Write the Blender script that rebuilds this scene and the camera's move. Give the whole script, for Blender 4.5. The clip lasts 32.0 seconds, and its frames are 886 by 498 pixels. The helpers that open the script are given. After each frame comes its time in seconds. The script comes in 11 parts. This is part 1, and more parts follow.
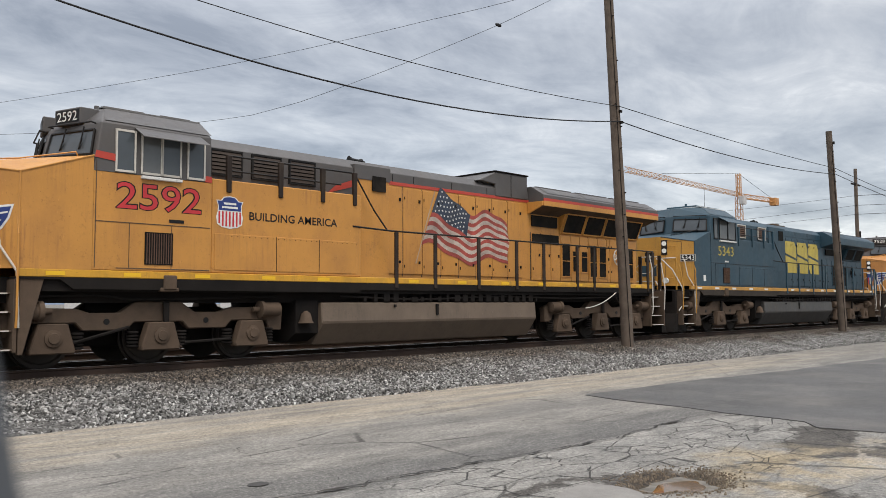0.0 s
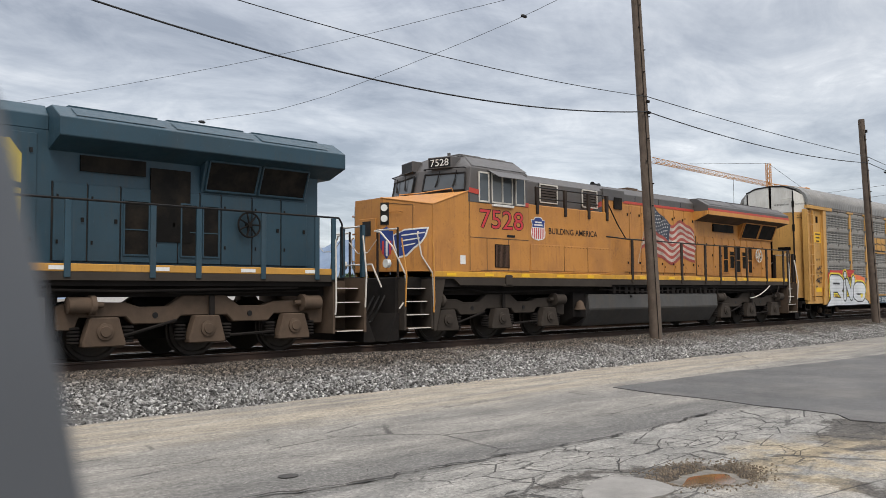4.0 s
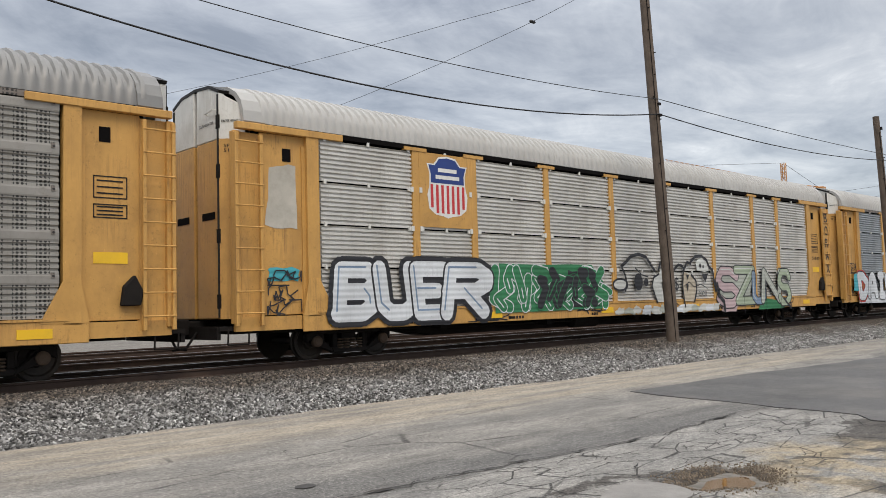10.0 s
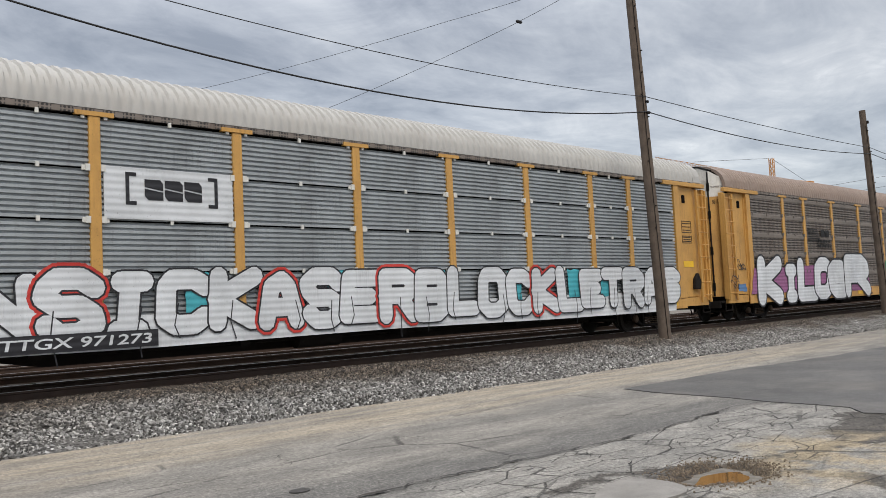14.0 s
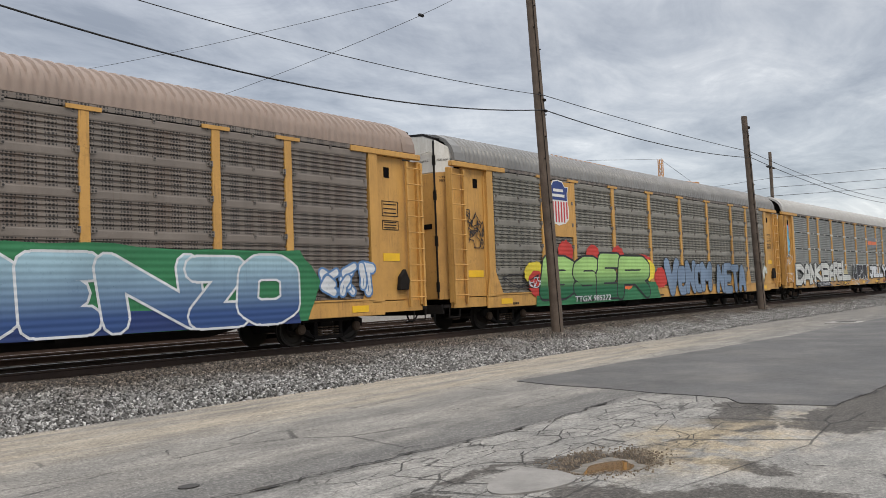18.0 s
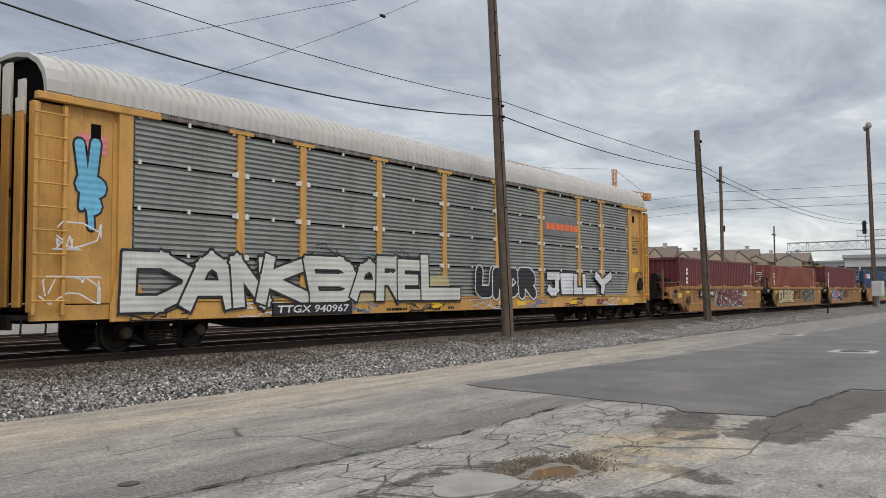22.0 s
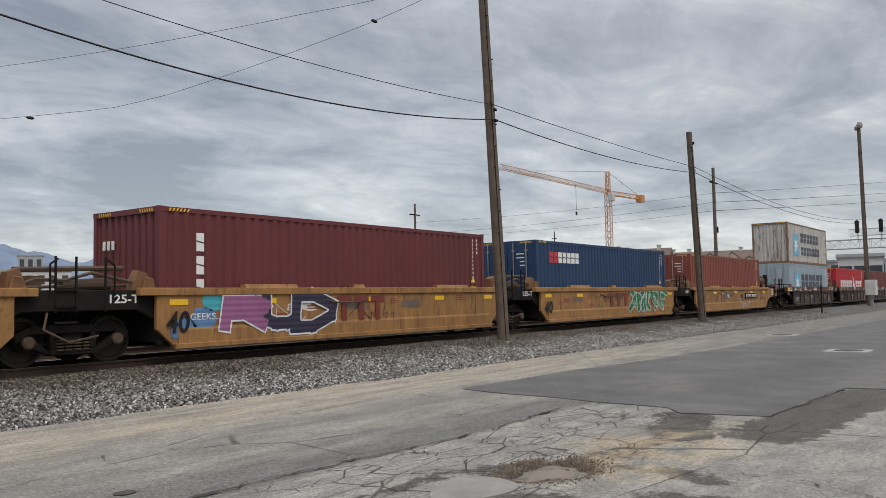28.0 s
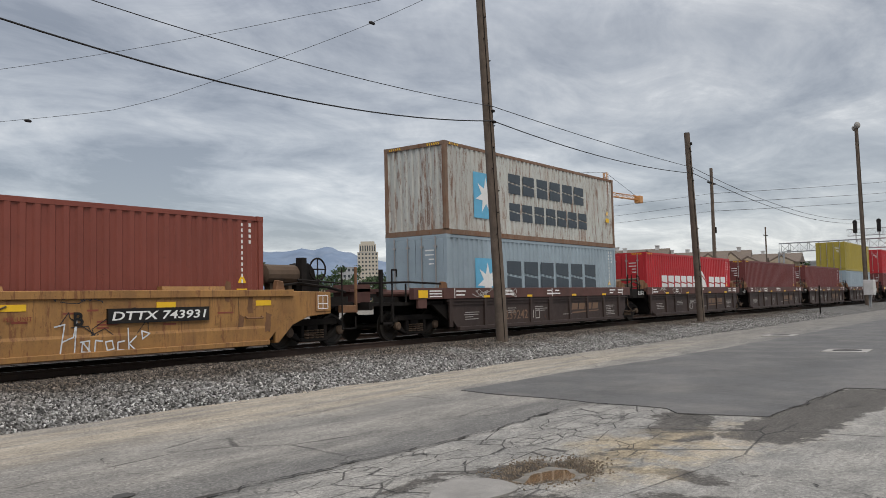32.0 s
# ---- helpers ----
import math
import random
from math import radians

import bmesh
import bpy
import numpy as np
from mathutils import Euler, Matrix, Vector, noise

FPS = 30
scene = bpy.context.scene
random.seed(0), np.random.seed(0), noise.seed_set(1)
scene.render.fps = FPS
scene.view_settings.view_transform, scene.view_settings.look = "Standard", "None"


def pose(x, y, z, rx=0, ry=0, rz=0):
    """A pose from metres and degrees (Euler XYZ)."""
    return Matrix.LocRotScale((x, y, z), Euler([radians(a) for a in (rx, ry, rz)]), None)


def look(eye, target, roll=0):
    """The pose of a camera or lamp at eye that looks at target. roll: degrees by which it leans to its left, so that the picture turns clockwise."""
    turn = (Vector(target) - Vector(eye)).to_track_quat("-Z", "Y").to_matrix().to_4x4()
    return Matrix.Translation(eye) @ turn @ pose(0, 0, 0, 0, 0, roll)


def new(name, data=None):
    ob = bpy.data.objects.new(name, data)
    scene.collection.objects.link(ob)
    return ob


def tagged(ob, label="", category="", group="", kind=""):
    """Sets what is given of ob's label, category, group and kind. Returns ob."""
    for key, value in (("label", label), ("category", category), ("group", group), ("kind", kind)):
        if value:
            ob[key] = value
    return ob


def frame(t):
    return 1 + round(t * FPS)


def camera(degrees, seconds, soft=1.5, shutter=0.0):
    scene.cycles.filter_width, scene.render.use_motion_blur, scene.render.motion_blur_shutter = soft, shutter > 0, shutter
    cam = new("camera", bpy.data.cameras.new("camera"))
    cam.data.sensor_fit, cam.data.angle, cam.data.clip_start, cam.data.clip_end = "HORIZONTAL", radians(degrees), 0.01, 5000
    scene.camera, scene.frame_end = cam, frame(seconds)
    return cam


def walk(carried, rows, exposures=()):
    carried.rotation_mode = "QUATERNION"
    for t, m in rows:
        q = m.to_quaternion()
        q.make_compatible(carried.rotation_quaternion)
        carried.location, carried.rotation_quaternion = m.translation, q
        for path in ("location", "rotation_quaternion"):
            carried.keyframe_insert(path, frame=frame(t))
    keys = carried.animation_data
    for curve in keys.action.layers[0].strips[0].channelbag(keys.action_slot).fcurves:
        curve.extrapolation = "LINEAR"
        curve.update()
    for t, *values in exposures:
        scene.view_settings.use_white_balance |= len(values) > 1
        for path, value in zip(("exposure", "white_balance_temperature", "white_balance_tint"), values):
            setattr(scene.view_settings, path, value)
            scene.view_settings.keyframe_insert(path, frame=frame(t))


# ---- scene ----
# ---- camera: held in the hand at the roadside, it only turns ----
EYE = (0.0, 0.0, 1.62)
cam = camera(56.12, 32.0, soft=0.55)
# seconds, tilt, roll, turn
TURNS = [
    (0.0, 93.72, 0.16, -45.37), (0.5, 93.69, 0.16, -45.13), (1.0, 93.59, 0.21, -44.81), (1.5, 93.50, 0.30, -44.46),
    (2.0, 93.38, 0.28, -44.10), (2.5, 93.31, 0.28, -43.86), (4.5, 93.22, 0.42, -43.51), (5.0, 93.22, 0.42, -43.52),
    (5.5, 93.27, 0.51, -43.54), (6.0, 93.36, 0.59, -43.54), (6.5, 93.50, 0.82, -43.43), (7.0, 93.61, 0.98, -43.23),
    (7.5, 93.71, 1.16, -42.99), (8.0, 93.75, 1.23, -42.77), (8.5, 93.75, 1.25, -42.62), (9.0, 93.74, 1.28, -42.53),
    (9.5, 93.75, 1.46, -42.49), (10.0, 93.75, 1.58, -42.44), (10.5, 93.77, 1.75, -42.47), (11.0, 93.76, 1.68, -42.45),
    (11.5, 93.82, 1.84, -42.47), (12.0, 93.83, 1.99, -42.50), (12.5, 93.79, 2.09, -42.57), (13.0, 93.73, 2.16, -42.71),
    (13.5, 93.74, 2.52, -42.82), (15.5, 94.19, 2.59, -43.83), (16.0, 94.23, 2.40, -44.91), (16.5, 94.17, 2.48, -46.23),
    (17.0, 93.89, 2.55, -47.61), (17.5, 93.48, 2.40, -48.88), (18.0, 93.01, 2.13, -50.03), (18.5, 92.55, 1.57, -50.96),
    (19.0, 92.18, 0.88, -51.71), (19.5, 91.98, 0.41, -52.27), (20.0, 92.04, 0.18, -52.67), (20.5, 92.29, 0.12, -52.96),
    (21.0, 92.59, 0.19, -53.18), (21.5, 92.88, 0.30, -53.28), (22.0, 93.10, 0.36, -53.32), (22.5, 93.28, 0.46, -53.34),
    (23.0, 93.45, 0.61, -53.39), (23.5, 93.55, 0.67, -53.45), (24.0, 93.61, 0.84, -53.53), (24.5, 93.61, 0.82, -53.63),
    (25.0, 93.61, 0.90, -53.68), (25.5, 93.60, 0.91, -53.71), (27.5, 93.39, 1.03, -53.69), (28.0, 93.39, 1.07, -53.67),
    (28.5, 93.39, 1.08, -53.70), (29.0, 93.40, 1.13, -53.75), (29.5, 93.38, 1.08, -53.80), (30.0, 93.40, 1.17, -53.83),
    (30.5, 93.46, 1.26, -53.87), (31.0, 93.46, 1.18, -53.89), (31.5, 93.48, 1.15, -53.86), (32.0, 93.49, 1.29, -53.76),
]
# the picture darkens a little as the camera turns to the brighter side
EXPOSURES = ((0.0, 0.08), (1.5, 0.17), (5.0, 0.15), (8.0, 0.09), (16.0, 0.03), (20.0, 0.01), (23.0, -0.14), (25.5, -0.22), (32.0, -0.21))
# the hand sways a little sideways: seconds, metres to the right
SWAY = ((0.0, 0.0), (2.0, -0.005), (6.3, -0.006), (7.0, 0.020), (10.0, 0.020), (12.5, 0.028), (32.0, 0.028))


def eye_pose(t, tilt, roll, turn):
    s = float(np.interp(t, [k[0] for k in SWAY], [k[1] for k in SWAY]))
    a = radians(turn)
    return pose(EYE[0] + s * math.cos(a), EYE[1] + s * math.sin(a), EYE[2], tilt, roll, turn)


walk(cam, [(t, eye_pose(t, tilt, roll, turn)) for t, tilt, roll, turn in TURNS], EXPOSURES)
cam.data.dof.use_dof, cam.data.dof.focus_distance, cam.data.dof.aperture_fstop = True, 18.0, 7.0

# ---- light: overcast sky, weak wide sun ----
world = bpy.data.worlds.new("sky")
scene.world = world
world.use_nodes = True


def sky_nodes():
    nt = world.node_tree
    n, l = nt.nodes, nt.links
    n.clear()
    out = n.new("ShaderNodeOutputWorld")
    sky = n.new("ShaderNodeTexSky")
    sky.sky_type, sky.sun_disc = "NISHITA", False
    sky.sun_elevation, sky.sun_rotation = radians(55), radians(207)
    bg_sky = n.new("ShaderNodeBackground")
    bg_sky.inputs["Strength"].default_value = 0.03
    l.new(sky.outputs[0], bg_sky.inputs[0])
    co = n.new("ShaderNodeTexCoord")
    sep = n.new("ShaderNodeSeparateXYZ")
    l.new(co.outputs["Generated"], sep.inputs[0])

    def m(op, a, b=None, c=None):
        k = n.new("ShaderNodeMath")
        k.operation = op
        for i, v in enumerate((a, b, c)):
            if v is None:
                continue
            if isinstance(v, (int, float)):
                k.inputs[i].default_value = v
            else:
                l.new(v, k.inputs[i])
        return k.outputs[0]

    # cloud layer seen from below: the direction is carried out to a flat deck
    h = m("ADD", m("MAXIMUM", sep.outputs[2], 0.0), 0.16)
    flat = n.new("ShaderNodeCombineXYZ")
    l.new(m("DIVIDE", sep.outputs[0], h), flat.inputs[0])
    l.new(m("DIVIDE", sep.outputs[1], h), flat.inputs[1])

    def fbm(scale, detail, rough, dist, off):
        mp = n.new("ShaderNodeMapping")
        mp.inputs["Location"].default_value = off
        mp.inputs["Rotation"].default_value = (0, 0, radians(35))
        mp.inputs["Scale"].default_value = (1.0, 1.35, 1.0)
        l.new(flat.outputs[0], mp.inputs[0])
        t = n.new("ShaderNodeTexNoise")
        t.inputs["Scale"].default_value, t.inputs["Detail"].default_value = scale, detail
        t.inputs["Roughness"].default_value, t.inputs["Distortion"].default_value = rough, dist
        l.new(mp.outputs[0], t.inputs["Vector"])
        return t.outputs[0]

    big, small = fbm(0.62, 7, 0.60, 0.9, (3.1, 7.7, 0)), fbm(2.3, 9, 0.64, 0.5, (1.3, 0.4, 2))
    both = m("ADD", m("MULTIPLY", big, 0.62), m("MULTIPLY", small, 0.38))
    ramp = n.new("ShaderNodeValToRGB")
    e = ramp.color_ramp.elements
    e[0].position, e[0].color = 0.38, (0.25, 0.265, 0.295, 1)
    e[1].position, e[1].color = 0.635, (0.78, 0.78, 0.775, 1)
    for p, c in ((0.44, (0.34, 0.355, 0.385, 1)), (0.50, (0.435, 0.45, 0.475, 1)), (0.57, (0.57, 0.578, 0.59, 1))):
        x = e.new(p)
        x.color = c
    l.new(both, ramp.inputs[0])
    # the cloud is thinner on one side of the sky
    thin = m("POWER", m("MAXIMUM", m("ADD", m("MULTIPLY", sep.outputs[0], 0.643), m("MULTIPLY", sep.outputs[1], 0.766)), 0.0), 10.0)
    side = m("ADD", 0.94, m("MULTIPLY", thin, 0.15))
    bg = n.new("ShaderNodeBackground")
    # an overcast dome is brighter overhead than at the horizon
    low = m("MULTIPLY", m("MAXIMUM", m("SUBTRACT", 0.16, m("ABSOLUTE", m("SUBTRACT", sep.outputs[2], 0.03))), 0.0), 1.3)
    l.new(m("MULTIPLY", side, m("ADD", m("ADD", 1.0, low), m("MULTIPLY", m("MAXIMUM", m("SUBTRACT", sep.outputs[2], 0.30), 0.0), 4.2))), bg.inputs["Strength"])
    l.new(ramp.outputs[0], bg.inputs[0])
    add = n.new("ShaderNodeAddShader")
    l.new(bg_sky.outputs[0], add.inputs[0])
    l.new(bg.outputs[0], add.inputs[1])
    l.new(add.outputs[0], out.inputs[0])


sky_nodes()
sun = new("sun", bpy.data.lights.new("sun", "SUN"))
sun.data.energy, sun.data.angle, sun.data.color = 1.9, radians(30), (1.0, 0.91, 0.79)
sun.matrix_world = look((0, 0, 0), (0.32, 0.62, -1.0))

# ---- mesh helpers ----
class MB:
    """Collects vertices and faces of one part."""

    def __init__(self):
        self.v, self.f, self.cuts = [], [], []

    def add(self, verts, faces):
        k = len(self.v)
        self.cuts.append((k, len(self.f)))
        self.v += [tuple(p) for p in verts]
        self.f += [tuple(i + k for i in q) for q in faces]
        return self

    def box(self, x0, x1, y0, y1, z0, z1):
        return self.add([(x, y, z) for z in (z0, z1) for y in (y0, y1) for x in (x0, x1)],
                        [(0, 2, 3, 1), (4, 5, 7, 6), (0, 1, 5, 4), (2, 6, 7, 3), (0, 4, 6, 2), (1, 3, 7, 5)])

    def prism(self, poly, axis, lo, hi):
        """A polygon pushed along an axis: 'x' takes (y, z), 'y' takes (x, z), 'z' takes (x, y)."""
        def at(a, b, c):
            return {"x": (c, a, b), "y": (a, c, b), "z": (a, b, c)}[axis]
        n = len(poly)
        area = sum(poly[i][0] * poly[(i + 1) % n][1] - poly[(i + 1) % n][0] * poly[i][1] for i in range(n))
        if (area < 0) != (axis == "y"):
            poly = poly[::-1]
        return self.add([at(a, b, lo) for a, b in poly] + [at(a, b, hi) for a, b in poly],
                        [tuple(range(n))[::-1], tuple(range(n, 2 * n))] + [(i, (i + 1) % n, n + (i + 1) % n, n + i) for i in range(n)])

    def cyl(self, p0, p1, r0, r1=None, n=12, caps=True):
        r1 = r0 if r1 is None else r1
        p0, p1 = Vector(p0), Vector(p1)
        d = (p1 - p0).normalized()
        u = d.orthogonal().normalized()
        w = d.cross(u)
        ring = [u * math.cos(2 * math.pi * i / n) + w * math.sin(2 * math.pi * i / n) for i in range(n)]
        fs = [(i, (i + 1) % n, n + (i + 1) % n, n + i) for i in range(n)]
        if caps:
            fs += [tuple(range(n))[::-1], tuple(range(n, 2 * n))]
        return self.add([p0 + a * r0 for a in ring] + [p1 + a * r1 for a in ring], fs)

    def tube(self, pts, r, n=6):
        k = len(self.cuts)
        for a, b in zip(pts, pts[1:]):
            self.cyl(a, b, r, n=n)
        del self.cuts[k + 1:]
        return self

    def lathe(self, prof, c, axis="y", n=24):
        """Turns (distance along axis, radius) pairs round an axis through c."""
        vs = []
        for a, r in prof:
            for i in range(n):
                s, t = r * math.cos(2 * math.pi * i / n), r * math.sin(2 * math.pi * i / n)
                vs.append({"y": (c[0] + s, c[1] + a, c[2] + t), "x": (c[0] + a, c[1] + s, c[2] + t), "z": (c[0] + s, c[1] + t, c[2] + a)}[axis])
        k = len(prof)
        fs = [(j * n + i, j * n + (i + 1) % n, (j + 1) * n + (i + 1) % n, (j + 1) * n + i) for j in range(k - 1) for i in range(n)]
        fs += [tuple(range(n))[::-1], tuple(range((k - 1) * n, k * n))]
        return self.add(vs, fs)

    def mesh(self, name, bevel=0.0, smooth=False):
        me = bpy.data.meshes.new(name)
        me.from_pydata(self.v, [], self.f)
        bm = bmesh.new()
        bm.from_mesh(me)
        bmesh.ops.recalc_face_normals(bm, faces=bm.faces)
        if bevel:
            es = [e for e in bm.edges if len(e.link_faces) == 2 and e.calc_face_angle() > 0.5]
            bmesh.ops.bevel(bm, geom=es, offset=bevel, segments=1, affect="EDGES", clamp_overlap=True)
        if smooth:
            for q in bm.faces:
                q.smooth = True
            for e in bm.edges:
                if len(e.link_faces) == 2 and e.calc_face_angle() > 0.6:
                    e.smooth = False
        bm.to_mesh(me)
        bm.free()
        return me


SPLIT = {"grab_iron", "end_rail", "side_ladder", "red_band", "stencil", "letter_bar", "bracket", "clip", "door_latch", "end_post", "reflector", "hinge", "panel_seam", "frame_hole", "headlight", "ditch_light", "tank_gauge", "crossbearer", "warning_plate", "notice", "roof_panel", "end_sill",
         "panel_bolts", "side_seam", "end_slot", "side_plate", "weld_seam", "tank_end", "roof_end_rib", "screen_rib", "clamp", "grab_rail", "side_mark", "mark_bar", "stripe_mark", "mark_bracket", "end_deck", "step_rail", "screen_frame", "corner_lug", "nose_mark", "company_mark", "roof_end_seal", "emblem_block", "emblem_stripe"}
_shared = {}


def pieces(name, mb, material, parent, label):
    """Each shape of a builder as an object of its own; alike ones share a mesh."""
    first = None
    ends = mb.cuts[1:] + [(len(mb.v), len(mb.f))]
    for (v0, f0), (v1, f1) in zip(mb.cuts, ends):
        vs = mb.v[v0:v1]
        o = tuple(min(p[k] for p in vs) for k in range(3))
        rel = tuple(tuple(round(p[k] - o[k], 4) for k in range(3)) for p in vs)
        key = (name, rel, material.name)
        if key not in _shared:
            q = MB()
            q.v, q.f = list(rel), [tuple(i - v0 for i in f) for f in mb.f[f0:f1]]
            me = q.mesh(name)
            me.materials.append(material)
            _shared[key] = me
        ob = new(name, _shared[key])
        ob.parent = parent
        ob.matrix_basis = pose(*o)
        if label:
            ob["label"] = label
        first = first or ob
    return first


def part(name, mb, material, parent=None, label="", bevel=0.0, smooth=False, at=None):
    """One mesh object from a builder or a ready mesh, under a thing or a part."""
    if name in SPLIT and isinstance(mb, MB) and len(mb.cuts) > 1 and at is None:
        return pieces(name, mb, material, parent, label)
    me = mb.mesh(name, bevel, smooth) if isinstance(mb, MB) else mb
    if material is not None:
        me.materials.clear()
        me.materials.append(material)
    ob = new(name, me)
    if parent is not None:
        ob.parent = parent
    if at is not None:
        ob.matrix_basis = at
    if label:
        ob["label"] = label
    return ob


def thing(name, m, label, category, group="", kind=""):
    ob = new(name)
    ob.empty_display_size = 0.3
    ob.matrix_basis = m
    return tagged(ob, label, category, group, kind)


_glyph = {}


def letter_shape(text, bold):
    """Vertices and faces of a line of letters, made once each."""
    key = (text, bold)
    if key not in _glyph:
        cu = bpy.data.curves.new("letters", "FONT")
        cu.body, cu.offset, cu.resolution_u = text, bold, 3
        ob = bpy.data.objects.new("letters", cu)
        src = ob.to_mesh()
        _glyph[key] = (np.array([tuple(p.co) for p in src.vertices]), [tuple(q.vertices) for q in src.polygons])
        ob.to_mesh_clear()
        bpy.data.objects.remove(ob)
        bpy.data.curves.remove(cu)
    return _glyph[key]


def glyphs(text, box, y, bold=0.0, shear=0.0, depth=0.004):
    """A mesh of letters that fills box (x0, z0, x1, z1) in the plane y, facing -y."""
    vs, fs = letter_shape(text, bold)
    vs = vs.copy()
    vs[:, 0] += shear * vs[:, 1]
    lo, hi = vs.min(0), vs.max(0)
    x0, z0, x1, z1 = box
    mb = MB()
    mb.v = [(x0 + (p[0] - lo[0]) / (hi[0] - lo[0]) * (x1 - x0), y - depth, z0 + (p[1] - lo[1]) / (hi[1] - lo[1]) * (z1 - z0)) for p in vs]
    mb.f = fs
    return mb


def plate(polys, y, depth=0.004):
    """Flat painted shapes (lists of (x, z)) in the plane y."""
    mb = MB()
    for q in polys:
        mb.add([(a, y - depth, b) for a, b in q], [tuple(range(len(q)))])
    return mb

# ---- materials ----
def material(name, base, rough=0.6, metal=0.0, vary=0.12, scale=1.5, dirt=0.25, dirt_color=(0.10, 0.075, 0.05), streak=False, grain=0.15,
             rust=0.0, bump=0.15, bump_scale=40.0, spec=0.4, object_vary=0.0, runs=0.0):
    """A worn surface: base colour with broad and fine variation, stains (streaked downwards if asked), rust and fine relief."""
    mt = bpy.data.materials.new(name)
    mt.use_nodes = True
    nt = mt.node_tree
    n, l = nt.nodes, nt.links
    b = n["Principled BSDF"]
    b.inputs["Metallic"].default_value = metal
    b.inputs["Specular IOR Level"].default_value = spec
    co = n.new("ShaderNodeTexCoord")

    def noise_at(sc, detail, stretch=(1, 1, 1), rg=0.6):
        mp = n.new("ShaderNodeMapping")
        mp.inputs["Scale"].default_value = stretch
        l.new(co.outputs["Object"], mp.inputs[0])
        t = n.new("ShaderNodeTexNoise")
        t.inputs["Scale"].default_value, t.inputs["Detail"].default_value, t.inputs["Roughness"].default_value = sc, detail, rg
        l.new(mp.outputs[0], t.inputs["Vector"])
        return t.outputs[0]

    def ramp(src, lo, hi):
        r = n.new("ShaderNodeMapRange")
        r.inputs[1].default_value, r.inputs[2].default_value = lo, hi
        l.new(src, r.inputs[0])
        return r.outputs[0]

    def mix(fac, a, c, amount=1.0):
        k = n.new("ShaderNodeMix")
        k.data_type = "RGBA"
        if amount != 1.0:
            mu = n.new("ShaderNodeMath")
            mu.operation = "MULTIPLY"
            l.new(fac, mu.inputs[0])
            mu.inputs[1].default_value = amount
            fac = mu.outputs[0]
        l.new(fac, k.inputs["Factor"])
        for sock, v in ((k.inputs["A"], a), (k.inputs["B"], c)):
            if isinstance(v, tuple):
                sock.default_value = (*v, 1)
            else:
                l.new(v, sock)
        return k.outputs["Result"]

    light, dark = tuple(min(1, c * (1 + vary)) for c in base), tuple(c * (1 - vary) for c in base)
    col = mix(ramp(noise_at(scale, 4), 0.3, 0.7), dark, light)
    if grain:
        col = mix(ramp(noise_at(60 * scale, 3), 0.35, 0.75), col, tuple(c * 0.6 for c in base), grain)
    def over(a, c):
        k = n.new("ShaderNodeMath")
        k.operation = "MULTIPLY"
        l.new(a, k.inputs[0])
        l.new(c, k.inputs[1])
        return k.outputs[0]
    if dirt:
        st = (1.2, 1.2, 0.7) if streak else (1, 1, 1)
        col = mix(ramp(noise_at(1.1 * scale, 7, st, 0.68), 0.46, 0.72), col, dirt_color, dirt)
    if streak:
        # runs of grime in places only, blotches, scuffs and small chips
        col = mix(over(ramp(noise_at(5.5, 7, (3.0, 3.0, 0.16), 0.7), 0.50, 0.68), ramp(noise_at(0.9, 4, (1, 1, 1), 0.6), 0.46, 0.66)), col, dirt_color, min(0.95, dirt * 1.8))
        col = mix(over(ramp(noise_at(13, 8, (1, 1, 1), 0.8), 0.52, 0.66), ramp(noise_at(1.9, 5, (1, 1, 1.3), 0.65), 0.48, 0.62)), col, tuple(c * 0.55 for c in dirt_color), min(0.9, dirt * 1.3))
        col = mix(ramp(noise_at(31, 5, (1, 1, 0.8), 0.7), 0.645, 0.69), col, tuple(c * 0.4 for c in dirt_color), 0.6)
        col = mix(ramp(noise_at(24, 4, (1.6, 1.6, 0.5), 0.7), 0.655, 0.70), col, tuple(min(0.9, 1.35 * c + 0.03) for c in base), 0.55)
    if rust:
        col = mix(ramp(noise_at(3.1, 8, (1, 1, 0.5), 0.75), 0.66 - 0.1 * rust, 0.72), col, (0.16, 0.06, 0.025), min(1, 0.5 + rust))
    if runs:
        # rust that runs down from chips in the paint
        col = mix(ramp(noise_at(1.5, 8, (4, 4, 0.5), 0.8), 0.565 - 0.03 * runs, 0.60), col, (0.15, 0.06, 0.025), 0.85)
        col = mix(over(ramp(noise_at(2.4, 6, (2.2, 2.2, 0.25), 0.75), 0.50, 0.66), ramp(noise_at(0.7, 4), 0.45, 0.62)), col, (0.20, 0.09, 0.04), 0.55)
    if object_vary:
        oi = n.new("ShaderNodeObjectInfo")
        col = mix(oi.outputs["Random"], col, tuple(c * (1 - object_vary) for c in base), 0.7)
    l.new(col, b.inputs["Base Color"])
    r = n.new("ShaderNodeMapRange")
    r.inputs[3].default_value, r.inputs[4].default_value = max(0.05, rough - 0.12), min(1, rough + 0.15)
    l.new(noise_at(7, 4), r.inputs[0])
    l.new(r.outputs[0], b.inputs["Roughness"])
    if bump:
        bp = n.new("ShaderNodeBump")
        bp.inputs["Strength"].default_value, bp.inputs["Distance"].default_value = bump, 0.01
        l.new(noise_at(bump_scale, 4), bp.inputs["Height"])
        l.new(bp.outputs[0], b.inputs["Normal"])
    return mt


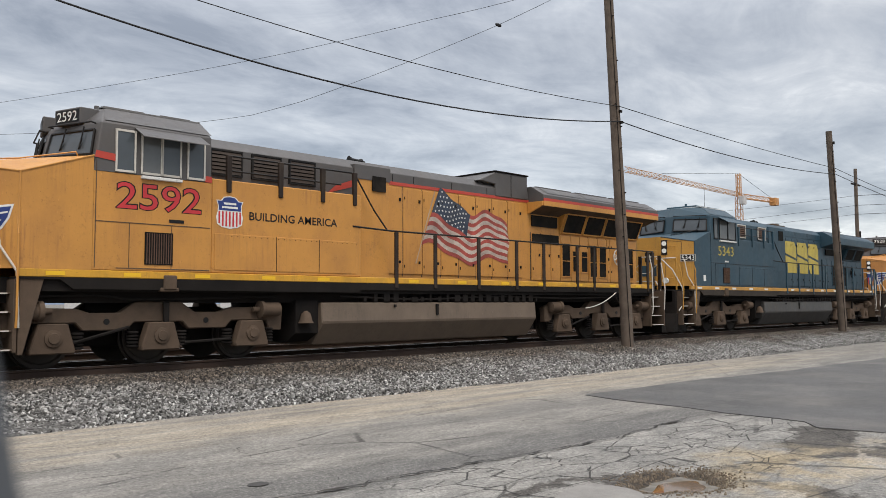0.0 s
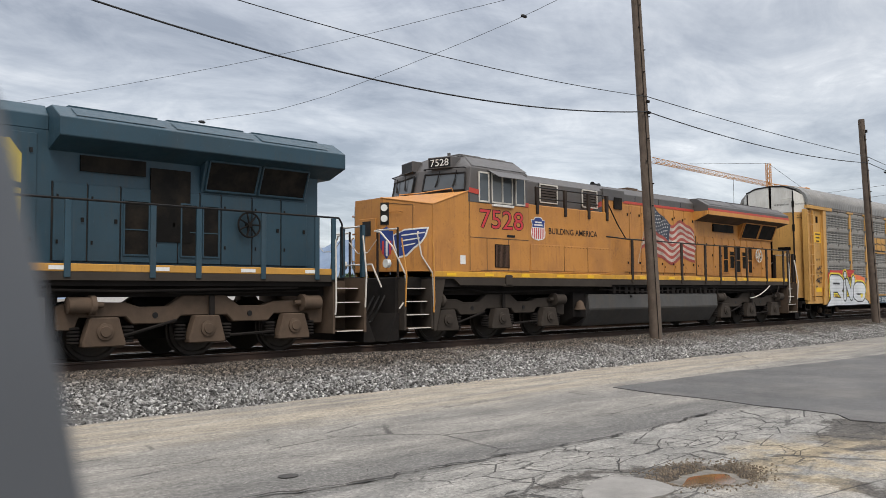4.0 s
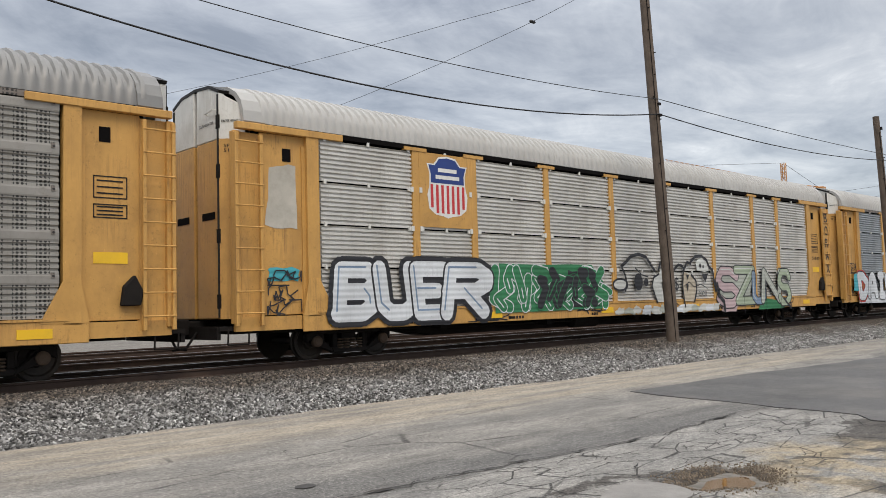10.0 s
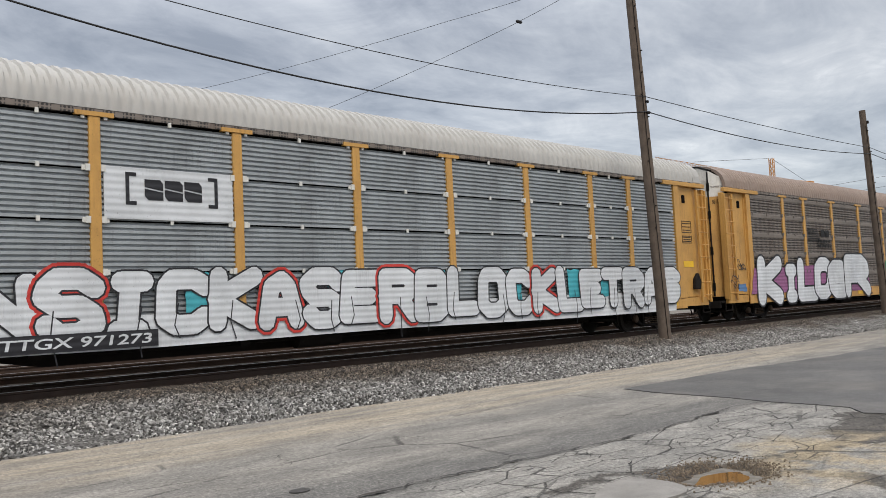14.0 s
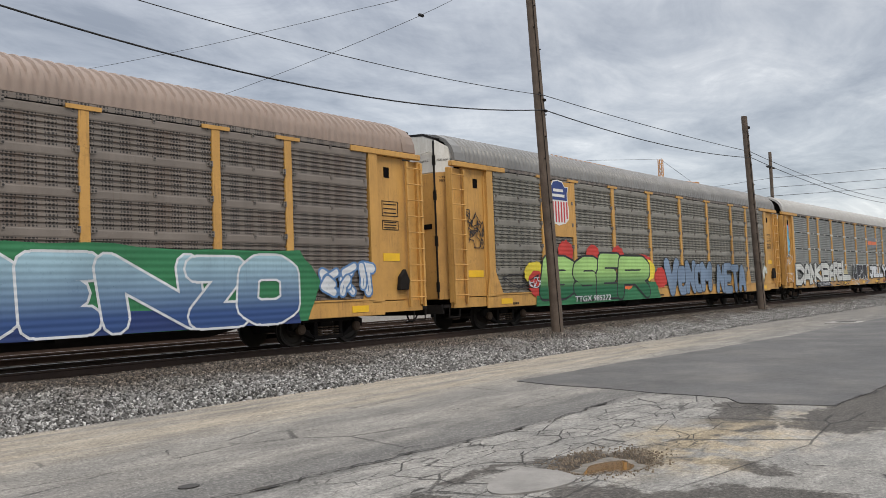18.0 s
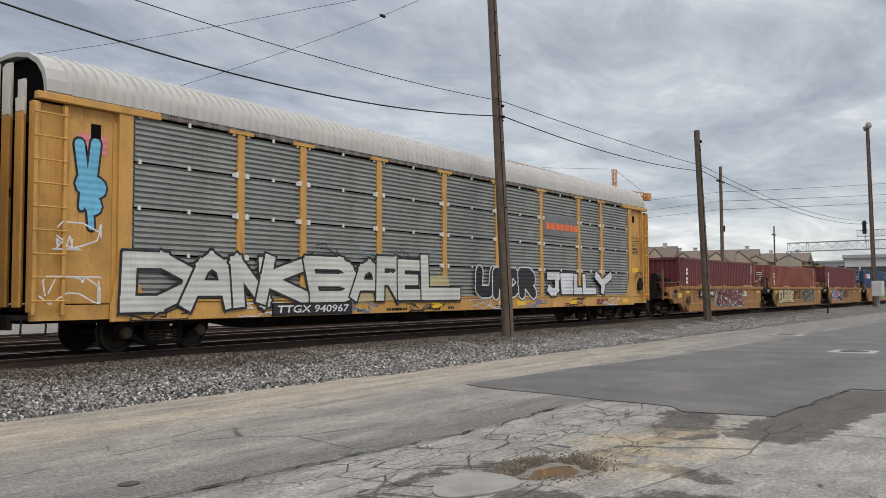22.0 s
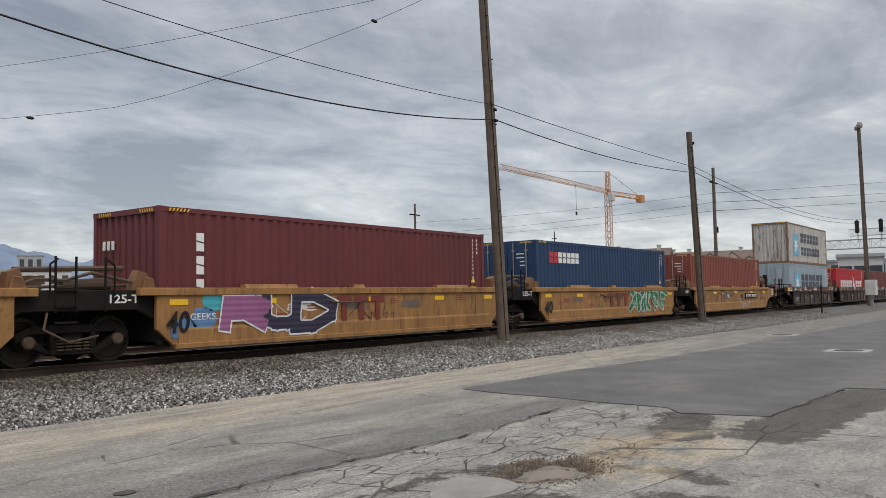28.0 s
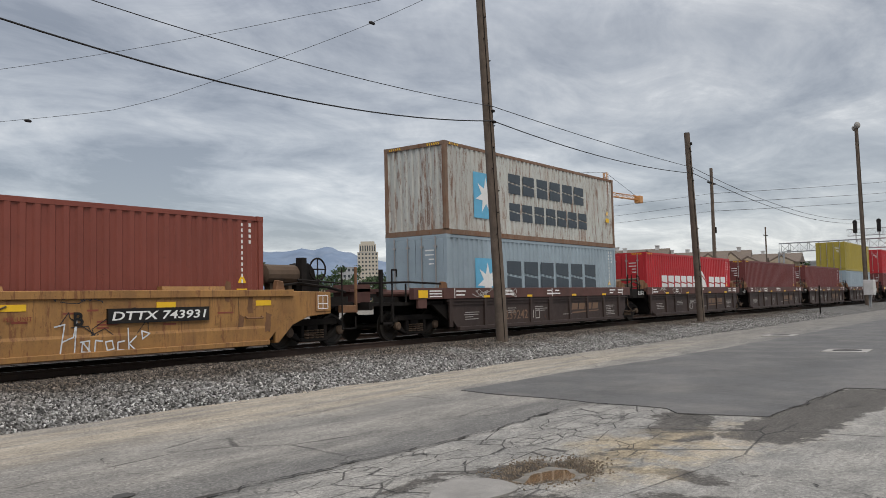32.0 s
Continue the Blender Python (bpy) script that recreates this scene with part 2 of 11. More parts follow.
up_yellow = material("yellow_loco_paint", (0.53, 0.248, 0.054), 0.45, vary=0.08, scale=0.8, dirt=0.38, dirt_color=(0.26, 0.115, 0.045), streak=True, grain=0.06, bump=0.05)
up_orange = material("dusty_orange_loco_paint", (0.47, 0.208, 0.046), 0.5, vary=0.10, scale=0.8, dirt=0.5, dirt_color=(0.24, 0.10, 0.04), streak=True, grain=0.06, bump=0.05)
up_grey = material("grey_loco_paint", (0.088, 0.082, 0.08), 0.5, vary=0.12, dirt=0.25, grain=0.08)
up_red = material("red_paint", (0.46, 0.055, 0.035), 0.45, vary=0.1, dirt=0.15)
stripe_yellow = material("stripe_yellow", (0.60, 0.31, 0.03), 0.4, vary=0.1, dirt=0.3, streak=True)
csx_blue = material("blue_loco_paint", (0.021, 0.053, 0.076), 0.45, vary=0.14, scale=0.8, dirt=0.3, dirt_color=(0.055, 0.055, 0.052), streak=True, grain=0.06, bump=0.05)
csx_yellow = material("yellow_nose_paint", (0.50, 0.255, 0.045), 0.45, vary=0.08, dirt=0.3, streak=True)
frame_brown = material("dusty_underframe", (0.105, 0.074, 0.053), 0.85, spec=0.15, vary=0.2, dirt=0.5, dirt_color=(0.04, 0.033, 0.027), grain=0.3, bump=0.3)
frame_dark = material("dark_underframe", (0.016, 0.014, 0.013), 0.85, spec=0.12, vary=0.25, dirt=0.4, dirt_color=(0.028, 0.022, 0.018), grain=0.3, bump=0.3)
tank_brown = material("dusty_tank_paint", (0.15, 0.112, 0.082), 0.6, vary=0.12, dirt=0.3, dirt_color=(0.06, 0.05, 0.04), streak=True, bump=0.06)
under_dark = material("oily_dark_underframe", (0.05, 0.041, 0.034), 0.8, spec=0.15, vary=0.2, dirt=0.4, dirt_color=(0.03, 0.025, 0.021), grain=0.3, bump=0.3)
tank_dark = material("dark_tank_paint", (0.062, 0.06, 0.058), 0.55, vary=0.12, dirt=0.3, streak=True, bump=0.06)
black_paint = material("black_paint", (0.010, 0.0095, 0.0095), 0.5, spec=0.25, vary=0.2, dirt=0.2)
dark_grille = material("dark_grille", (0.007, 0.0065, 0.006), 0.7, spec=0.12, vary=0.2, dirt=0.2)
brown_louvre = material("brown_louvre", (0.10, 0.055, 0.035), 0.7, vary=0.2)
white_paint = material("white_paint", (0.72, 0.71, 0.68), 0.5, vary=0.06, dirt=0.2, streak=True)
white_rail = material("white_handrail_paint", (0.62, 0.58, 0.52), 0.5, vary=0.1, dirt=0.3)
wheel_steel = material("wheel_steel", (0.035, 0.029, 0.025), 0.6, metal=0.4, vary=0.2, dirt=0.4)
bright_steel = material("worn_bright_steel", (0.45, 0.42, 0.40), 0.35, metal=0.9, vary=0.1, dirt=0.2)
rail_steel = material("rusty_rail_side", (0.06, 0.038, 0.028), 0.8, vary=0.2, scale=2, dirt=0.4, dirt_color=(0.03, 0.022, 0.018), bump=0.3)
tie_wood = material("creosoted_tie", (0.05, 0.04, 0.033), 0.9, vary=0.3, dirt=0.3, bump=0.5, object_vary=0.4)
rack_yellow = material("rack_yellow_paint", (0.54, 0.298, 0.082), 0.5, vary=0.13, scale=0.9, dirt=0.45, dirt_color=(0.17, 0.088, 0.035), streak=True, grain=0.08, rust=0.12, bump=0.10)
well_yellow = material("well_yellow_paint", (0.32, 0.165, 0.052), 0.65, vary=0.22, scale=0.9, dirt=0.62, dirt_color=(0.105, 0.055, 0.03), streak=True, grain=0.12, rust=0.35, bump=0.1, runs=0.5)
well_brown = material("well_brown_paint", (0.040, 0.025, 0.021), 0.65, vary=0.16, dirt=0.5, dirt_color=(0.05, 0.035, 0.03), streak=True, rust=0.1, bump=0.1)
rack_white = material("rack_white_paint", (0.63, 0.62, 0.58), 0.55, vary=0.08, dirt=0.35, dirt_color=(0.33, 0.28, 0.22), streak=True)
glass = material("dark_cab_glass", (0.07, 0.08, 0.088), 0.08, vary=0.1, dirt=0.1, grain=0, bump=0, spec=0.6)
glass_light = material("grey_cab_glass", (0.12, 0.125, 0.125), 0.15, vary=0.15, dirt=0.1, grain=0, bump=0, spec=0.6)
lamp_glass = material("lamp_glass", (0.75, 0.75, 0.72), 0.15, vary=0.05, dirt=0.05, grain=0)
orange_paint = material("orange_paint", (0.75, 0.16, 0.045), 0.5, vary=0.1, dirt=0.2, streak=True)
red_letters = material("red_letters", (0.50, 0.035, 0.04), 0.45, vary=0.08, dirt=0.15)
brown_letters = material("brown_letters", (0.22, 0.05, 0.028), 0.5, vary=0.1, dirt=0.3)
navy = material("navy_paint", (0.02, 0.045, 0.19), 0.45, vary=0.1, dirt=0.1)
reflector = material("yellow_reflector", (0.80, 0.48, 0.02), 0.4, vary=0.06, dirt=0.2)
wood_pole = material("weathered_pole_wood", (0.125, 0.095, 0.073), 0.9, vary=0.25, scale=2.5, dirt=0.5, dirt_color=(0.05, 0.04, 0.033), streak=True, bump=0.6, bump_scale=25)
cable = material("black_cable", (0.015, 0.015, 0.016), 0.6, vary=0.1, dirt=0)
csx_pale = material("pale_yellow_marking", (0.50, 0.39, 0.07), 0.5, vary=0.1, dirt=0.3, streak=True)
rail_dark = material("dark_brown_handrail", (0.028, 0.020, 0.016), 0.6, vary=0.2, dirt=0.3, spec=0.2)

# ---- ground, road, tracks ----
def road_material():
    """Old cracked pavement: grey asphalt, a buff dusty shoulder, a pale broken lane."""
    mt = bpy.data.materials.new("cracked_road")
    mt.use_nodes = True
    nt = mt.node_tree
    n, l = nt.nodes, nt.links
    b = n["Principled BSDF"]
    co = n.new("ShaderNodeTexCoord")
    sep = n.new("ShaderNodeSeparateXYZ")
    l.new(co.outputs["Object"], sep.inputs[0])

    def m(op, a, c=None, clamp=False):
        k = n.new("ShaderNodeMath")
        k.operation, k.use_clamp = op, clamp
        for i, v in enumerate((a, c)):
            if v is None:
                continue
            if isinstance(v, (int, float)):
                k.inputs[i].default_value = v
            else:
                l.new(v, k.inputs[i])
        return k.outputs[0]

    def ns(scale, detail=5, stretch=(1, 1, 1), off=(0, 0, 0), rg=0.6):
        mp = n.new("ShaderNodeMapping")
        mp.inputs["Scale"].default_value, mp.inputs["Location"].default_value = stretch, off
        l.new(co.outputs["Object"], mp.inputs[0])
        t = n.new("ShaderNodeTexNoise")
        t.inputs["Scale"].default_value, t.inputs["Detail"].default_value, t.inputs["Roughness"].default_value = scale, detail, rg
        l.new(mp.outputs[0], t.inputs["Vector"])
        return t.outputs[0]

    def step(v, lo, hi):
        r = n.new("ShaderNodeMapRange")
        r.interpolation_type = "SMOOTHSTEP"
        r.inputs[1].default_value, r.inputs[2].default_value = lo, hi
        l.new(v, r.inputs[0])
        return r.outputs[0]

    def mix(f, a, c):
        k = n.new("ShaderNodeMix")
        k.data_type = "RGBA"
        if isinstance(f, (int, float)):
            k.inputs["Factor"].default_value = f
        else:
            l.new(f, k.inputs["Factor"])
        for s, v in ((k.inputs["A"], a), (k.inputs["B"], c)):
            if isinstance(v, tuple):
                s.default_value = (*v, 1)
            else:
                l.new(v, s)
        return k.outputs["Result"]

    X, Y = sep.outputs[0], sep.outputs[1]
    wob = m("MULTIPLY", m("SUBTRACT", ns(0.8), 0.5), 1.6)
    yw = m("ADD", Y, wob)
    xw = m("ADD", X, m("MULTIPLY", m("SUBTRACT", ns(0.9, off=(9, 3, 0)), 0.5), 2.0))
    grit = ns(38, 4, rg=0.7)
    # grey lane between the seam and the shoulder
    col = mix(step(ns(0.9, 6, (0.5, 1.6, 1)), 0.35, 0.65), (0.168, 0.158, 0.145), (0.255, 0.238, 0.212))
    # darker strip along the seam
    seam = m("MULTIPLY", step(yw, 5.35, 5.75), m("SUBTRACT", 1.0, step(yw, 6.2, 7.0)))
    col = mix(m("MULTIPLY", seam, 0.75), col, (0.105, 0.102, 0.098))
    # buff dust by the ballast, in long streaks
    buff = m("MULTIPLY", step(yw, 8.2, 9.6), step(ns(1.2, 6, (0.18, 2.4, 1)), 0.30, 0.62))
    col = mix(m("MULTIPLY", m("MULTIPLY", buff, m("SUBTRACT", 1.0, m("MULTIPLY", step(X, 14.0, 34.0), 0.75))), 0.85), col, (0.37, 0.315, 0.24))
    # pale lane on the near side of the seam
    near = m("SUBTRACT", 1.0, step(Y, 5.62, 5.72))
    pale = mix(step(ns(1.6, 6), 0.35, 0.68), (0.20, 0.192, 0.178), (0.285, 0.27, 0.245))
    col = mix(near, col, pale)
    # dark raw asphalt where the top coat has gone, in ragged tongues
    wx = m("ADD", X, m("ADD", m("MULTIPLY", m("SUBTRACT", ns(1.4, 4, off=(4, 1, 0)), 0.5), 0.9), m("MULTIPLY", m("SUBTRACT", ns(6, 5, off=(2, 7, 0), rg=0.7), 0.5), 0.5)))
    wy = m("ADD", Y, m("ADD", m("MULTIPLY", m("SUBTRACT", ns(1.4, 4, off=(9, 5, 0)), 0.5), 0.9), m("MULTIPLY", m("SUBTRACT", ns(6, 5, off=(6, 3, 0), rg=0.7), 0.5), 0.5)))
    near_d = None
    for ax, ay, bx, by, r in ((7.4, 3.85, 9.3, 3.45, 0.20), (9.3, 3.5, 11.1, 4.1, 0.30), (9.9, 2.75, 14.6, 2.35, 0.55), (7.4, 3.3, 7.25, 2.35, 0.13), (6.65, 4.0, 7.25, 3.75, 0.36), (5.75, 3.5, 6.1, 2.7, 0.20), (6.4, 2.5, 6.6, 1.9, 0.22), (6.9, 4.4, 5.5, 4.6, 0.08), (5.3, 3.4, 4.9, 4.5, 0.10), (15.5, 1.6, 22.0, 1.0, 0.6)):
        ex, ey = bx - ax, by - ay
        px, py = m("SUBTRACT", wx, ax), m("SUBTRACT", wy, ay)
        f = m("MULTIPLY", m("ADD", m("MULTIPLY", px, ex), m("MULTIPLY", py, ey)), 1 / (ex * ex + ey * ey), True)
        qx, qy = m("SUBTRACT", px, m("MULTIPLY", f, ex)), m("SUBTRACT", py, m("MULTIPLY", f, ey))
        d = m("SUBTRACT", m("SQRT", m("ADD", m("MULTIPLY", qx, qx), m("MULTIPLY", qy, qy))), r)
        near_d = d if near_d is None else m("MINIMUM", near_d, d)
    gone = m("MULTIPLY", near, m("SUBTRACT", 1.0, step(near_d, -0.04, 0.07)))
    raw = mix(step(grit, 0.35, 0.7), (0.055, 0.050, 0.045), (0.115, 0.103, 0.09))
    col = mix(gone, col, raw)
    # buff silt round the pothole
    dx, dy = m("MULTIPLY", m("SUBTRACT", xw, 8.3), 0.7), m("MULTIPLY", m("SUBTRACT", yw, 3.5), 1.5)
    ds = m("SQRT", m("ADD", m("MULTIPLY", dx, dx), m("MULTIPLY", dy, dy)))
    silt = m("MULTIPLY", m("SUBTRACT", 1.0, step(ds, 0.5, 1.5)), step(ns(2.2, 6, off=(2, 2, 0)), 0.38, 0.56))
    col = mix(m("MULTIPLY", silt, 0.85), col, (0.34, 0.275, 0.18))
    bx, by = m("MULTIPLY", m("SUBTRACT", xw, 9.9), 0.42), m("MULTIPLY", m("SUBTRACT", yw, 2.9), 1.1)
    bd = m("SQRT", m("ADD", m("MULTIPLY", bx, bx), m("MULTIPLY", by, by)))
    buff2 = m("MULTIPLY", m("SUBTRACT", 1.0, step(bd, 0.4, 1.0)), step(ns(2.8, 6, off=(7, 4, 0)), 0.42, 0.56))
    col = mix(m("MULTIPLY", m("MULTIPLY", buff2, m("SUBTRACT", 1.0, gone)), 0.8), col, (0.37, 0.32, 0.25))
    rx, ry = m("SUBTRACT", X, 6.97), m("MULTIPLY", m("SUBTRACT", Y, 3.90), 1.35)
    rr = m("ADD", m("SQRT", m("ADD", m("MULTIPLY", rx, rx), m("MULTIPLY", ry, ry))), m("MULTIPLY", m("SUBTRACT", ns(4.5, 6, off=(3, 3, 0), rg=0.7), 0.5), 0.9))
    rim = m("SUBTRACT", 1.0, step(rr, 0.46, 0.62))
    col = mix(m("MULTIPLY", rim, 0.93), col, (0.062, 0.047, 0.034))
    # crazing: dense by the seam, sparse elsewhere
    def cracks(scale, width, stretch):
        mp = n.new("ShaderNodeMapping")
        mp.inputs["Scale"].default_value = stretch
        mx = n.new("ShaderNodeMix")
        mx.data_type = "VECTOR"
        mx.inputs["Factor"].default_value = 0.035
        tn = n.new("ShaderNodeTexNoise")
        tn.inputs["Scale"].default_value, tn.inputs["Detail"].default_value = 2.2, 5
        l.new(co.outputs["Object"], tn.inputs["Vector"])
        l.new(co.outputs["Object"], mx.inputs["A"])
        l.new(tn.outputs["Color"], mx.inputs["B"])
        l.new(mx.outputs["Result"], mp.inputs[0])
        v = n.new("ShaderNodeTexVoronoi")
        v.feature = "DISTANCE_TO_EDGE"
        v.inputs["Scale"].default_value = scale
        l.new(mp.outputs[0], v.inputs["Vector"])
        return m("SUBTRACT", 1.0, step(v.outputs["Distance"], width * 0.3, width))
    craze_zone = m("MULTIPLY", m("MULTIPLY", near, step(yw, 3.0, 3.9)), m("MULTIPLY", step(xw, 4.2, 5.4), step(ns(1.1, 3, off=(5, 5, 0)), 0.30, 0.42)))
    cr = m("MULTIPLY", m("MAXIMUM", m("MULTIPLY", cracks(1.7, 0.021, (0.75, 1.75, 1)), step(ns(2.6, 4, off=(4, 9, 0)), 0.36, 0.44)), m("MULTIPLY", cracks(4.2, 0.03, (0.6, 1.4, 1)), step(ns(1.7, 4, off=(7, 2, 0)), 0.50, 0.58))), craze_zone)
    cr2 = m("MULTIPLY", cracks(0.45, 0.010, (0.7, 1.4, 1)), step(ns(0.5, 3, off=(1, 8, 0)), 0.45, 0.6))
    cr = m("MAXIMUM", cr, m("MULTIPLY", cr2, 0.8))
    col = mix(m("MULTIPLY", cr, 0.95), col, (0.03, 0.028, 0.026))
    stony = m("SUBTRACT", 1.0, rim)
    # aggregate
    col = mix(m("MULTIPLY", m("MULTIPLY", step(grit, 0.52, 0.66), 0.55), m("MULTIPLY", stony, m("SUBTRACT", 1.0, m("MULTIPLY", gone, 0.75)))), col, (0.40, 0.38, 0.345))
    col = mix(m("MULTIPLY", step(ns(55, 3, off=(3, 1, 0), rg=0.7), 0.54, 0.64), 0.62), col, (0.045, 0.043, 0.04))
    # coarse wear along the lane and pitted stones
    def scale_by(v, lo, hi, c):
        r = n.new("ShaderNodeMapRange")
        r.inputs[1].default_value, r.inputs[2].default_value, r.inputs[3].default_value, r.inputs[4].default_value = 0.36, 0.66, lo, hi
        l.new(v, r.inputs[0])
        k = n.new("ShaderNodeMix")
        k.data_type, k.blend_type = "RGBA", "MULTIPLY"
        k.inputs["Factor"].default_value = 1.0
        l.new(c, k.inputs["A"])
        l.new(r.outputs[0], k.inputs["B"])
        return k.outputs["Result"]
    col = scale_by(ns(19, 8, (1, 1, 1), (2, 6, 0), 0.88), 0.42, 1.50, col)
    col = mix(m("MULTIPLY", step(X, 16.0, 45.0), 0.45), col, (0.085, 0.082, 0.078))
    col = scale_by(ns(2.4, 7, (0.45, 1.3, 1), (8, 1, 0), 0.75), 0.76, 1.20, col)
    l.new(col, b.inputs["Base Color"])
    b.inputs["Roughness"].default_value = 0.88
    b.inputs["Specular IOR Level"].default_value = 0.3
    bp = n.new("ShaderNodeBump")
    bp.inputs["Strength"].default_value, bp.inputs["Distance"].default_value = 0.7, 0.02
    hgt = m("SUBTRACT", m("ADD", m("MULTIPLY", grit, 0.35), m("MULTIPLY", ns(6, 4), 0.3)), m("ADD", m("MULTIPLY", cr, 0.8), m("MULTIPLY", gone, 0.35)))
    l.new(hgt, bp.inputs["Height"])
    l.new(bp.outputs[0], b.inputs["Normal"])
    return mt


def gravel_material(name, dark, light, scale=26):
    mt = bpy.data.materials.new(name)
    mt.use_nodes = True
    nt = mt.node_tree
    n, l = nt.nodes, nt.links
    b = n["Principled BSDF"]
    co = n.new("ShaderNodeTexCoord")
    v = n.new("ShaderNodeTexVoronoi")
    v.inputs["Scale"].default_value = scale
    l.new(co.outputs["Object"], v.inputs["Vector"])
    bw = n.new("ShaderNodeSeparateColor")
    l.new(v.outputs["Color"], bw.inputs[0])
    r = n.new("ShaderNodeValToRGB")
    r.color_ramp.elements[0].color, r.color_ramp.elements[1].color = (*dark, 1), (*light, 1)
    l.new(bw.outputs[0], r.inputs[0])
    big = n.new("ShaderNodeTexNoise")
    big.inputs["Scale"].default_value, big.inputs["Detail"].default_value = 0.6, 5
    l.new(co.outputs["Object"], big.inputs["Vector"])
    k = n.new("ShaderNodeMix")
    k.data_type, k.blend_type = "RGBA", "MULTIPLY"
    k.inputs["Factor"].default_value = 0.55
    l.new(r.outputs[0], k.inputs["A"])
    l.new(big.outputs[0], k.inputs["B"])
    l.new(k.outputs["Result"], b.inputs["Base Color"])
    b.inputs["Roughness"].default_value = 0.9
    bp = n.new("ShaderNodeBump")
    bp.inputs["Strength"].default_value, bp.inputs["Distance"].default_value = 1.0, 0.03
    bp.invert = True
    l.new(v.outputs["Distance"], bp.inputs["Height"])
    l.new(bp.outputs[0], b.inputs["Normal"])
    return mt


asphalt_road = road_material()
ballast_mat = gravel_material("grey_ballast", (0.035, 0.032, 0.029), (0.22, 0.21, 0.196))
earth = gravel_material("gravelly_earth", (0.13, 0.115, 0.095), (0.27, 0.245, 0.21), 9)
new_asphalt = material("smooth_dark_asphalt", (0.092, 0.089, 0.087), 0.8, vary=0.28, scale=0.55, dirt=0.6, dirt_color=(0.165, 0.152, 0.138), grain=0.7, bump=0.6, bump_scale=60)
patch_edge = material("raw_patch_edge", (0.05, 0.048, 0.046), 0.9, vary=0.3, scale=4, bump=0.5)
tar = material("open_crack", (0.022, 0.02, 0.019), 0.95, vary=0.2, bump=0)

part_ground = part("ground", MB().add([(-4000, -4000, -0.06), (4500, -4000, -0.06), (4500, 4500, -0.06), (-4000, 4500, -0.06)], [(0, 1, 2, 3)]), earth)
tagged(part_ground, "flat gravelly earth round the railway", "ground", kind="structure")


def pothole_depth(x, y):
    """The hollow in the pale lane, with a ragged rim."""
    dx, dy = (x - 6.97) / 0.50, (y - 3.87) / 0.34
    c, s = math.cos(0.5), math.sin(0.5)
    dx, dy = dx * c + dy * s, -dx * s + dy * c
    a = math.atan2(dy, dx)
    r = math.hypot(dx, dy) / (1 + 0.14 * math.sin(3 * a + 1) + 0.08 * math.sin(7 * a))
    d = 0.0
    if r < 1.25:
        k = max(0.0, min(1.0, (1.25 - r) / 0.75))
        d = 0.11 * k * k * (3 - 2 * k)
    return d


def build_road():
    xs = sorted(set([-120, -60, -30, -10, -3, 0, 2, 4] + [5 + 0.5 * i for i in range(3)] + [6.1 + 0.045 * i for i in range(45)] + [8.3 + 0.6 * i for i in range(20)] + [22 + 4 * i for i in range(20)] + [110, 150, 220, 320, 500]))
    ys = sorted(set([-40, -15, -5, 0, 1.5, 2.5, 3.0] + [3.3 + 0.04 * i for i in range(33)] + [4.9 + 0.4 * i for i in range(15)] + [11.05, 11.5]))
    mb = MB()
    for x in xs:
        for y in ys:
            z = -pothole_depth(x, y) + 0.012 * noise.noise((x * 0.35, y * 0.5, 0))
            if y >= 11.0:
                y = y + 0.35 * noise.noise((x * 0.4, 3.1, 0)) + 0.12 * noise.noise((x * 1.7, 1.1, 0))
            if y > 11.3:
                z -= 0.05
            mb.v.append((x, y, z))
    k = len(ys)
    mb.f = [(i * k + j, (i + 1) * k + j, (i + 1) * k + j + 1, i * k + j + 1) for i in range(len(xs) - 1) for j in range(k - 1)]
    ob = part("road", mb, asphalt_road)
    for q in ob.data.polygons:
        q.use_smooth = True
    return tagged(ob, "old cracked grey road with buff dusty edge", "road", kind="structure")


road = build_road()


def ragged(pts, step=0.35, amp=0.05, seed=0):
    out = []
    n = len(pts)
    for i in range(n):
        p, q = Vector(pts[i]), Vector(pts[(i + 1) % n])
        k = max(1, min(60, int((q - p).length / step)))
        for j in range(k):
            a = p.lerp(q, j / k)
            out.append((a.x + amp * noise.noise((a.x * 1.3, a.y * 1.3, seed)), a.y + amp * noise.noise((a.x * 1.3, a.y * 1.3, seed + 5))))
    return out


def patch(name, pts, z, mtl, label, seed, thick=0.02):
    r = ragged(pts, seed=seed, amp=0.10)
    ob = part(name, MB().prism(r, "z", z - thick, z), mtl, None, label)
    return tagged(ob, label, "road patch", kind="structure")


patch("asphalt_patch", [(12.2, 8.55), (11.62, 5.65), (11.5, 4.5), (11.1, 4.15), (11.3, 3.05), (13.2, 2.95), (15.2, 2.85), (15.25, 2.1), (16, -12), (260, -12), (260, 7.2), (60, 7.4), (25.5, 7.85), (19.5, 8.1), (15.9, 8.5)], 0.012, new_asphalt, "large dark smooth asphalt patch on the old road", 1)
patch("repair_patch", [(5.88 + 0.46 * math.cos(a) + 0.10 * math.sin(a), 4.02 + 0.34 * math.sin(a) + 0.06 * math.sin(2 * a)) for a in [k * math.pi / 10 for k in range(20)]], 0.014, material("pale_repair", (0.235, 0.222, 0.205), 0.9, vary=0.2, scale=2.5, dirt=0.45, dirt_color=(0.10, 0.094, 0.086), grain=0.5, bump=0.7), "pale rounded repair patch beside the pothole", 3)
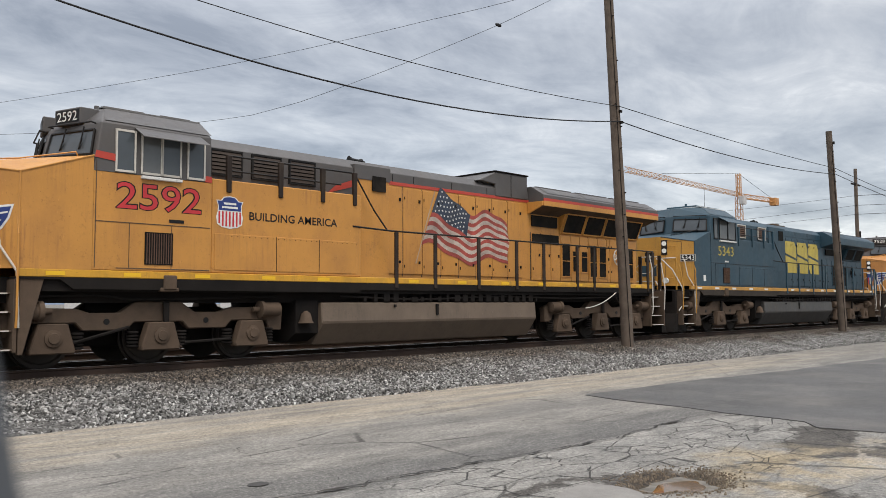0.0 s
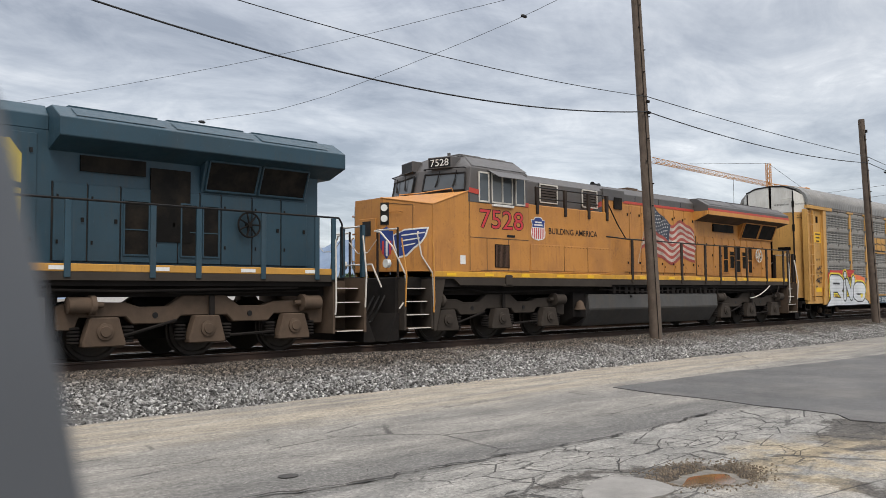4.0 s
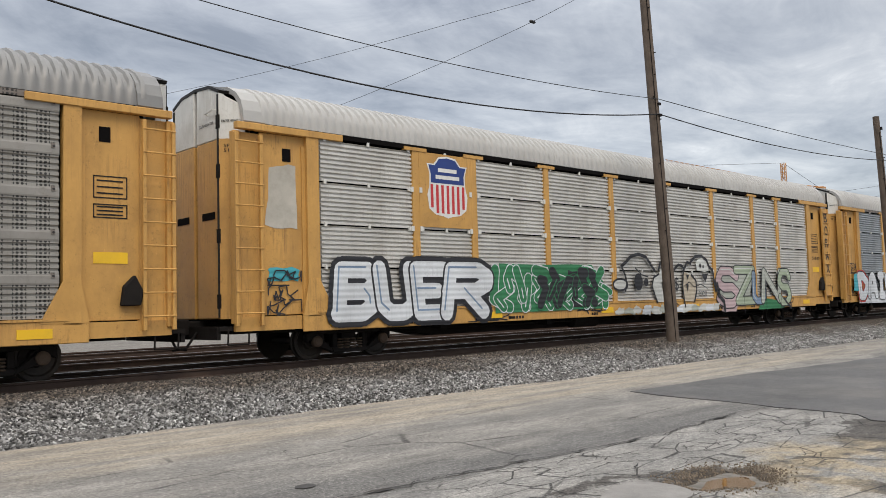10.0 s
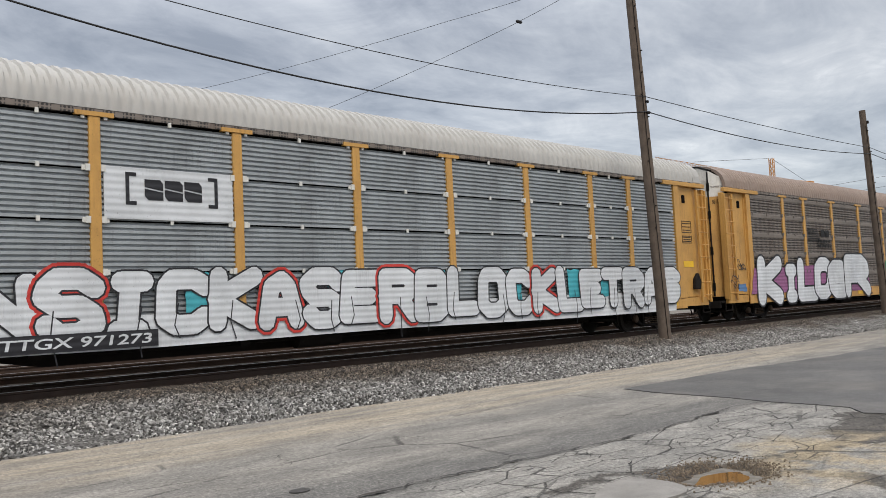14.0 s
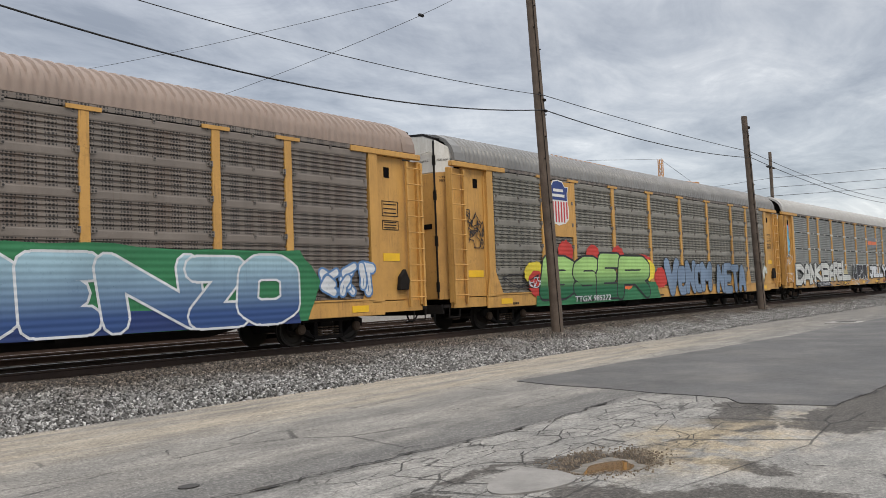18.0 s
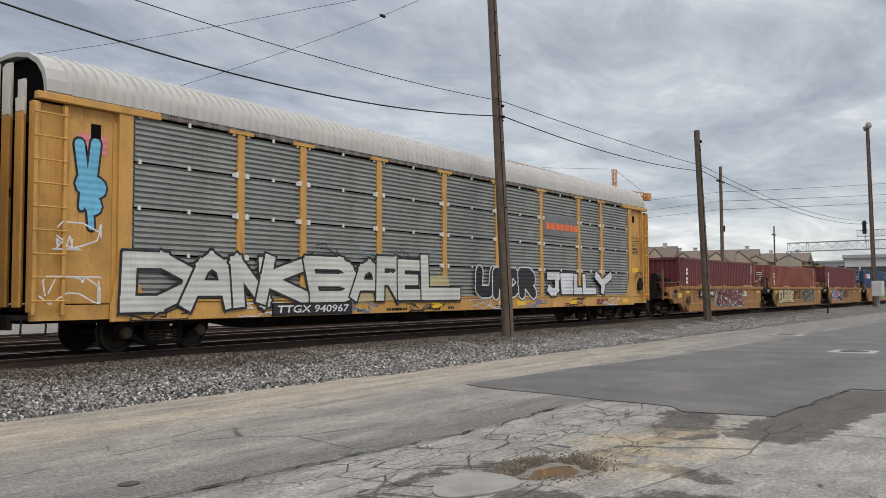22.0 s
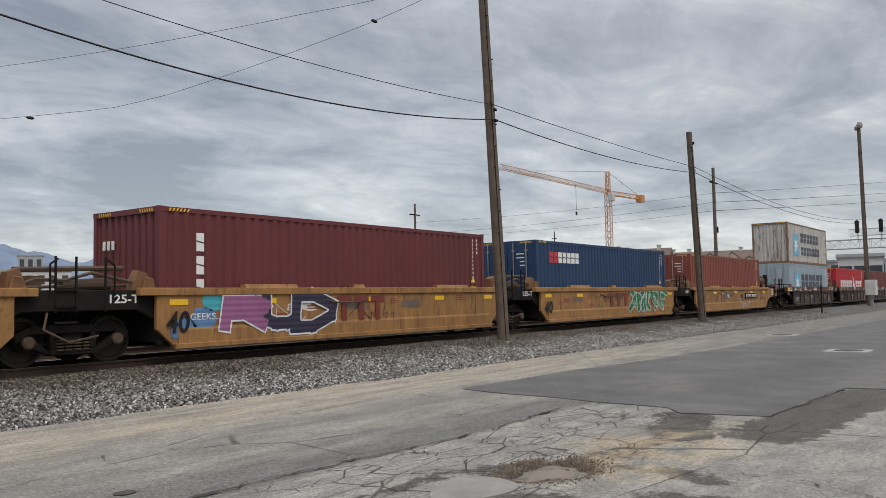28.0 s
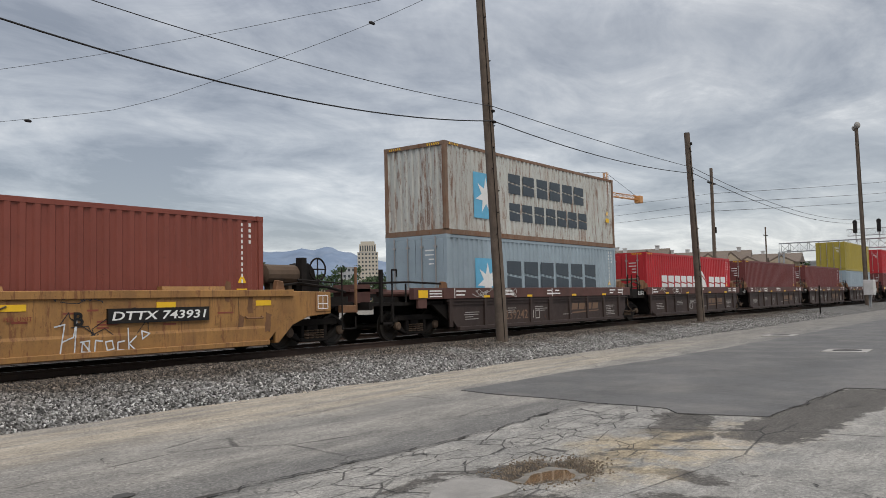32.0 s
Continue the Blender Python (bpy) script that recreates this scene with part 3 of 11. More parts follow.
puddle = part("water", MB().prism([(6.92 + 0.36 * math.cos(a) * (1 + 0.12 * math.sin(3 * a) + 0.06 * math.sin(7 * a)), 3.84 + 0.20 * math.sin(a) * (1 + 0.15 * math.sin(2 * a) + 0.08 * math.sin(5 * a))) for a in [2 * math.pi * k / 28 for k in range(28)]], "z", -0.115, -0.058), None)
wm = bpy.data.materials.new("muddy_water")
wm.use_nodes = True
wm.node_tree.nodes["Principled BSDF"].inputs["Base Color"].default_value = (0.13, 0.072, 0.03, 1)
wm.node_tree.nodes["Principled BSDF"].inputs["Roughness"].default_value = 0.04
puddle.data.materials.append(wm)
tagged(puddle, "muddy brown puddle in a pothole", "water", kind="structure")


def rim_gravel():
    rng = random.Random(8)
    mb = MB()
    for k in range(900):
        a, r = rng.uniform(0, 6.283), rng.uniform(0.85, 1.5) if k % 3 else rng.uniform(0.6, 1.9)
        x, y = 6.97 + 0.46 * r * math.cos(a), 3.89 + 0.31 * r * math.sin(a)
        e, z = rng.uniform(0.004, 0.014), -pothole_depth(x, y) + 0.004
        c = [(x + e * math.cos(q) * rng.uniform(0.7, 1.3), y + e * math.sin(q) * rng.uniform(0.7, 1.3)) for q in (0, 1.3, 2.5, 3.8, 5.1)]
        mb.add([(p, q, z - 0.01) for p, q in c] + [(x + 0.62 * (p - x), y + 0.62 * (q - y), z + 0.45 * e) for p, q in c], [(i, (i + 1) % 5, 5 + (i + 1) % 5, 5 + i) for i in range(5)] + [(5, 6, 7, 8, 9)])
    mt = material("pothole_gravel", (0.16, 0.125, 0.09), 0.9, vary=0.5, scale=14, dirt=0.4, dirt_color=(0.05, 0.04, 0.03))
    return tagged(part("gravel", mb, mt), "loose brown gravel round the pothole", "gravel", kind="stuff")


rim_gravel()


def crack(pts, w, seed, name="road_crack"):
    """An open crack in the pavement: a thin dark ragged strip."""
    fine = []
    for p, q in zip(pts, pts[1:]):
        p, q = Vector(p), Vector(q)
        k = max(1, int((q - p).length / 0.045))
        for j in range(k):
            a = p.lerp(q, j / k)
            fine.append((a.x + 0.10 * noise.noise((a.x * 1.8, a.y * 1.8, seed)) + 0.07 * noise.noise((a.x * 6, a.y * 6, seed)), a.y + 0.035 * noise.noise((a.x * 17, a.y * 17, seed + 4)) + 0.10 * noise.noise((a.x * 1.8, a.y * 1.8, seed + 3)) + 0.06 * noise.noise((a.x * 6, a.y * 6, seed + 2))))
    mb = MB()
    for i, (x, y) in enumerate(fine):
        e = w * (0.15 + 2.0 * abs(noise.noise((x * 2.3, y * 2.3, seed + 7)))) * (0.3 if i in (0, len(fine) - 1) else 1)
        mb.v += [(x - 0.3 * e, y - e, 0.016), (x + 0.3 * e, y + e, 0.016)]
    mb.f = [(2 * i, 2 * i + 2, 2 * i + 3, 2 * i + 1) for i in range(len(fine) - 1)]
    ob = part(name, mb, tar)
    return tagged(ob, "open dark crack in the old pavement", "crack", "cracks in the road", "structure")


crack([(2.5, 6.15), (4.4, 5.88), (5.37, 5.80), (6.54, 5.79), (7.6, 5.62), (9.05, 5.62), (10.9, 5.80), (11.6, 5.70)], 0.023, 11)
crack([(5.1, 8.29), (4.8, 7.34), (4.92, 6.43), (4.84, 5.94)], 0.018, 12)
crack([(6.6, 8.9), (6.3, 8.2), (6.9, 7.7)], 0.010, 13)
crack([(11.6, 5.6), (11.35, 4.4), (11.05, 4.1), (11.25, 3.05), (13.0, 2.92), (15.15, 2.85), (15.3, 2.2)], 0.016, 14)
crack([(8.2, 7.6), (9.2, 7.2), (9.6, 6.4), (10.4, 6.1)], 0.012, 15)
crack([(7.75, 2.6), (7.6, 2.3), (7.53, 1.81), (7.27, 1.17), (7.1, 0.6)], 0.022, 16)
crack([(6.8, 5.6), (7.0, 5.0), (6.7, 4.5), (6.75, 4.2)], 0.014, 17)
crack([(8.2, 5.6), (8.1, 5.0), (7.7, 4.6), (7.6, 4.2)], 0.014, 18)
spot = part("tar_spot", MB().prism([(4.22 + 0.10 * math.cos(2 * math.pi * k / 16), 6.5 + 0.08 * math.sin(2 * math.pi * k / 16)) for k in range(16)], "z", 0.0, 0.007), patch_edge)
tagged(spot, "small dark tar spot on the road", "tar spot", kind="structure")
concrete = material("pale_concrete", (0.30, 0.285, 0.265), 0.85, vary=0.12, dirt=0.3, grain=0.2, bump=0.3)
for x, y in ((24.4, 4.5), (32.5, 8.25)):
    mh = thing("manhole", pose(x, y, 0.012), "round iron manhole cover in a pale concrete collar", "manhole", "manholes in the road")
    part("collar", MB().prism(ragged([(-0.6, -0.55), (0.6, -0.55), (0.6, 0.55), (-0.6, 0.55)], amp=0.06), "z", -0.02, 0.012), concrete, mh)
    part("cover", MB().lathe([(0.0, 0.36), (0.022, 0.36), (0.022, 0.32), (0.016, 0.3)], (0, 0, 0), "z", 24), patch_edge, mh)

# ballast bed: shoulder, two tracks, far slope
PROFILE = ((10.9, -0.05), (11.4, 0.02), (12.2, 0.14), (13.0, 0.27), (13.6, 0.33), (14.5, 0.34), (15.0, 0.30), (15.3, 0.26), (16.1, 0.25), (16.9, 0.25), (17.4, 0.27), (18.4, 0.16), (19.2, 0.27), (19.7, 0.25), (21.2, 0.25), (21.7, 0.27), (23.0, 0.05), (27.0, -0.02), (40.0, -0.08))


def bed_height(y):
    for (a, za), (b, zb) in zip(PROFILE, PROFILE[1:]):
        if a <= y <= b:
            return za + (zb - za) * (y - a) / (b - a)
    return 0.0


def build_ballast():
    xs = [-150, -60, -30, -12, -4] + [0.5 * i for i in range(-4, 100)] + [50 + 3 * i for i in range(30)] + [145, 180, 240, 330, 520]
    ys = sorted(set([p[0] for p in PROFILE] + [11.0 + 0.25 * i for i in range(17)]))
    mb = MB()
    for x in xs:
        for y in ys:
            k = 1.0 if y < 15 else 0.4
            mb.v.append((x, y + (0.3 * noise.noise((x * 0.4, 3.1, 0)) if y < 12 else 0), bed_height(y) + k * 0.05 * noise.noise((x * 0.6, y * 0.9, 2)) + k * 0.03 * noise.noise((x * 2.3, y * 2.3, 5))))
    k = len(ys)
    mb.f = [(i * k + j, (i + 1) * k + j, (i + 1) * k + j + 1, i * k + j + 1) for i in range(len(xs) - 1) for j in range(k - 1)]
    ob = part("ballast", mb, ballast_mat)
    return tagged(ob, "grey crushed-stone ballast bed of the railway", "ballast", kind="structure")


ballast = build_ballast()
pale_gravel = gravel_material("pale_gravel", (0.012, 0.011, 0.010), (0.24, 0.23, 0.215), 9)
far_bed = part("gravel_bed", MB().prism([(17.5, 0.20), (18.4, 0.24), (19.2, 0.31), (26.5, 0.31), (28.0, 0.12), (34.0, 0.04), (34.0, 0.0), (17.5, 0.0)], "x", -150, 520), pale_gravel)
tagged(far_bed, "pale gravel bed round the second track", "gravel", kind="structure")


def rails(name, yc, label):
    tk = thing(name, pose(0, yc, RAIL_TOP), label, "railway track", "", "structure")
    prof = [(-0.07, -0.18), (0.07, -0.18), (0.07, -0.165), (0.012, -0.145), (0.01, -0.05), (0.036, -0.035), (0.036, -0.004), (0.028, 0), (-0.028, 0), (-0.036, -0.004), (-0.036, -0.035), (-0.01, -0.05), (-0.012, -0.145), (-0.07, -0.165)]
    for s in (-0.755, 0.755):
        part("rail", MB().prism([(s + a, b) for a, b in prof], "x", -150, 520), rail_steel, tk)
        part("running_surface", MB().box(-150, 520, s - 0.026, s + 0.026, -0.002, 0.002), bright_steel, tk)
    return tk


RAIL_TOP = 0.48
near_track = rails("railway_track", 16.11, "brown steel rails on timber ties in grey ballast")
far_track = rails("railway_track", 20.45, "second pair of steel rails behind the train")
third_track = rails("railway_track", 24.9, "third pair of steel rails farther back")
tie = MB().box(-0.115, 0.115, -1.30, 1.30, -0.36, -0.182).mesh("tie", 0.012)
tie.materials.append(tie_wood)
for i in range(120):
    ob = new("tie", tie)
    ob.parent = near_track
    ob.matrix_basis = pose(-2 + i * 0.52 + random.uniform(-0.03, 0.03), random.uniform(-0.03, 0.03), 0, 0, 0, random.uniform(-1.5, 1.5))
rest = MB()
for i in range(500):
    x = -100 + i * 1.04
    if x > 60 or x < -3:
        rest.box(x - 0.115, x + 0.115, -1.3, 1.3, -0.36, -0.182)
tagged(part("ties", rest, tie_wood, near_track), kind="stuff")
for yard in (far_track, third_track):
    back = MB()
    for i in range(170):
        back.box(-4 + i * 0.55, -3.77 + i * 0.55, -1.3, 1.3, -0.36, -0.150)
    tagged(part("ties", back, tie_wood, yard), kind="stuff")


def stones():
    """Loose crushed stone on the shoulder, as one heap."""
    rng = np.random.default_rng(5)
    # a block with knocked-off corners: eight corners, twelve faces
    block = np.array([(x, y, z) for z in (-1, 1) for y in (-1, 1) for x in (-1, 1)], float) * 0.8
    faces = np.array([(0, 2, 3), (0, 3, 1), (4, 5, 7), (4, 7, 6), (0, 1, 5), (0, 5, 4), (2, 6, 7), (2, 7, 3), (0, 4, 6), (0, 6, 2), (1, 3, 7), (1, 7, 5)])
    N = 155000
    x = rng.uniform(2.5, 62, N)
    x = 2.5 + (x - 2.5) * rng.uniform(0.35, 1, N)
    y = rng.uniform(10.9, 15.25, N)
    # thin towards the road
    keep = rng.uniform(0, 1, N) < np.clip((y - 10.8) / 0.8, 0.12, 1)
    x, y = x[keep], y[keep]
    N = len(x)
    z = np.array([bed_height(b) + 0.05 * noise.noise((a * 0.6, b * 0.9, 2)) for a, b in zip(x, y)]) + 0.01
    size = rng.uniform(0.010, 0.027, N)
    sh = block[None] * (1 + rng.uniform(-0.45, 0.30, (N, 8, 1))) * size[:, None, None] * rng.uniform(0.65, 1.35, (N, 1, 3))
    a = rng.uniform(0, 6.28, N)
    c, s = np.cos(a)[:, None], np.sin(a)[:, None]
    vx, vy = sh[:, :, 0] * c - sh[:, :, 1] * s, sh[:, :, 0] * s + sh[:, :, 1] * c
    tip = rng.uniform(-0.7, 0.7, (N, 2))
    vz = sh[:, :, 2] * 0.8 + vx * tip[:, :1] + vy * tip[:, 1:]
    vs = np.stack([vx + x[:, None], vy + y[:, None], vz + z[:, None]], -1).reshape(-1, 3)
    fs = (faces[None] + 8 * np.arange(N)[:, None, None]).reshape(-1, 3)
    me = bpy.data.meshes.new("stones")
    me.vertices.add(len(vs))
    me.vertices.foreach_set("co", vs.ravel())
    me.loops.add(fs.size)
    me.loops.foreach_set("vertex_index", fs.ravel())
    me.polygons.add(len(fs))
    me.polygons.foreach_set("loop_start", np.arange(0, fs.size, 3))
    me.polygons.foreach_set("loop_total", np.full(len(fs), 3))
    me.update()
    me.validate()
    mt = bpy.data.materials.new("loose_stone")
    mt.use_nodes = True
    n, l = mt.node_tree.nodes, mt.node_tree.links
    g = n.new("ShaderNodeNewGeometry")
    r = n.new("ShaderNodeValToRGB")
    e = r.color_ramp.elements
    e[0].color, e[1].color = (0.012, 0.011, 0.010, 1), (0.60, 0.585, 0.56, 1)
    for at, c in ((0.38, (0.10, 0.096, 0.09, 1)), (0.86, (0.32, 0.312, 0.298, 1))):
        k = e.new(at)
        k.color = c
    l.new(g.outputs["Random Per Island"], r.inputs[0])
    # oil and rust dust on the stones by the rails, clean stone lower down
    co, sp, nz, mr, mx, ad = (n.new("ShaderNode" + q) for q in ("TexCoord", "SeparateXYZ", "TexNoise", "MapRange", "Mix", "Math"))
    l.new(co.outputs["Object"], sp.inputs[0])
    l.new(co.outputs["Object"], nz.inputs["Vector"])
    nz.inputs["Scale"].default_value, nz.inputs["Detail"].default_value = 0.9, 5
    ad.operation = "MULTIPLY_ADD"
    l.new(nz.outputs[0], ad.inputs[0])
    ad.inputs[1].default_value = 2.6
    l.new(sp.outputs[1], ad.inputs[2])
    mr.inputs[1].default_value, mr.inputs[2].default_value = 13.5, 14.7
    l.new(ad.outputs[0], mr.inputs[0])
    mx.data_type, mx.blend_type = "RGBA", "MULTIPLY"
    l.new(mr.outputs[0], mx.inputs["Factor"])
    l.new(r.outputs[0], mx.inputs["A"])
    mx.inputs["B"].default_value = (0.42, 0.35, 0.29, 1)
    l.new(mx.outputs["Result"], n["Principled BSDF"].inputs["Base Color"])
    n["Principled BSDF"].inputs["Roughness"].default_value = 0.9
    me.materials.append(mt)
    return tagged(new("loose_stones", me), "loose grey crushed stone on the railway shoulder", "gravel", kind="stuff")


loose = stones()

# ---- train: shared pieces ----
RAIL, TRACK_Y = 0.48, 16.11
TRAVEL = (9.2157, -5.8855, 33.7669, -69.8005, 66.5844, -23.4724)


def travel(t):
    """How far the train has come since the start, in metres."""
    u = t / 32.0
    return TRAVEL[0] * t + 10 * sum(TRAVEL[k] * u ** (k + 1) for k in range(1, 6))


STEPS = [k / 2 for k in range(65)]
moving, turning = [], []


def vehicle(name, u, label, category, group=""):
    ob = thing(name, pose(u, TRACK_Y, RAIL), label, category, group)
    moving.append((ob, u, 0.0))
    return ob


def wheelset(parent, x, r, u):
    mb = MB()
    for s in (-1, 1):
        k = s * 0.72
        mb.lathe([(k - s * 0.045, r + 0.028), (k - s * 0.02, r + 0.026), (k - s * 0.01, r), (k + s * 0.07, r - 0.008), (k + s * 0.075, r - 0.07),
                  (k + s * 0.04, r - 0.10), (k + s * 0.02, 0.17), (k + s * 0.08, 0.14), (k + s * 0.09, 0.07)], (0, 0, 0), "y", 28)
    mb.cyl((0, -0.98, 0), (0, 0.98, 0), 0.075, n=10)
    for s in (-1, 1):
        for k in range(3):
            a = 2 * math.pi * k / 3
            mb.cyl((0.04 * math.cos(a), s * 0.98, 0.04 * math.sin(a)), (0.04 * math.cos(a), s * 1.0, 0.04 * math.sin(a)), 0.014, n=6)
    ob = part("wheelset", mb, wheel_steel, parent, at=pose(x, 0, r))
    turning.append((ob, x, r, u + x))
    return ob


SHIELD = [(-0.5, 0.86), (-0.33, 0.86), (-0.22, 0.97), (0, 1.0), (0.22, 0.97), (0.33, 0.86), (0.5, 0.86), (0.44, 0.70), (0.45, 0.5), (0.5, 0.36), (0.46, 0.14), (0.3, 0.05), (0.12, 0.03), (0, 0.0),
          (-0.12, 0.03), (-0.3, 0.05), (-0.46, 0.14), (-0.5, 0.36), (-0.45, 0.5), (-0.44, 0.70)]


def shield(parent, cx, z0, w, h, y):
    """Railway emblem as a plain shape: blue head over red and white stripes."""
    def clip(lo, hi, below=True):
        a = []
        pts = [(cx + px * w, z0 + pz * h) for px, pz in SHIELD]
        n = len(pts)
        for i in range(n):
            p, q = pts[i], pts[(i + 1) % n]
            inp, inq = lo <= p[1] <= hi, lo <= q[1] <= hi
            if inp:
                a.append(p)
            for e in (lo, hi):
                if (p[1] - e) * (q[1] - e) < 0 and abs(p[1] - q[1]) > 1e-6:
                    k = (e - p[1]) / (q[1] - p[1])
                    a.append((p[0] + k * (q[0] - p[0]), e))
        return a
    back = [(cx + px * w * 1.08, z0 + h / 2 + (pz - 0.5) * h * 1.06) for px, pz in SHIELD]
    emblem = part("emblem", plate([back], y, 0.003), white_paint, parent, "shield emblem, blue head over red and white stripes")
    part("emblem_head", plate([clip(z0 + 0.56 * h, z0 + 2 * h)], y, 0.006), navy, emblem)
    bars = []
    for k in range(7):
        x = cx + (-0.42 + 0.14 * k) * w
        e = 0.05 if abs(k - 3) < 3 else 0.14
        bars.append([(x - 0.034 * w, z0 + e * h), (x + 0.034 * w, z0 + e * h), (x + 0.034 * w, z0 + 0.53 * h), (x - 0.034 * w, z0 + 0.53 * h)])
    part("emblem_stripe", plate(bars, y, 0.006), red_letters, emblem)
    blocks = []
    for row, wd in ((0.75, 0.50), (0.63, 0.64)):
        blocks.append([(cx - wd / 2 * w, z0 + row * h), (cx + wd / 2 * w, z0 + row * h), (cx + wd / 2 * w, z0 + (row + 0.065) * h), (cx - wd / 2 * w, z0 + (row + 0.065) * h)])
    part("emblem_block", plate(blocks, y, 0.009), white_paint, emblem)


def flag(parent, x0, x1, z0, z1, y, mats):
    """A painted flag that flies from a leaning pole."""
    n, stripes = 28, 13

    def at(u, v):
        # lower left corner leans away from the pole; the cloth waves
        x = x0 + (x1 - x0) * (0.19 * (v - 0.15) * (1 - u) + u * 0.93 + 0.06) - 0.05 * math.sin(9 * v) * u
        z = z0 + (z1 - z0) * (0.20 + 0.66 * v + 0.085 * math.sin(2 * math.pi * (u * 1.35 + 0.12 * v) + 0.6) + 0.03 * math.sin(2 * math.pi * (u * 3.1 + 0.3 * v)) - 0.20 * u + 0.12 * v * (1 - u))
        return x, z
    cloth = {0: [], 1: [], 2: []}
    for s in range(stripes):
        for i in range(n):
            u0, u1, v0, v1 = i / n, (i + 1) / n, s / stripes, (s + 1) / stripes
            k = 2 if (s >= 7 and u1 <= 0.43) else s % 2
            cloth[k].append([at(u0, v0), at(u1, v0), at(u1, v1), at(u0, v1)])
    pole = part("flag_pole", plate([[(x0 - 0.10, z0 - 0.02), (x0 - 0.06, z0 - 0.02), (x0 + 0.62, z1 + 0.05), (x0 + 0.58, z1 + 0.05)]], y, 0.004), mats[3], parent)
    ob = part("painted_flag", plate(cloth[0], y, 0.006), mats[0], parent, "painted stars and stripes flag, faded red stripe")
    part("flag_stripes", plate(cloth[1], y, 0.006), mats[1], ob)
    part("flag_field", plate(cloth[2], y, 0.006), mats[2], ob)
    stars = []
    for r in range(9):
        for c in range(6 if r % 2 == 0 else 5):
            x, z = at((c + (0.6 if r % 2 == 0 else 1.1)) / 6.3 * 0.42, (7.35 + r * 0.62) / stripes)
            stars.append([(x + 0.035 * math.cos(math.pi / 2 + j * math.pi / 5) * (1 if j % 2 == 0 else 0.45), z + 0.035 * math.sin(math.pi / 2 + j * math.pi / 5) * (1 if j % 2 == 0 else 0.45)) for j in range(10)])
    part("flag_stars", plate(stars, y, 0.009), white_paint, ob)


flag_red = material("faded_flag_red", (0.33, 0.06, 0.045), 0.5, vary=0.4, scale=2.5, dirt=0.3)
flag_white = material("faded_flag_white", (0.48, 0.40, 0.34), 0.5, vary=0.4, scale=2.5, dirt=0.35)
flag_blue = material("faded_flag_blue", (0.03, 0.042, 0.065), 0.5, vary=0.35, scale=2.5, dirt=0.3)
flag_pole_paint = material("faded_pole_paint", (0.42, 0.30, 0.2), 0.5, vary=0.2)


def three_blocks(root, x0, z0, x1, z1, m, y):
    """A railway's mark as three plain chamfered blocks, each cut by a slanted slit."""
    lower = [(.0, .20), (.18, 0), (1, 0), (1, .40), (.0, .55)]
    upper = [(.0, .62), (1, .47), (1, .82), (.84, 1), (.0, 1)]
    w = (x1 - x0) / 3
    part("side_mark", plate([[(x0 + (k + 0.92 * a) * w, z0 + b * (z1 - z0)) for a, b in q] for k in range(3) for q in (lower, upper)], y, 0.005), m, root)


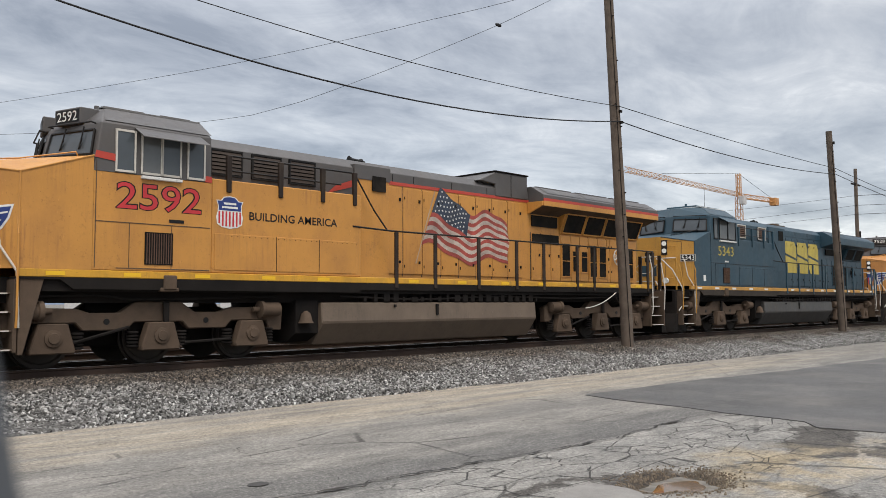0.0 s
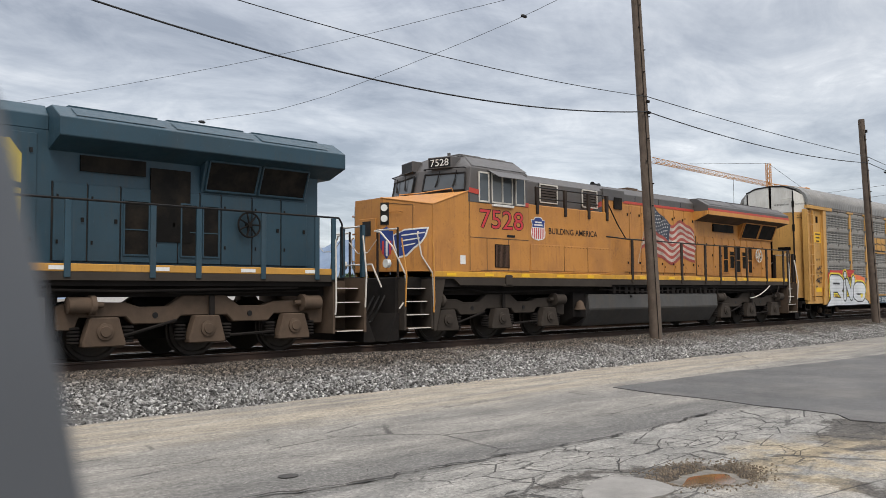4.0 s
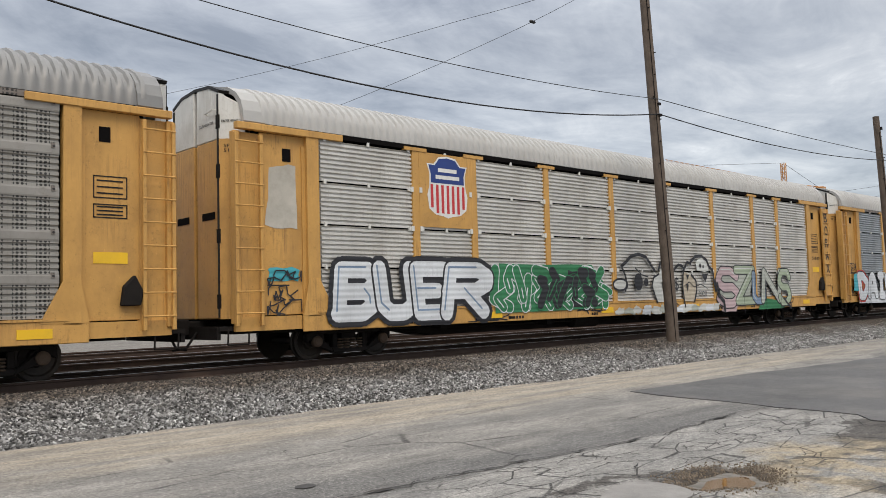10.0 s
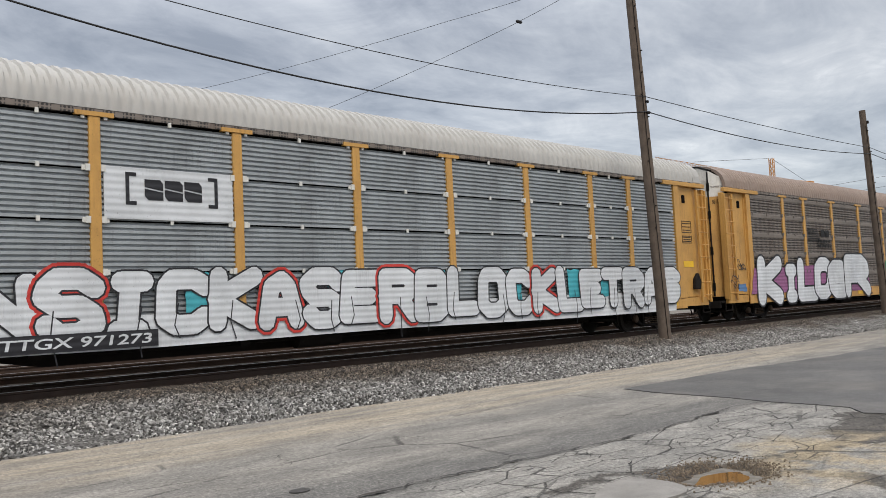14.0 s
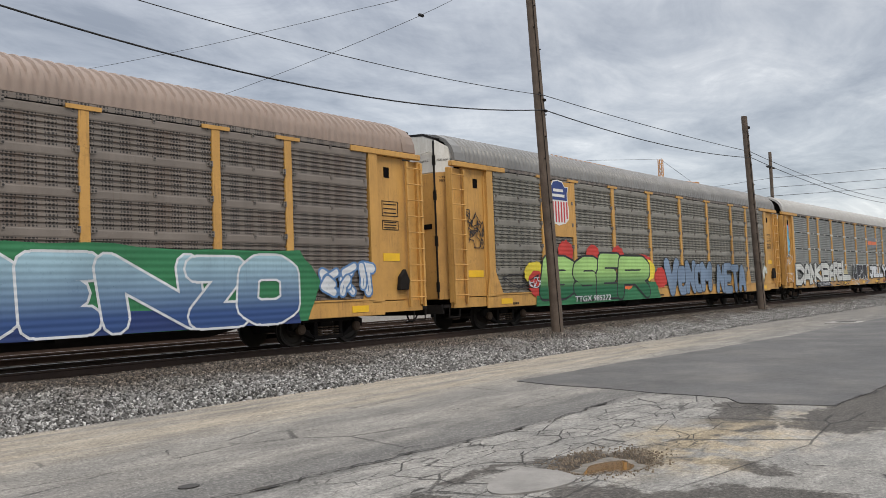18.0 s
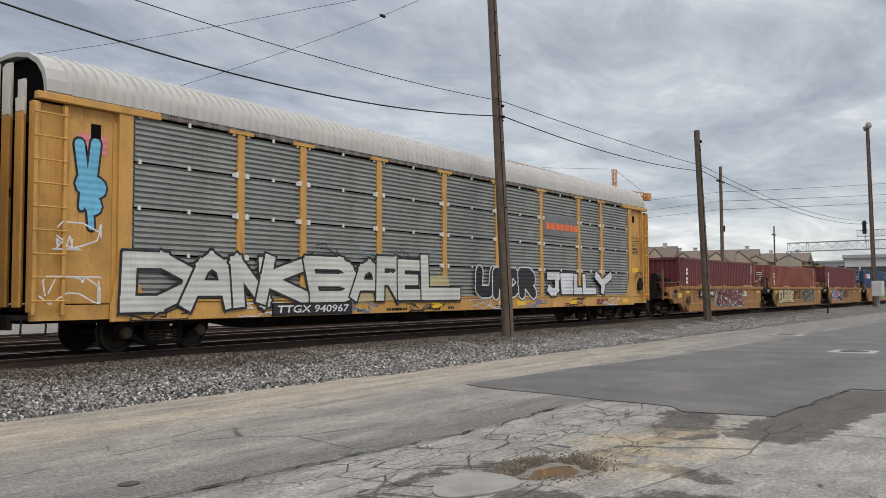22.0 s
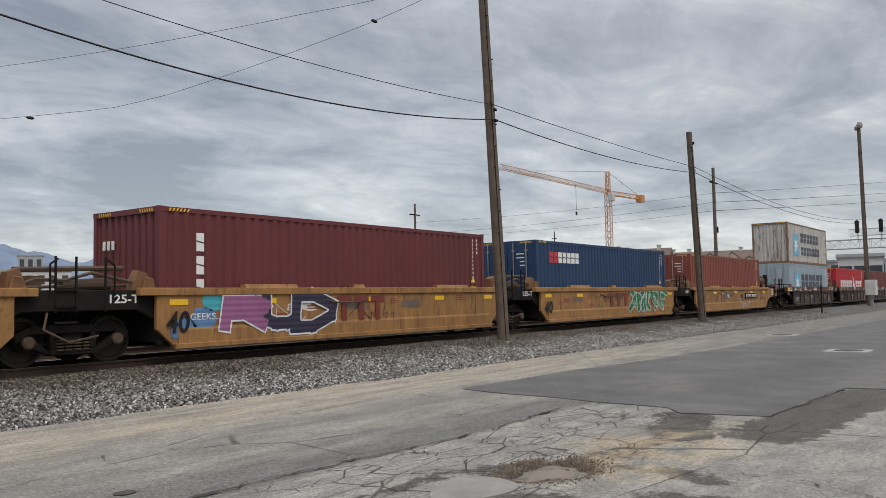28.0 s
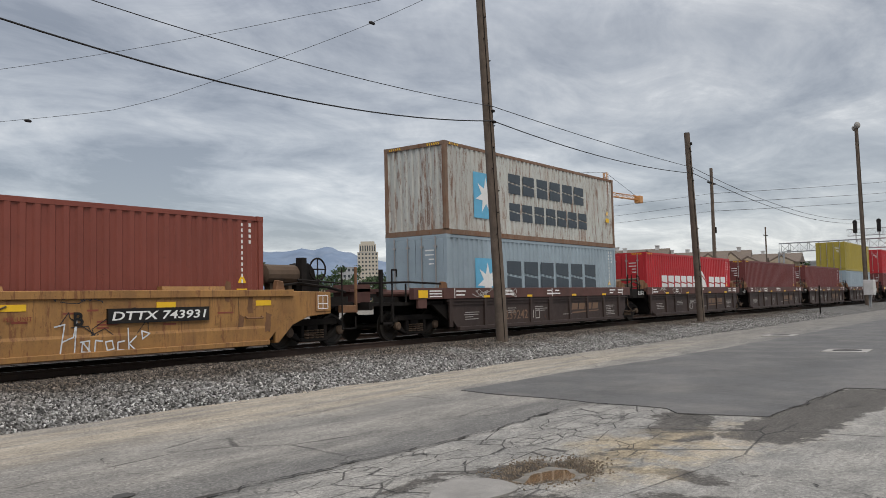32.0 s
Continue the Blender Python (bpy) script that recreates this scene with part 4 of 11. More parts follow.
def loco_truck(root, x, u, mtl):
    tr = thing("truck", pose(x, 0, 0), "", "")
    del_keys = [k for k in tr.keys()]
    for k in del_keys:
        del tr[k]
    tr.parent = root
    axles = (-1.97, 0.0, 1.97)
    for a in axles:
        wheelset(tr, a, 0.53, u + x)
    for s in (-1, 1):
        y0, y1 = (-1.22, -1.02) if s < 0 else (1.02, 1.22)
        poly = [(-2.75, 0.58), (-2.45, 0.58), (-2.38, 0.80), (-1.55, 0.80), (-1.42, 0.66), (-0.62, 0.66), (-0.48, 0.80), (0.48, 0.80), (0.62, 0.66), (1.42, 0.66), (1.55, 0.80), (2.38, 0.80), (2.45, 0.58),
                (2.75, 0.58), (2.78, 1.00), (2.55, 1.08), (1.55, 1.06), (1.30, 0.98), (0.75, 0.98), (0.45, 1.18), (-0.45, 1.18), (-0.75, 0.98), (-1.30, 0.98), (-1.55, 1.06), (-2.55, 1.08), (-2.78, 1.00)]
        part("side_frame", MB().prism(poly, "y", y0, y1), mtl, tr, bevel=0.02)
        for a in axles:
            jb = MB().prism([(a - 0.38, 0.28), (a + 0.38, 0.28), (a + 0.38, 0.36), (a + 0.25, 0.80), (a - 0.25, 0.80), (a - 0.38, 0.36)], "y", s * 1.24 - 0.11, s * 1.24 + 0.11)
            jo = part("journal_box", jb, mtl, tr, bevel=0.02)
            part("bearing_cap", MB().lathe([(-0.02, 0.15), (s * 0.03, 0.15), (s * 0.04, 0.10), (s * 0.06, 0.09)] if s > 0 else [(0.02, 0.15), (-0.03, 0.15), (-0.04, 0.10), (-0.06, 0.09)], (a, s * 1.35, 0.55), "y", 16), mtl, jo, smooth=True)
            for d in (-0.48, 0.48):
                sp = MB()
                for k in range(5):
                    sp.lathe([(0, 0.085), (0.012, 0.11), (0.036, 0.11), (0.05, 0.085)], (a + d, s * 1.16, 0.34 + 0.062 * k), "z", 12)
                part("coil_spring", sp, frame_dark, tr, smooth=True)
        for a in (-2.35, 2.35):
            part("brake_cylinder", MB().lathe([(-0.28, 0.10), (-0.26, 0.15), (0.10, 0.15), (0.12, 0.18), (0.20, 0.18), (0.22, 0.06), (0.36, 0.05)] if a < 0 else [(-0.36, 0.05), (-0.22, 0.06), (-0.20, 0.18), (-0.12, 0.18), (-0.10, 0.15), (0.26, 0.15), (0.28, 0.10)],
                                              (a, s * 1.30, 1.02), "x", 14), mtl, tr, smooth=True)
        pipes = MB()
        pipes.tube([(-2.6, s * 1.3, 1.26), (-1.2, s * 1.3, 1.30), (-0.6, s * 1.3, 1.22), (0.9, s * 1.3, 1.24), (2.6, s * 1.3, 1.28)], 0.022)
        pipes.tube([(-1.6, s * 1.27, 0.46), (-0.6, s * 1.27, 0.72)], 0.03)
        pipes.tube([(0.5, s * 1.27, 0.40), (1.5, s * 1.27, 0.44)], 0.03)
        part("brake_rigging", pipes, frame_dark, tr)
        part("link_arm", MB().box(0.05, 0.16, s * 1.30 - 0.03, s * 1.30 + 0.03, 0.42, 1.18), frame_dark, tr, bevel=0.015)
        holes = MB()
        for a in (-1.0, 0.98):
            holes.cyl((a, s * 1.215, 0.82), (a, s * 1.232, 0.82), 0.055, n=14)
        part("frame_hole", holes, black_paint, tr)
    part("bolster", MB().box(-0.5, 0.5, -1.0, 1.0, 0.65, 1.3).box(-2.6, 2.6, -0.4, 0.4, 0.35, 0.75), frame_dark, tr)
    return tr


def louvre(parent, name, x0, x1, z0, z1, y, mtl_frame, mtl_slat, n, tilt=0.03):
    fr = part(name, MB().box(x0, x1, y, y + 0.03, z0, z1), dark_grille, parent)
    w = 0.035
    rim = MB().box(x0, x1, y - 0.03, y + 0.001, z1 - w, z1).box(x0, x1, y - 0.03, y + 0.001, z0, z0 + w)
    rim.box(x0, x0 + w, y - 0.032, y + 0.001, z0, z1).box(x1 - w, x1, y - 0.032, y + 0.001, z0, z1)
    part("rim", rim, mtl_frame, fr)
    sl = MB()
    for k in range(n):
        z = z0 + w + (k + 0.5) * (z1 - z0 - 2 * w) / n
        h = 0.32 * (z1 - z0) / n
        sl.prism([(y - 0.028, z - h), (y - 0.020, z - h), (y - 0.002, z + h), (y - 0.012, z + h)], "x", x0 + w, x1 - w)
    part("slats", sl, mtl_slat, fr)
    return fr


dark_louvre = material("dark_brown_louvre", (0.045, 0.032, 0.025), 0.7, vary=0.25)


def locomotive(u, number, livery, label, variant=0):
    up = livery == "up"
    body, upper, nose_m = ((up_orange if variant else up_yellow), up_grey, (up_orange if variant else up_yellow)) if up else (csx_blue, csx_blue, csx_yellow)
    under, tank = (frame_brown, tank_brown) if up and not variant else ((under_dark, tank_dark) if up else (frame_brown, tank_dark))
    seam = body
    CE = 3.34 if up else 3.63
    D = 0.0 if up else 0.27
    # radiator from, to; end of the hood, of the sill; rear truck
    RX0, RX1, HE, SE, T2 = (13.93, 20.25, 19.75, 19.75, 17.05) if up and not variant else ((13.0, 19.42, 18.97, 19.22, 16.35) if up else (13.76, 19.78, 19.43, 19.52, 16.6))
    root = vehicle("locomotive", u, label, "locomotive", "diesel locomotives")
    W = 1.53
    # underframe and sill
    part("underframe", MB().box(-0.9, SE + 0.1, -1.15, 1.15, 1.16, 1.60).box(-0.2, SE, -1.45, 1.45, 1.36, 1.60), frame_dark, root)
    part("side_sill", MB().prism([(0.50, 1.56), (0.72, 1.40), (7.1, 1.38), (7.1, 1.44), (SE, 1.46), (SE, 1.60), (-0.2, 1.60), (-0.2, 1.56)], "y", -W, -1.46), under_dark if not up or variant else frame_dark, root)
    part("side_sill", MB().box(0, SE, 1.46, W, 1.40, 1.60), under, root)
    part("sill_stripe", MB().box(-0.2, SE, -W - 0.006, -1.44, 1.60, 1.735), stripe_yellow if up else csx_yellow, root, bevel=0.01)
    part("sill_stripe", MB().box(-0.2, SE, 1.44, W + 0.006, 1.60, 1.735), stripe_yellow if up else csx_yellow, root)
    refl = MB()
    for x in (0.25, 1.6, 3.0, 4.5, 5.9, 8.6, 10.3, 12.0, 13.6, 15.4, 17.2, 18.7):
        refl.box(x, x + 0.32, -W - 0.012, -W - 0.005, 1.63, 1.70)
    part("reflector", refl, reflector if up else white_paint, root)
    part("jacking_pad", MB().box(2.36, 2.62, -W - 0.05, -1.4, 1.40, 1.67).box(2.30, 2.68, -W - 0.02, -1.4, 1.36, 1.44), under, root, bevel=0.02)
    # nose: a flat front, wide slanted cheeks, sides and a roof that falls away to the corners
    def facets(*fs):
        mb = MB()
        for f in fs:
            mb.add([(x + D, y, z) for x, y, z in f], [tuple(range(len(f)))])
        return mb
    zb = 1.735
    fro, cor, cab = (-0.97 if up else -0.72, 0.50), (-0.19, W), (1.02, W)
    zf, zc, zs, zd = 3.53, 3.35, 3.76, 3.80
    skin = part("nose", facets([(fro[0], 0.5, zb), (fro[0], -0.5, zb), (fro[0], -0.5, zf), (fro[0], 0.5, zf)]), nose_m, root)
    for q in (-1, 1):
        part("nose_cheek", facets([(fro[0], q * 0.5, zb), (cor[0], q * W, zb), (cor[0], q * W, zc), (fro[0], q * 0.5, zf)][::q]), nose_m, skin)
        part("nose_side", facets([(cor[0], q * W, zb), (cab[0], q * W, zb), (cab[0], q * W, zs), (cor[0], q * W, zc)][::q]), body, skin)
        part("nose_roof", facets([(fro[0], q * 0.5, zf), (cor[0], q * W, zc), (cab[0], q * W, zs)][::q], [(fro[0], q * 0.5, zf), (cab[0], q * W, zs), (cab[0], q * 0.5, zd)][::q]), body, skin)
        # catches and grab irons on the cheek
        for z, f0, f1 in ((3.18, 0.18, 0.42), (2.72, 0.18, 0.40), (2.02, 0.18, 0.36)):
            a, b = (Vector((fro[0] + D + (cor[0] - fro[0]) * f, q * (0.5 + (W - 0.5) * f), z)) for f in (f0, f1))
            o = Vector((-0.05, q * 0.04, 0))
            part("cheek_grab", MB().tube([a, a + o, b + o, b], 0.012, 5), nose_m, skin)
        a, b = (Vector((fro[0] + D + (cor[0] - fro[0]) * f, q * (0.5 + (W - 0.5) * f), 0)) for f in (0.12, 0.62))
        o = Vector((-0.006, q * 0.005, 0))
        part("cheek_seam", MB().tube([a + o + Vector((0, 0, 1.78)), a + o + Vector((0, 0, 3.40)), b + o + Vector((0, 0, 3.34)), b + o + Vector((0, 0, 1.78))], 0.006, 4), frame_brown, skin)
    part("nose_deck", facets([(fro[0], -0.5, zf), (fro[0], 0.5, zf), (cab[0], 0.5, zd), (cab[0], -0.5, zd)]), body, skin)
    part("nose_edge", MB().tube([(fro[0] + D, -0.5, zf), (cor[0] + D, -W, zc), (cab[0] + D, -W, zs)], 0.018, 6).tube([(cor[0] + D, -W, zc), (cor[0] + D, -W, zb)], 0.018, 6), body, skin)
    part("deck_rail", MB().tube([(fro[0] + D + 0.55, -0.62, zf + 0.02), (fro[0] + D + 0.5, -0.62, zf + 0.10), (fro[0] + D + 1.0, -0.72, zf + 0.16), (cab[0] + D - 0.15, -1.1, zs + 0.10), (cab[0] + D - 0.1, -1.1, zs)], 0.014, 5), nose_m if up else black_paint, skin)
    door = part("nose_door", MB().box(fro[0] + D - 0.03, fro[0] + D + 0.005, -0.34, 0.34, 1.75, 3.05), nose_m, root, bevel=0.01)
    part("door_window", MB().box(fro[0] + D - 0.04, fro[0] + D - 0.02, -0.16, 0.16, 2.62, 2.98), black_paint, door)
    ck = Vector((cor[0] - fro[0], -(W - 0.5), 0)).normalized()
    out = Vector((ck.y, -ck.x, 0))
    hc = Vector((fro[0] + D, -0.5, 3.17)) + ck * 0.10
    lamp_box = MB()
    lamp_box.add([hc + ck * a + out * b + Vector((0, 0, c)) for c in (-0.30, 0.24) for a, b in ((-0.10, -0.02), (0.11, -0.02), (0.11, 0.02), (-0.10, 0.02))], [(0, 1, 2, 3), (7, 6, 5, 4), (0, 4, 5, 1), (1, 5, 6, 2), (2, 6, 7, 3), (3, 7, 4, 0)])
    part("lamp_housing", lamp_box, black_paint, root)
    hl = MB()
    for z in (3.28, 3.02):
        c0 = Vector((hc.x, hc.y, z))
        hl.cyl(c0 + out * 0.015, c0 + out * 0.05, 0.085, n=14)
    part("headlight", hl, lamp_glass, root)
    ditch = MB()
    for s in (-1, 1):
        ditch.cyl((-1.12 + D, s * 0.86, 1.92), (-1.02 + D, s * 0.86, 1.92), 0.105, n=14)
    part("ditch_light", ditch, lamp_glass, root)
    # cab: its front comes to a blunt point in the middle
    part("cab_lower", MB().box(1.02 + D, CE, -W, W, 1.735, 3.5), body, root, bevel=0.015)
    mb = MB()
    for z, xo, xm, w in ((3.5, 1.02, 0.62, W), (4.40, 1.16, 0.84, 1.50), (4.76, 1.40, 1.12, 0.98)):
        mb.v += [(xo + D, -w, z), (xm + D, -0.12, z), (xm + D, 0.12, z), (xo + D, w, z), (CE - 0.01, w, z), (CE - 0.01, -w, z)]
    mb.f = [(j * 6 + i, j * 6 + (i + 1) % 6, j * 6 + 6 + (i + 1) % 6, j * 6 + 6 + i) for j in range(2) for i in range(6)] + [(12, 13, 14, 15, 16, 17)]
    part("cab_upper", mb, upper, root, bevel=0.02)
    part("roof_slope", MB().add([(1.42 + D, -1.01, 4.752), (CE + 0.01, -1.01, 4.752), (CE + 0.01, -1.47, 4.44), (1.22 + D, -1.47, 4.44)], [(0, 1, 2, 3)]), upper, root)
    part("cab_roof", MB().box(1.36 + D, CE + 0.01, -0.99, 0.97, 4.762, 4.785), white_paint if not up else material("light_grey_roof", (0.17, 0.165, 0.16), 0.55, vary=0.15, dirt=0.35), root)
    rf = MB().box(1.5 + D, 2.3 + D, -0.75, 0.5, 4.785, 4.86).box(2.6, CE - 0.1, -0.8, 0.2, 4.785, 4.85).cyl((1.55 + D, -0.3, 4.76), (1.55 + D, -0.3, 4.94), 0.05, n=8).cyl((3.0, 0.4, 4.76), (3.0, 0.4, 4.98), 0.02, n=6)
    part("roof_equipment", rf, upper, root, bevel=0.02)
    # two windshields, turned a little outwards, with a rail and wipers before each
    for s in (-1, 1):
        q = [(0.69 + D, s * 0.20, 3.84), (1.035 + D, s * 1.40, 3.80), (1.10 + D, s * 1.37, 4.25), (0.80 + D, s * 0.20, 4.28)]
        nv = Vector((-0.95, s * 0.30, 0.12)) * 0.02
        wn = part("windshield", MB().add([tuple(Vector(p) + nv) for p in q] + [tuple(Vector(p) - nv) for p in q], [(0, 1, 2, 3), (7, 6, 5, 4)]), glass, root)
        part("window_rim", MB().tube([tuple(Vector(p) + 1.3 * nv) for p in q + q[:1]], 0.024, 5), black_paint, wn)
        for f in (0.38, 0.80):
            hi, lo = Vector(q[3]).lerp(Vector(q[2]), f) + 3 * nv, Vector(q[0]).lerp(Vector(q[1]), f - 0.06) + 3 * nv
            part("wiper", MB().tube([hi + Vector((0, 0, 0.06)), hi.lerp(lo, 0.72)], 0.014, 5).tube([hi.lerp(lo, 0.35), hi.lerp(lo, 0.78) + Vector((0.01, -s * 0.05, 0))], 0.018, 4), black_paint, wn)
        a, b = Vector(q[3]) + Vector((0, 0, 0.12)), Vector(q[2]) + Vector((0, 0, 0.12))
        part("grab_rail", MB().tube([a, a + 5 * nv, b + 5 * nv, b], 0.016, 5), black_paint, root)
    if up:
        for s in (-1, 1):
            a, b = Vector((0.78 + D, s * 0.30, 0)), Vector((0.98 + D, s * 0.98, 0))
            poly = [(a.x, a.y), (b.x, b.y), (b.x + 0.34, b.y), (a.x + 0.34, a.y)]
            nb = part("number_board", MB().prism(poly, "z", 4.42, 4.72), up_grey, root, bevel=0.015)
            face = [(a.x + (b.x - a.x) * f - 0.004, a.y + (b.y - a.y) * f - 0.002) for f in (0.05, 0.95)]
            part("board_plate", MB().add([(*face[0], 4.45), (*face[1], 4.45), (*face[1], 4.69), (*face[0], 4.69)], [(0, 1, 2, 3)]), black_paint, nb)
            if s < 0:
                part("board_number", glyphs(number, (0.0, 0.02, 0.54, 0.20), 0.0, 0.005), white_paint, nb, at=pose(a.x + 0.015, a.y - 0.09, 4.46, 0, 0, -73.6))
    else:
        nb = part("number_board", MB().add([tuple(Vector((fro[0] + D, -0.5, z)) + ck * f + out * 0.012) for z, f in ((2.62, 0.66), (2.62, 1.20), (2.88, 1.20), (2.88, 0.66))], [(0, 1, 2, 3)]), black_paint, root)
        ang = math.degrees(math.atan2(ck.y, ck.x))
        p = Vector((fro[0] + D, -0.5, 2.64)) + ck * 0.71 + out * 0.016
        part("board_number", glyphs(number, (0.0, 0.03, 0.44, 0.20), 0.0, 0.004), white_paint, nb, at=pose(p.x, p.y, p.z, 0, 0, ang))
        rim = [Vector((fro[0] + D, -0.5, z)) + ck * f + out * 0.018 for z, f in ((2.63, 0.67), (2.63, 1.19), (2.87, 1.19), (2.87, 0.67), (2.63, 0.67))]
        part("board_rim", MB().tube(rim, 0.010, 4), white_rail, nb)
    # side windows
    for x0, x1, g in ((1.42, 1.76, glass), (1.90, 2.27, glass_light), (2.30, 2.66, glass), (2.82, 3.16, glass)) if up else ((1.62, 1.92, glass), (2.06, 2.70, glass_light), (2.76, 3.38, glass_light)):
        wn = part("side_window", MB().box(x0, x1, -1.535, -1.50, 3.55, 4.26), g, root, at=pose(0, 0, 0))
        part("window_frame", MB().box(x0 - 0.02, x0 + 0.012, -1.55, -1.51, 3.52, 4.30).box(x1 - 0.012, x1 + 0.02, -1.55, -1.51, 3.52, 4.30).box(x0, x1, -1.55, -1.51, 3.52, 3.56).box(x0, x1, -1.55, -1.51, 4.26, 4.30), (white_rail if up else black_paint), wn)
    part("arm_rest", MB().box(1.88 if up else 2.04, 2.68 if up else 3.38, -1.60, -1.52, 3.43, 3.49), white_paint, root, bevel=0.01)
    part("sun_visor", MB().add([(1.76 + D, -1.49, 4.38), (CE - 0.25, -1.49, 4.38), (CE - 0.25, -1.90, 4.16), (1.76 + D, -1.90, 4.16), (1.76 + D, -1.49, 4.365), (CE - 0.25, -1.49, 4.365), (CE - 0.25, -1.90, 4.145), (1.76 + D, -1.90, 4.145)],
                                      [(0, 1, 2, 3), (7, 6, 5, 4), (0, 3, 7, 4), (1, 5, 6, 2), (2, 6, 7, 3)]), upper if up else csx_blue, root)
    if up:
        part("red_band", plate([[(1.03, 3.74), (1.40, 3.70), (1.40, 3.83), (1.05, 3.86)], [(3.18, 3.50), (3.33, 3.50), (3.33, 3.62), (3.18, 3.62)]], -W, 0.006), up_red, root)
    # cab side details
    GX = 1.98 if up else 2.28
    box = part("cab_grille", MB().box(GX, GX + 0.55, -W - 0.015, -W + 0.02, 1.86, 2.46), dark_grille, root)
    sl = MB()
    for k in range(11):
        x = GX + 0.03 + k * 0.047
        sl.box(x, x + 0.016, -W - 0.026, -W - 0.01, 1.88, 2.44)
    part("slats", sl, brown_louvre, box)
    ln = MB().box(1.06 + D, CE - 0.04, -W - 0.008, -W, 2.60, 2.615).box(1.06 + D, 1.072 + D, -W - 0.008, -W, 1.78, 3.70).box(1.68, 1.69, -W - 0.008, -W, 1.78, 2.60).box(2.5, 2.51, -W - 0.008, -W, 1.78, 2.60).box(1.45, CE - 0.04, -W - 0.008, -W, 1.775, 1.79)
    part("panel_seam", ln, frame_brown if up else black_paint, root)
    part("road_number", glyphs(number, (1.44, 2.86, 3.10, 3.34) if up else (1.92, 2.90, 3.19, 3.27), -W, 0.002, 0.0, 0.006), red_letters if up else csx_pale, root)
    if up:
        part("number_edge", glyphs(number, (1.42, 2.84, 3.12, 3.36), -W, 0.03, 0.0, 0.003), black_paint, root)
    part("side_plate", MB().box(2.45, 2.75, -W - 0.01, -W, 2.66, 2.72), white_paint if not up else black_paint, root)
    if variant or not up:
        part("data_plate", MB().box(0.72, 0.90, -W - 0.01, -W, 1.92, 2.14), white_paint, root)
    # equipment body behind the cab
    part("equipment_body", MB().box(CE + 0.01, 7.15, -1.50, 1.50, 1.735, 3.60), body, root, bevel=0.02)
    part("equipment_hood", MB().prism([(-1.20, 3.6), (-1.20, 4.28), (-0.95, 4.50), (0.95, 4.50), (1.20, 4.28), (1.20, 3.6)], "x", CE + 0.01, 7.15), upper, root, bevel=0.01)
    for x0, x1 in ((3.45, 4.20), (4.42, 5.15), (5.35, 6.05)) if (up and not variant) else ((4.15, 4.95), (6.1, 6.85)):
        louvre(root, "brake_grid", x0, x1, 3.72, 4.26, -1.215, white_rail if not up or variant else black_paint, brown_louvre if not up else dark_louvre, 6)
    pn = part("access_panel", MB().box(CE + 0.08, 7.0, -1.515, -1.50, 1.80, 2.52), body, root, bevel=0.006)
    for x in (4.85, 5.95):
        part("panel_gap", MB().box(x, x + 0.012, -1.52, -1.51, 1.80, 2.52), frame_dark, pn)
    bolts = MB()
    for k in range(24):
        bolts.box(3.78 + k * 0.14, 3.795 + k * 0.14, -1.522, -1.51, 2.47, 2.485)
    part("panel_bolts", bolts, frame_dark, pn)
    rl = MB().tube([(3.72, -1.45, 4.10), (6.9, -1.45, 4.10), (7.15, -1.35, 4.0), (7.6, -1.42, 3.3), (7.95, -1.48, 2.86)], 0.02).tube([(3.72, -1.45, 3.80), (6.6, -1.45, 3.80)], 0.018)
    part("upper_handrail", rl, black_paint, root)
    for x in (3.72, 4.95, 6.05, 6.95):
        part("stanchion", MB().prism([(x - 0.05, 3.35), (x + 0.05, 3.35), (x + 0.06, 4.10), (x - 0.06, 4.10)], "y", -1.54, -1.46), rail_dark if up else csx_blue, root, bevel=0.01)
    if up:
        part("slogan", glyphs("BUILDING AMERICA", (4.20, 2.83, 6.45, 3.00), -1.50, 0.014, 0.0, 0.005), black_paint, root)
        shield(root, 3.75, 2.64, 0.56, 0.62, -1.505)
    else:
        part("side_seam", MB().box(3.68, 7.1, -1.508, -1.5, 2.60, 2.615), black_paint, root)
    # long hood
    hz = 4.08
    part("long_hood", MB().box(7.16, HE, -0.93, 0.93, 1.62, hz), body, root)
    for xs in (8.6, 9.32, 10.7, 12.1):
        part("top_seam", MB().box(xs, xs + 0.016, -0.942, -0.93, hz + 0.06, 4.32), black_paint, root)
    part("hood_top", MB().prism([(-0.935, hz), (-0.935, 4.34), (-0.72, 4.55), (0.72, 4.55), (0.935, 4.34), (0.935, hz)], "x", 7.16, RX0), upper, root, bevel=0.012)
    if up:
        part("red_stripe", MB().box(7.16, RX0, -0.945, -0.90, 4.05, 4.13), up_red, root)
        part("red_lightning", plate([[(7.2, 3.98), (7.75, 3.62), (7.55, 3.62), (7.2, 3.80)], [(6.4, 3.62), (7.1, 3.82), (7.1, 3.98), (6.6, 3.80)]], -1.21, 0.004), up_red, root)
    k = 0
    x = 8.28 if up else 8.9
    while x < RX0 - 0.5:
        w = 0.67
        d = part("engine_door", MB().box(x, x + w - 0.025, -0.962, -0.93, 1.86, 4.00), seam, root, bevel=0.006)
        hd = MB()
        for z in (2.02, 3.72):
            hd.box(x + 0.03, x + 0.05, -0.975, -0.96, z, z + 0.07)
        hd.box(x + w - 0.15, x + w - 0.10, -0.985, -0.96, 3.66, 3.74).box(x + w - 0.15, x + w - 0.10, -0.985, -0.96, 2.12, 2.19)
        part("door_latch", hd, frame_dark if up else black_paint, d)
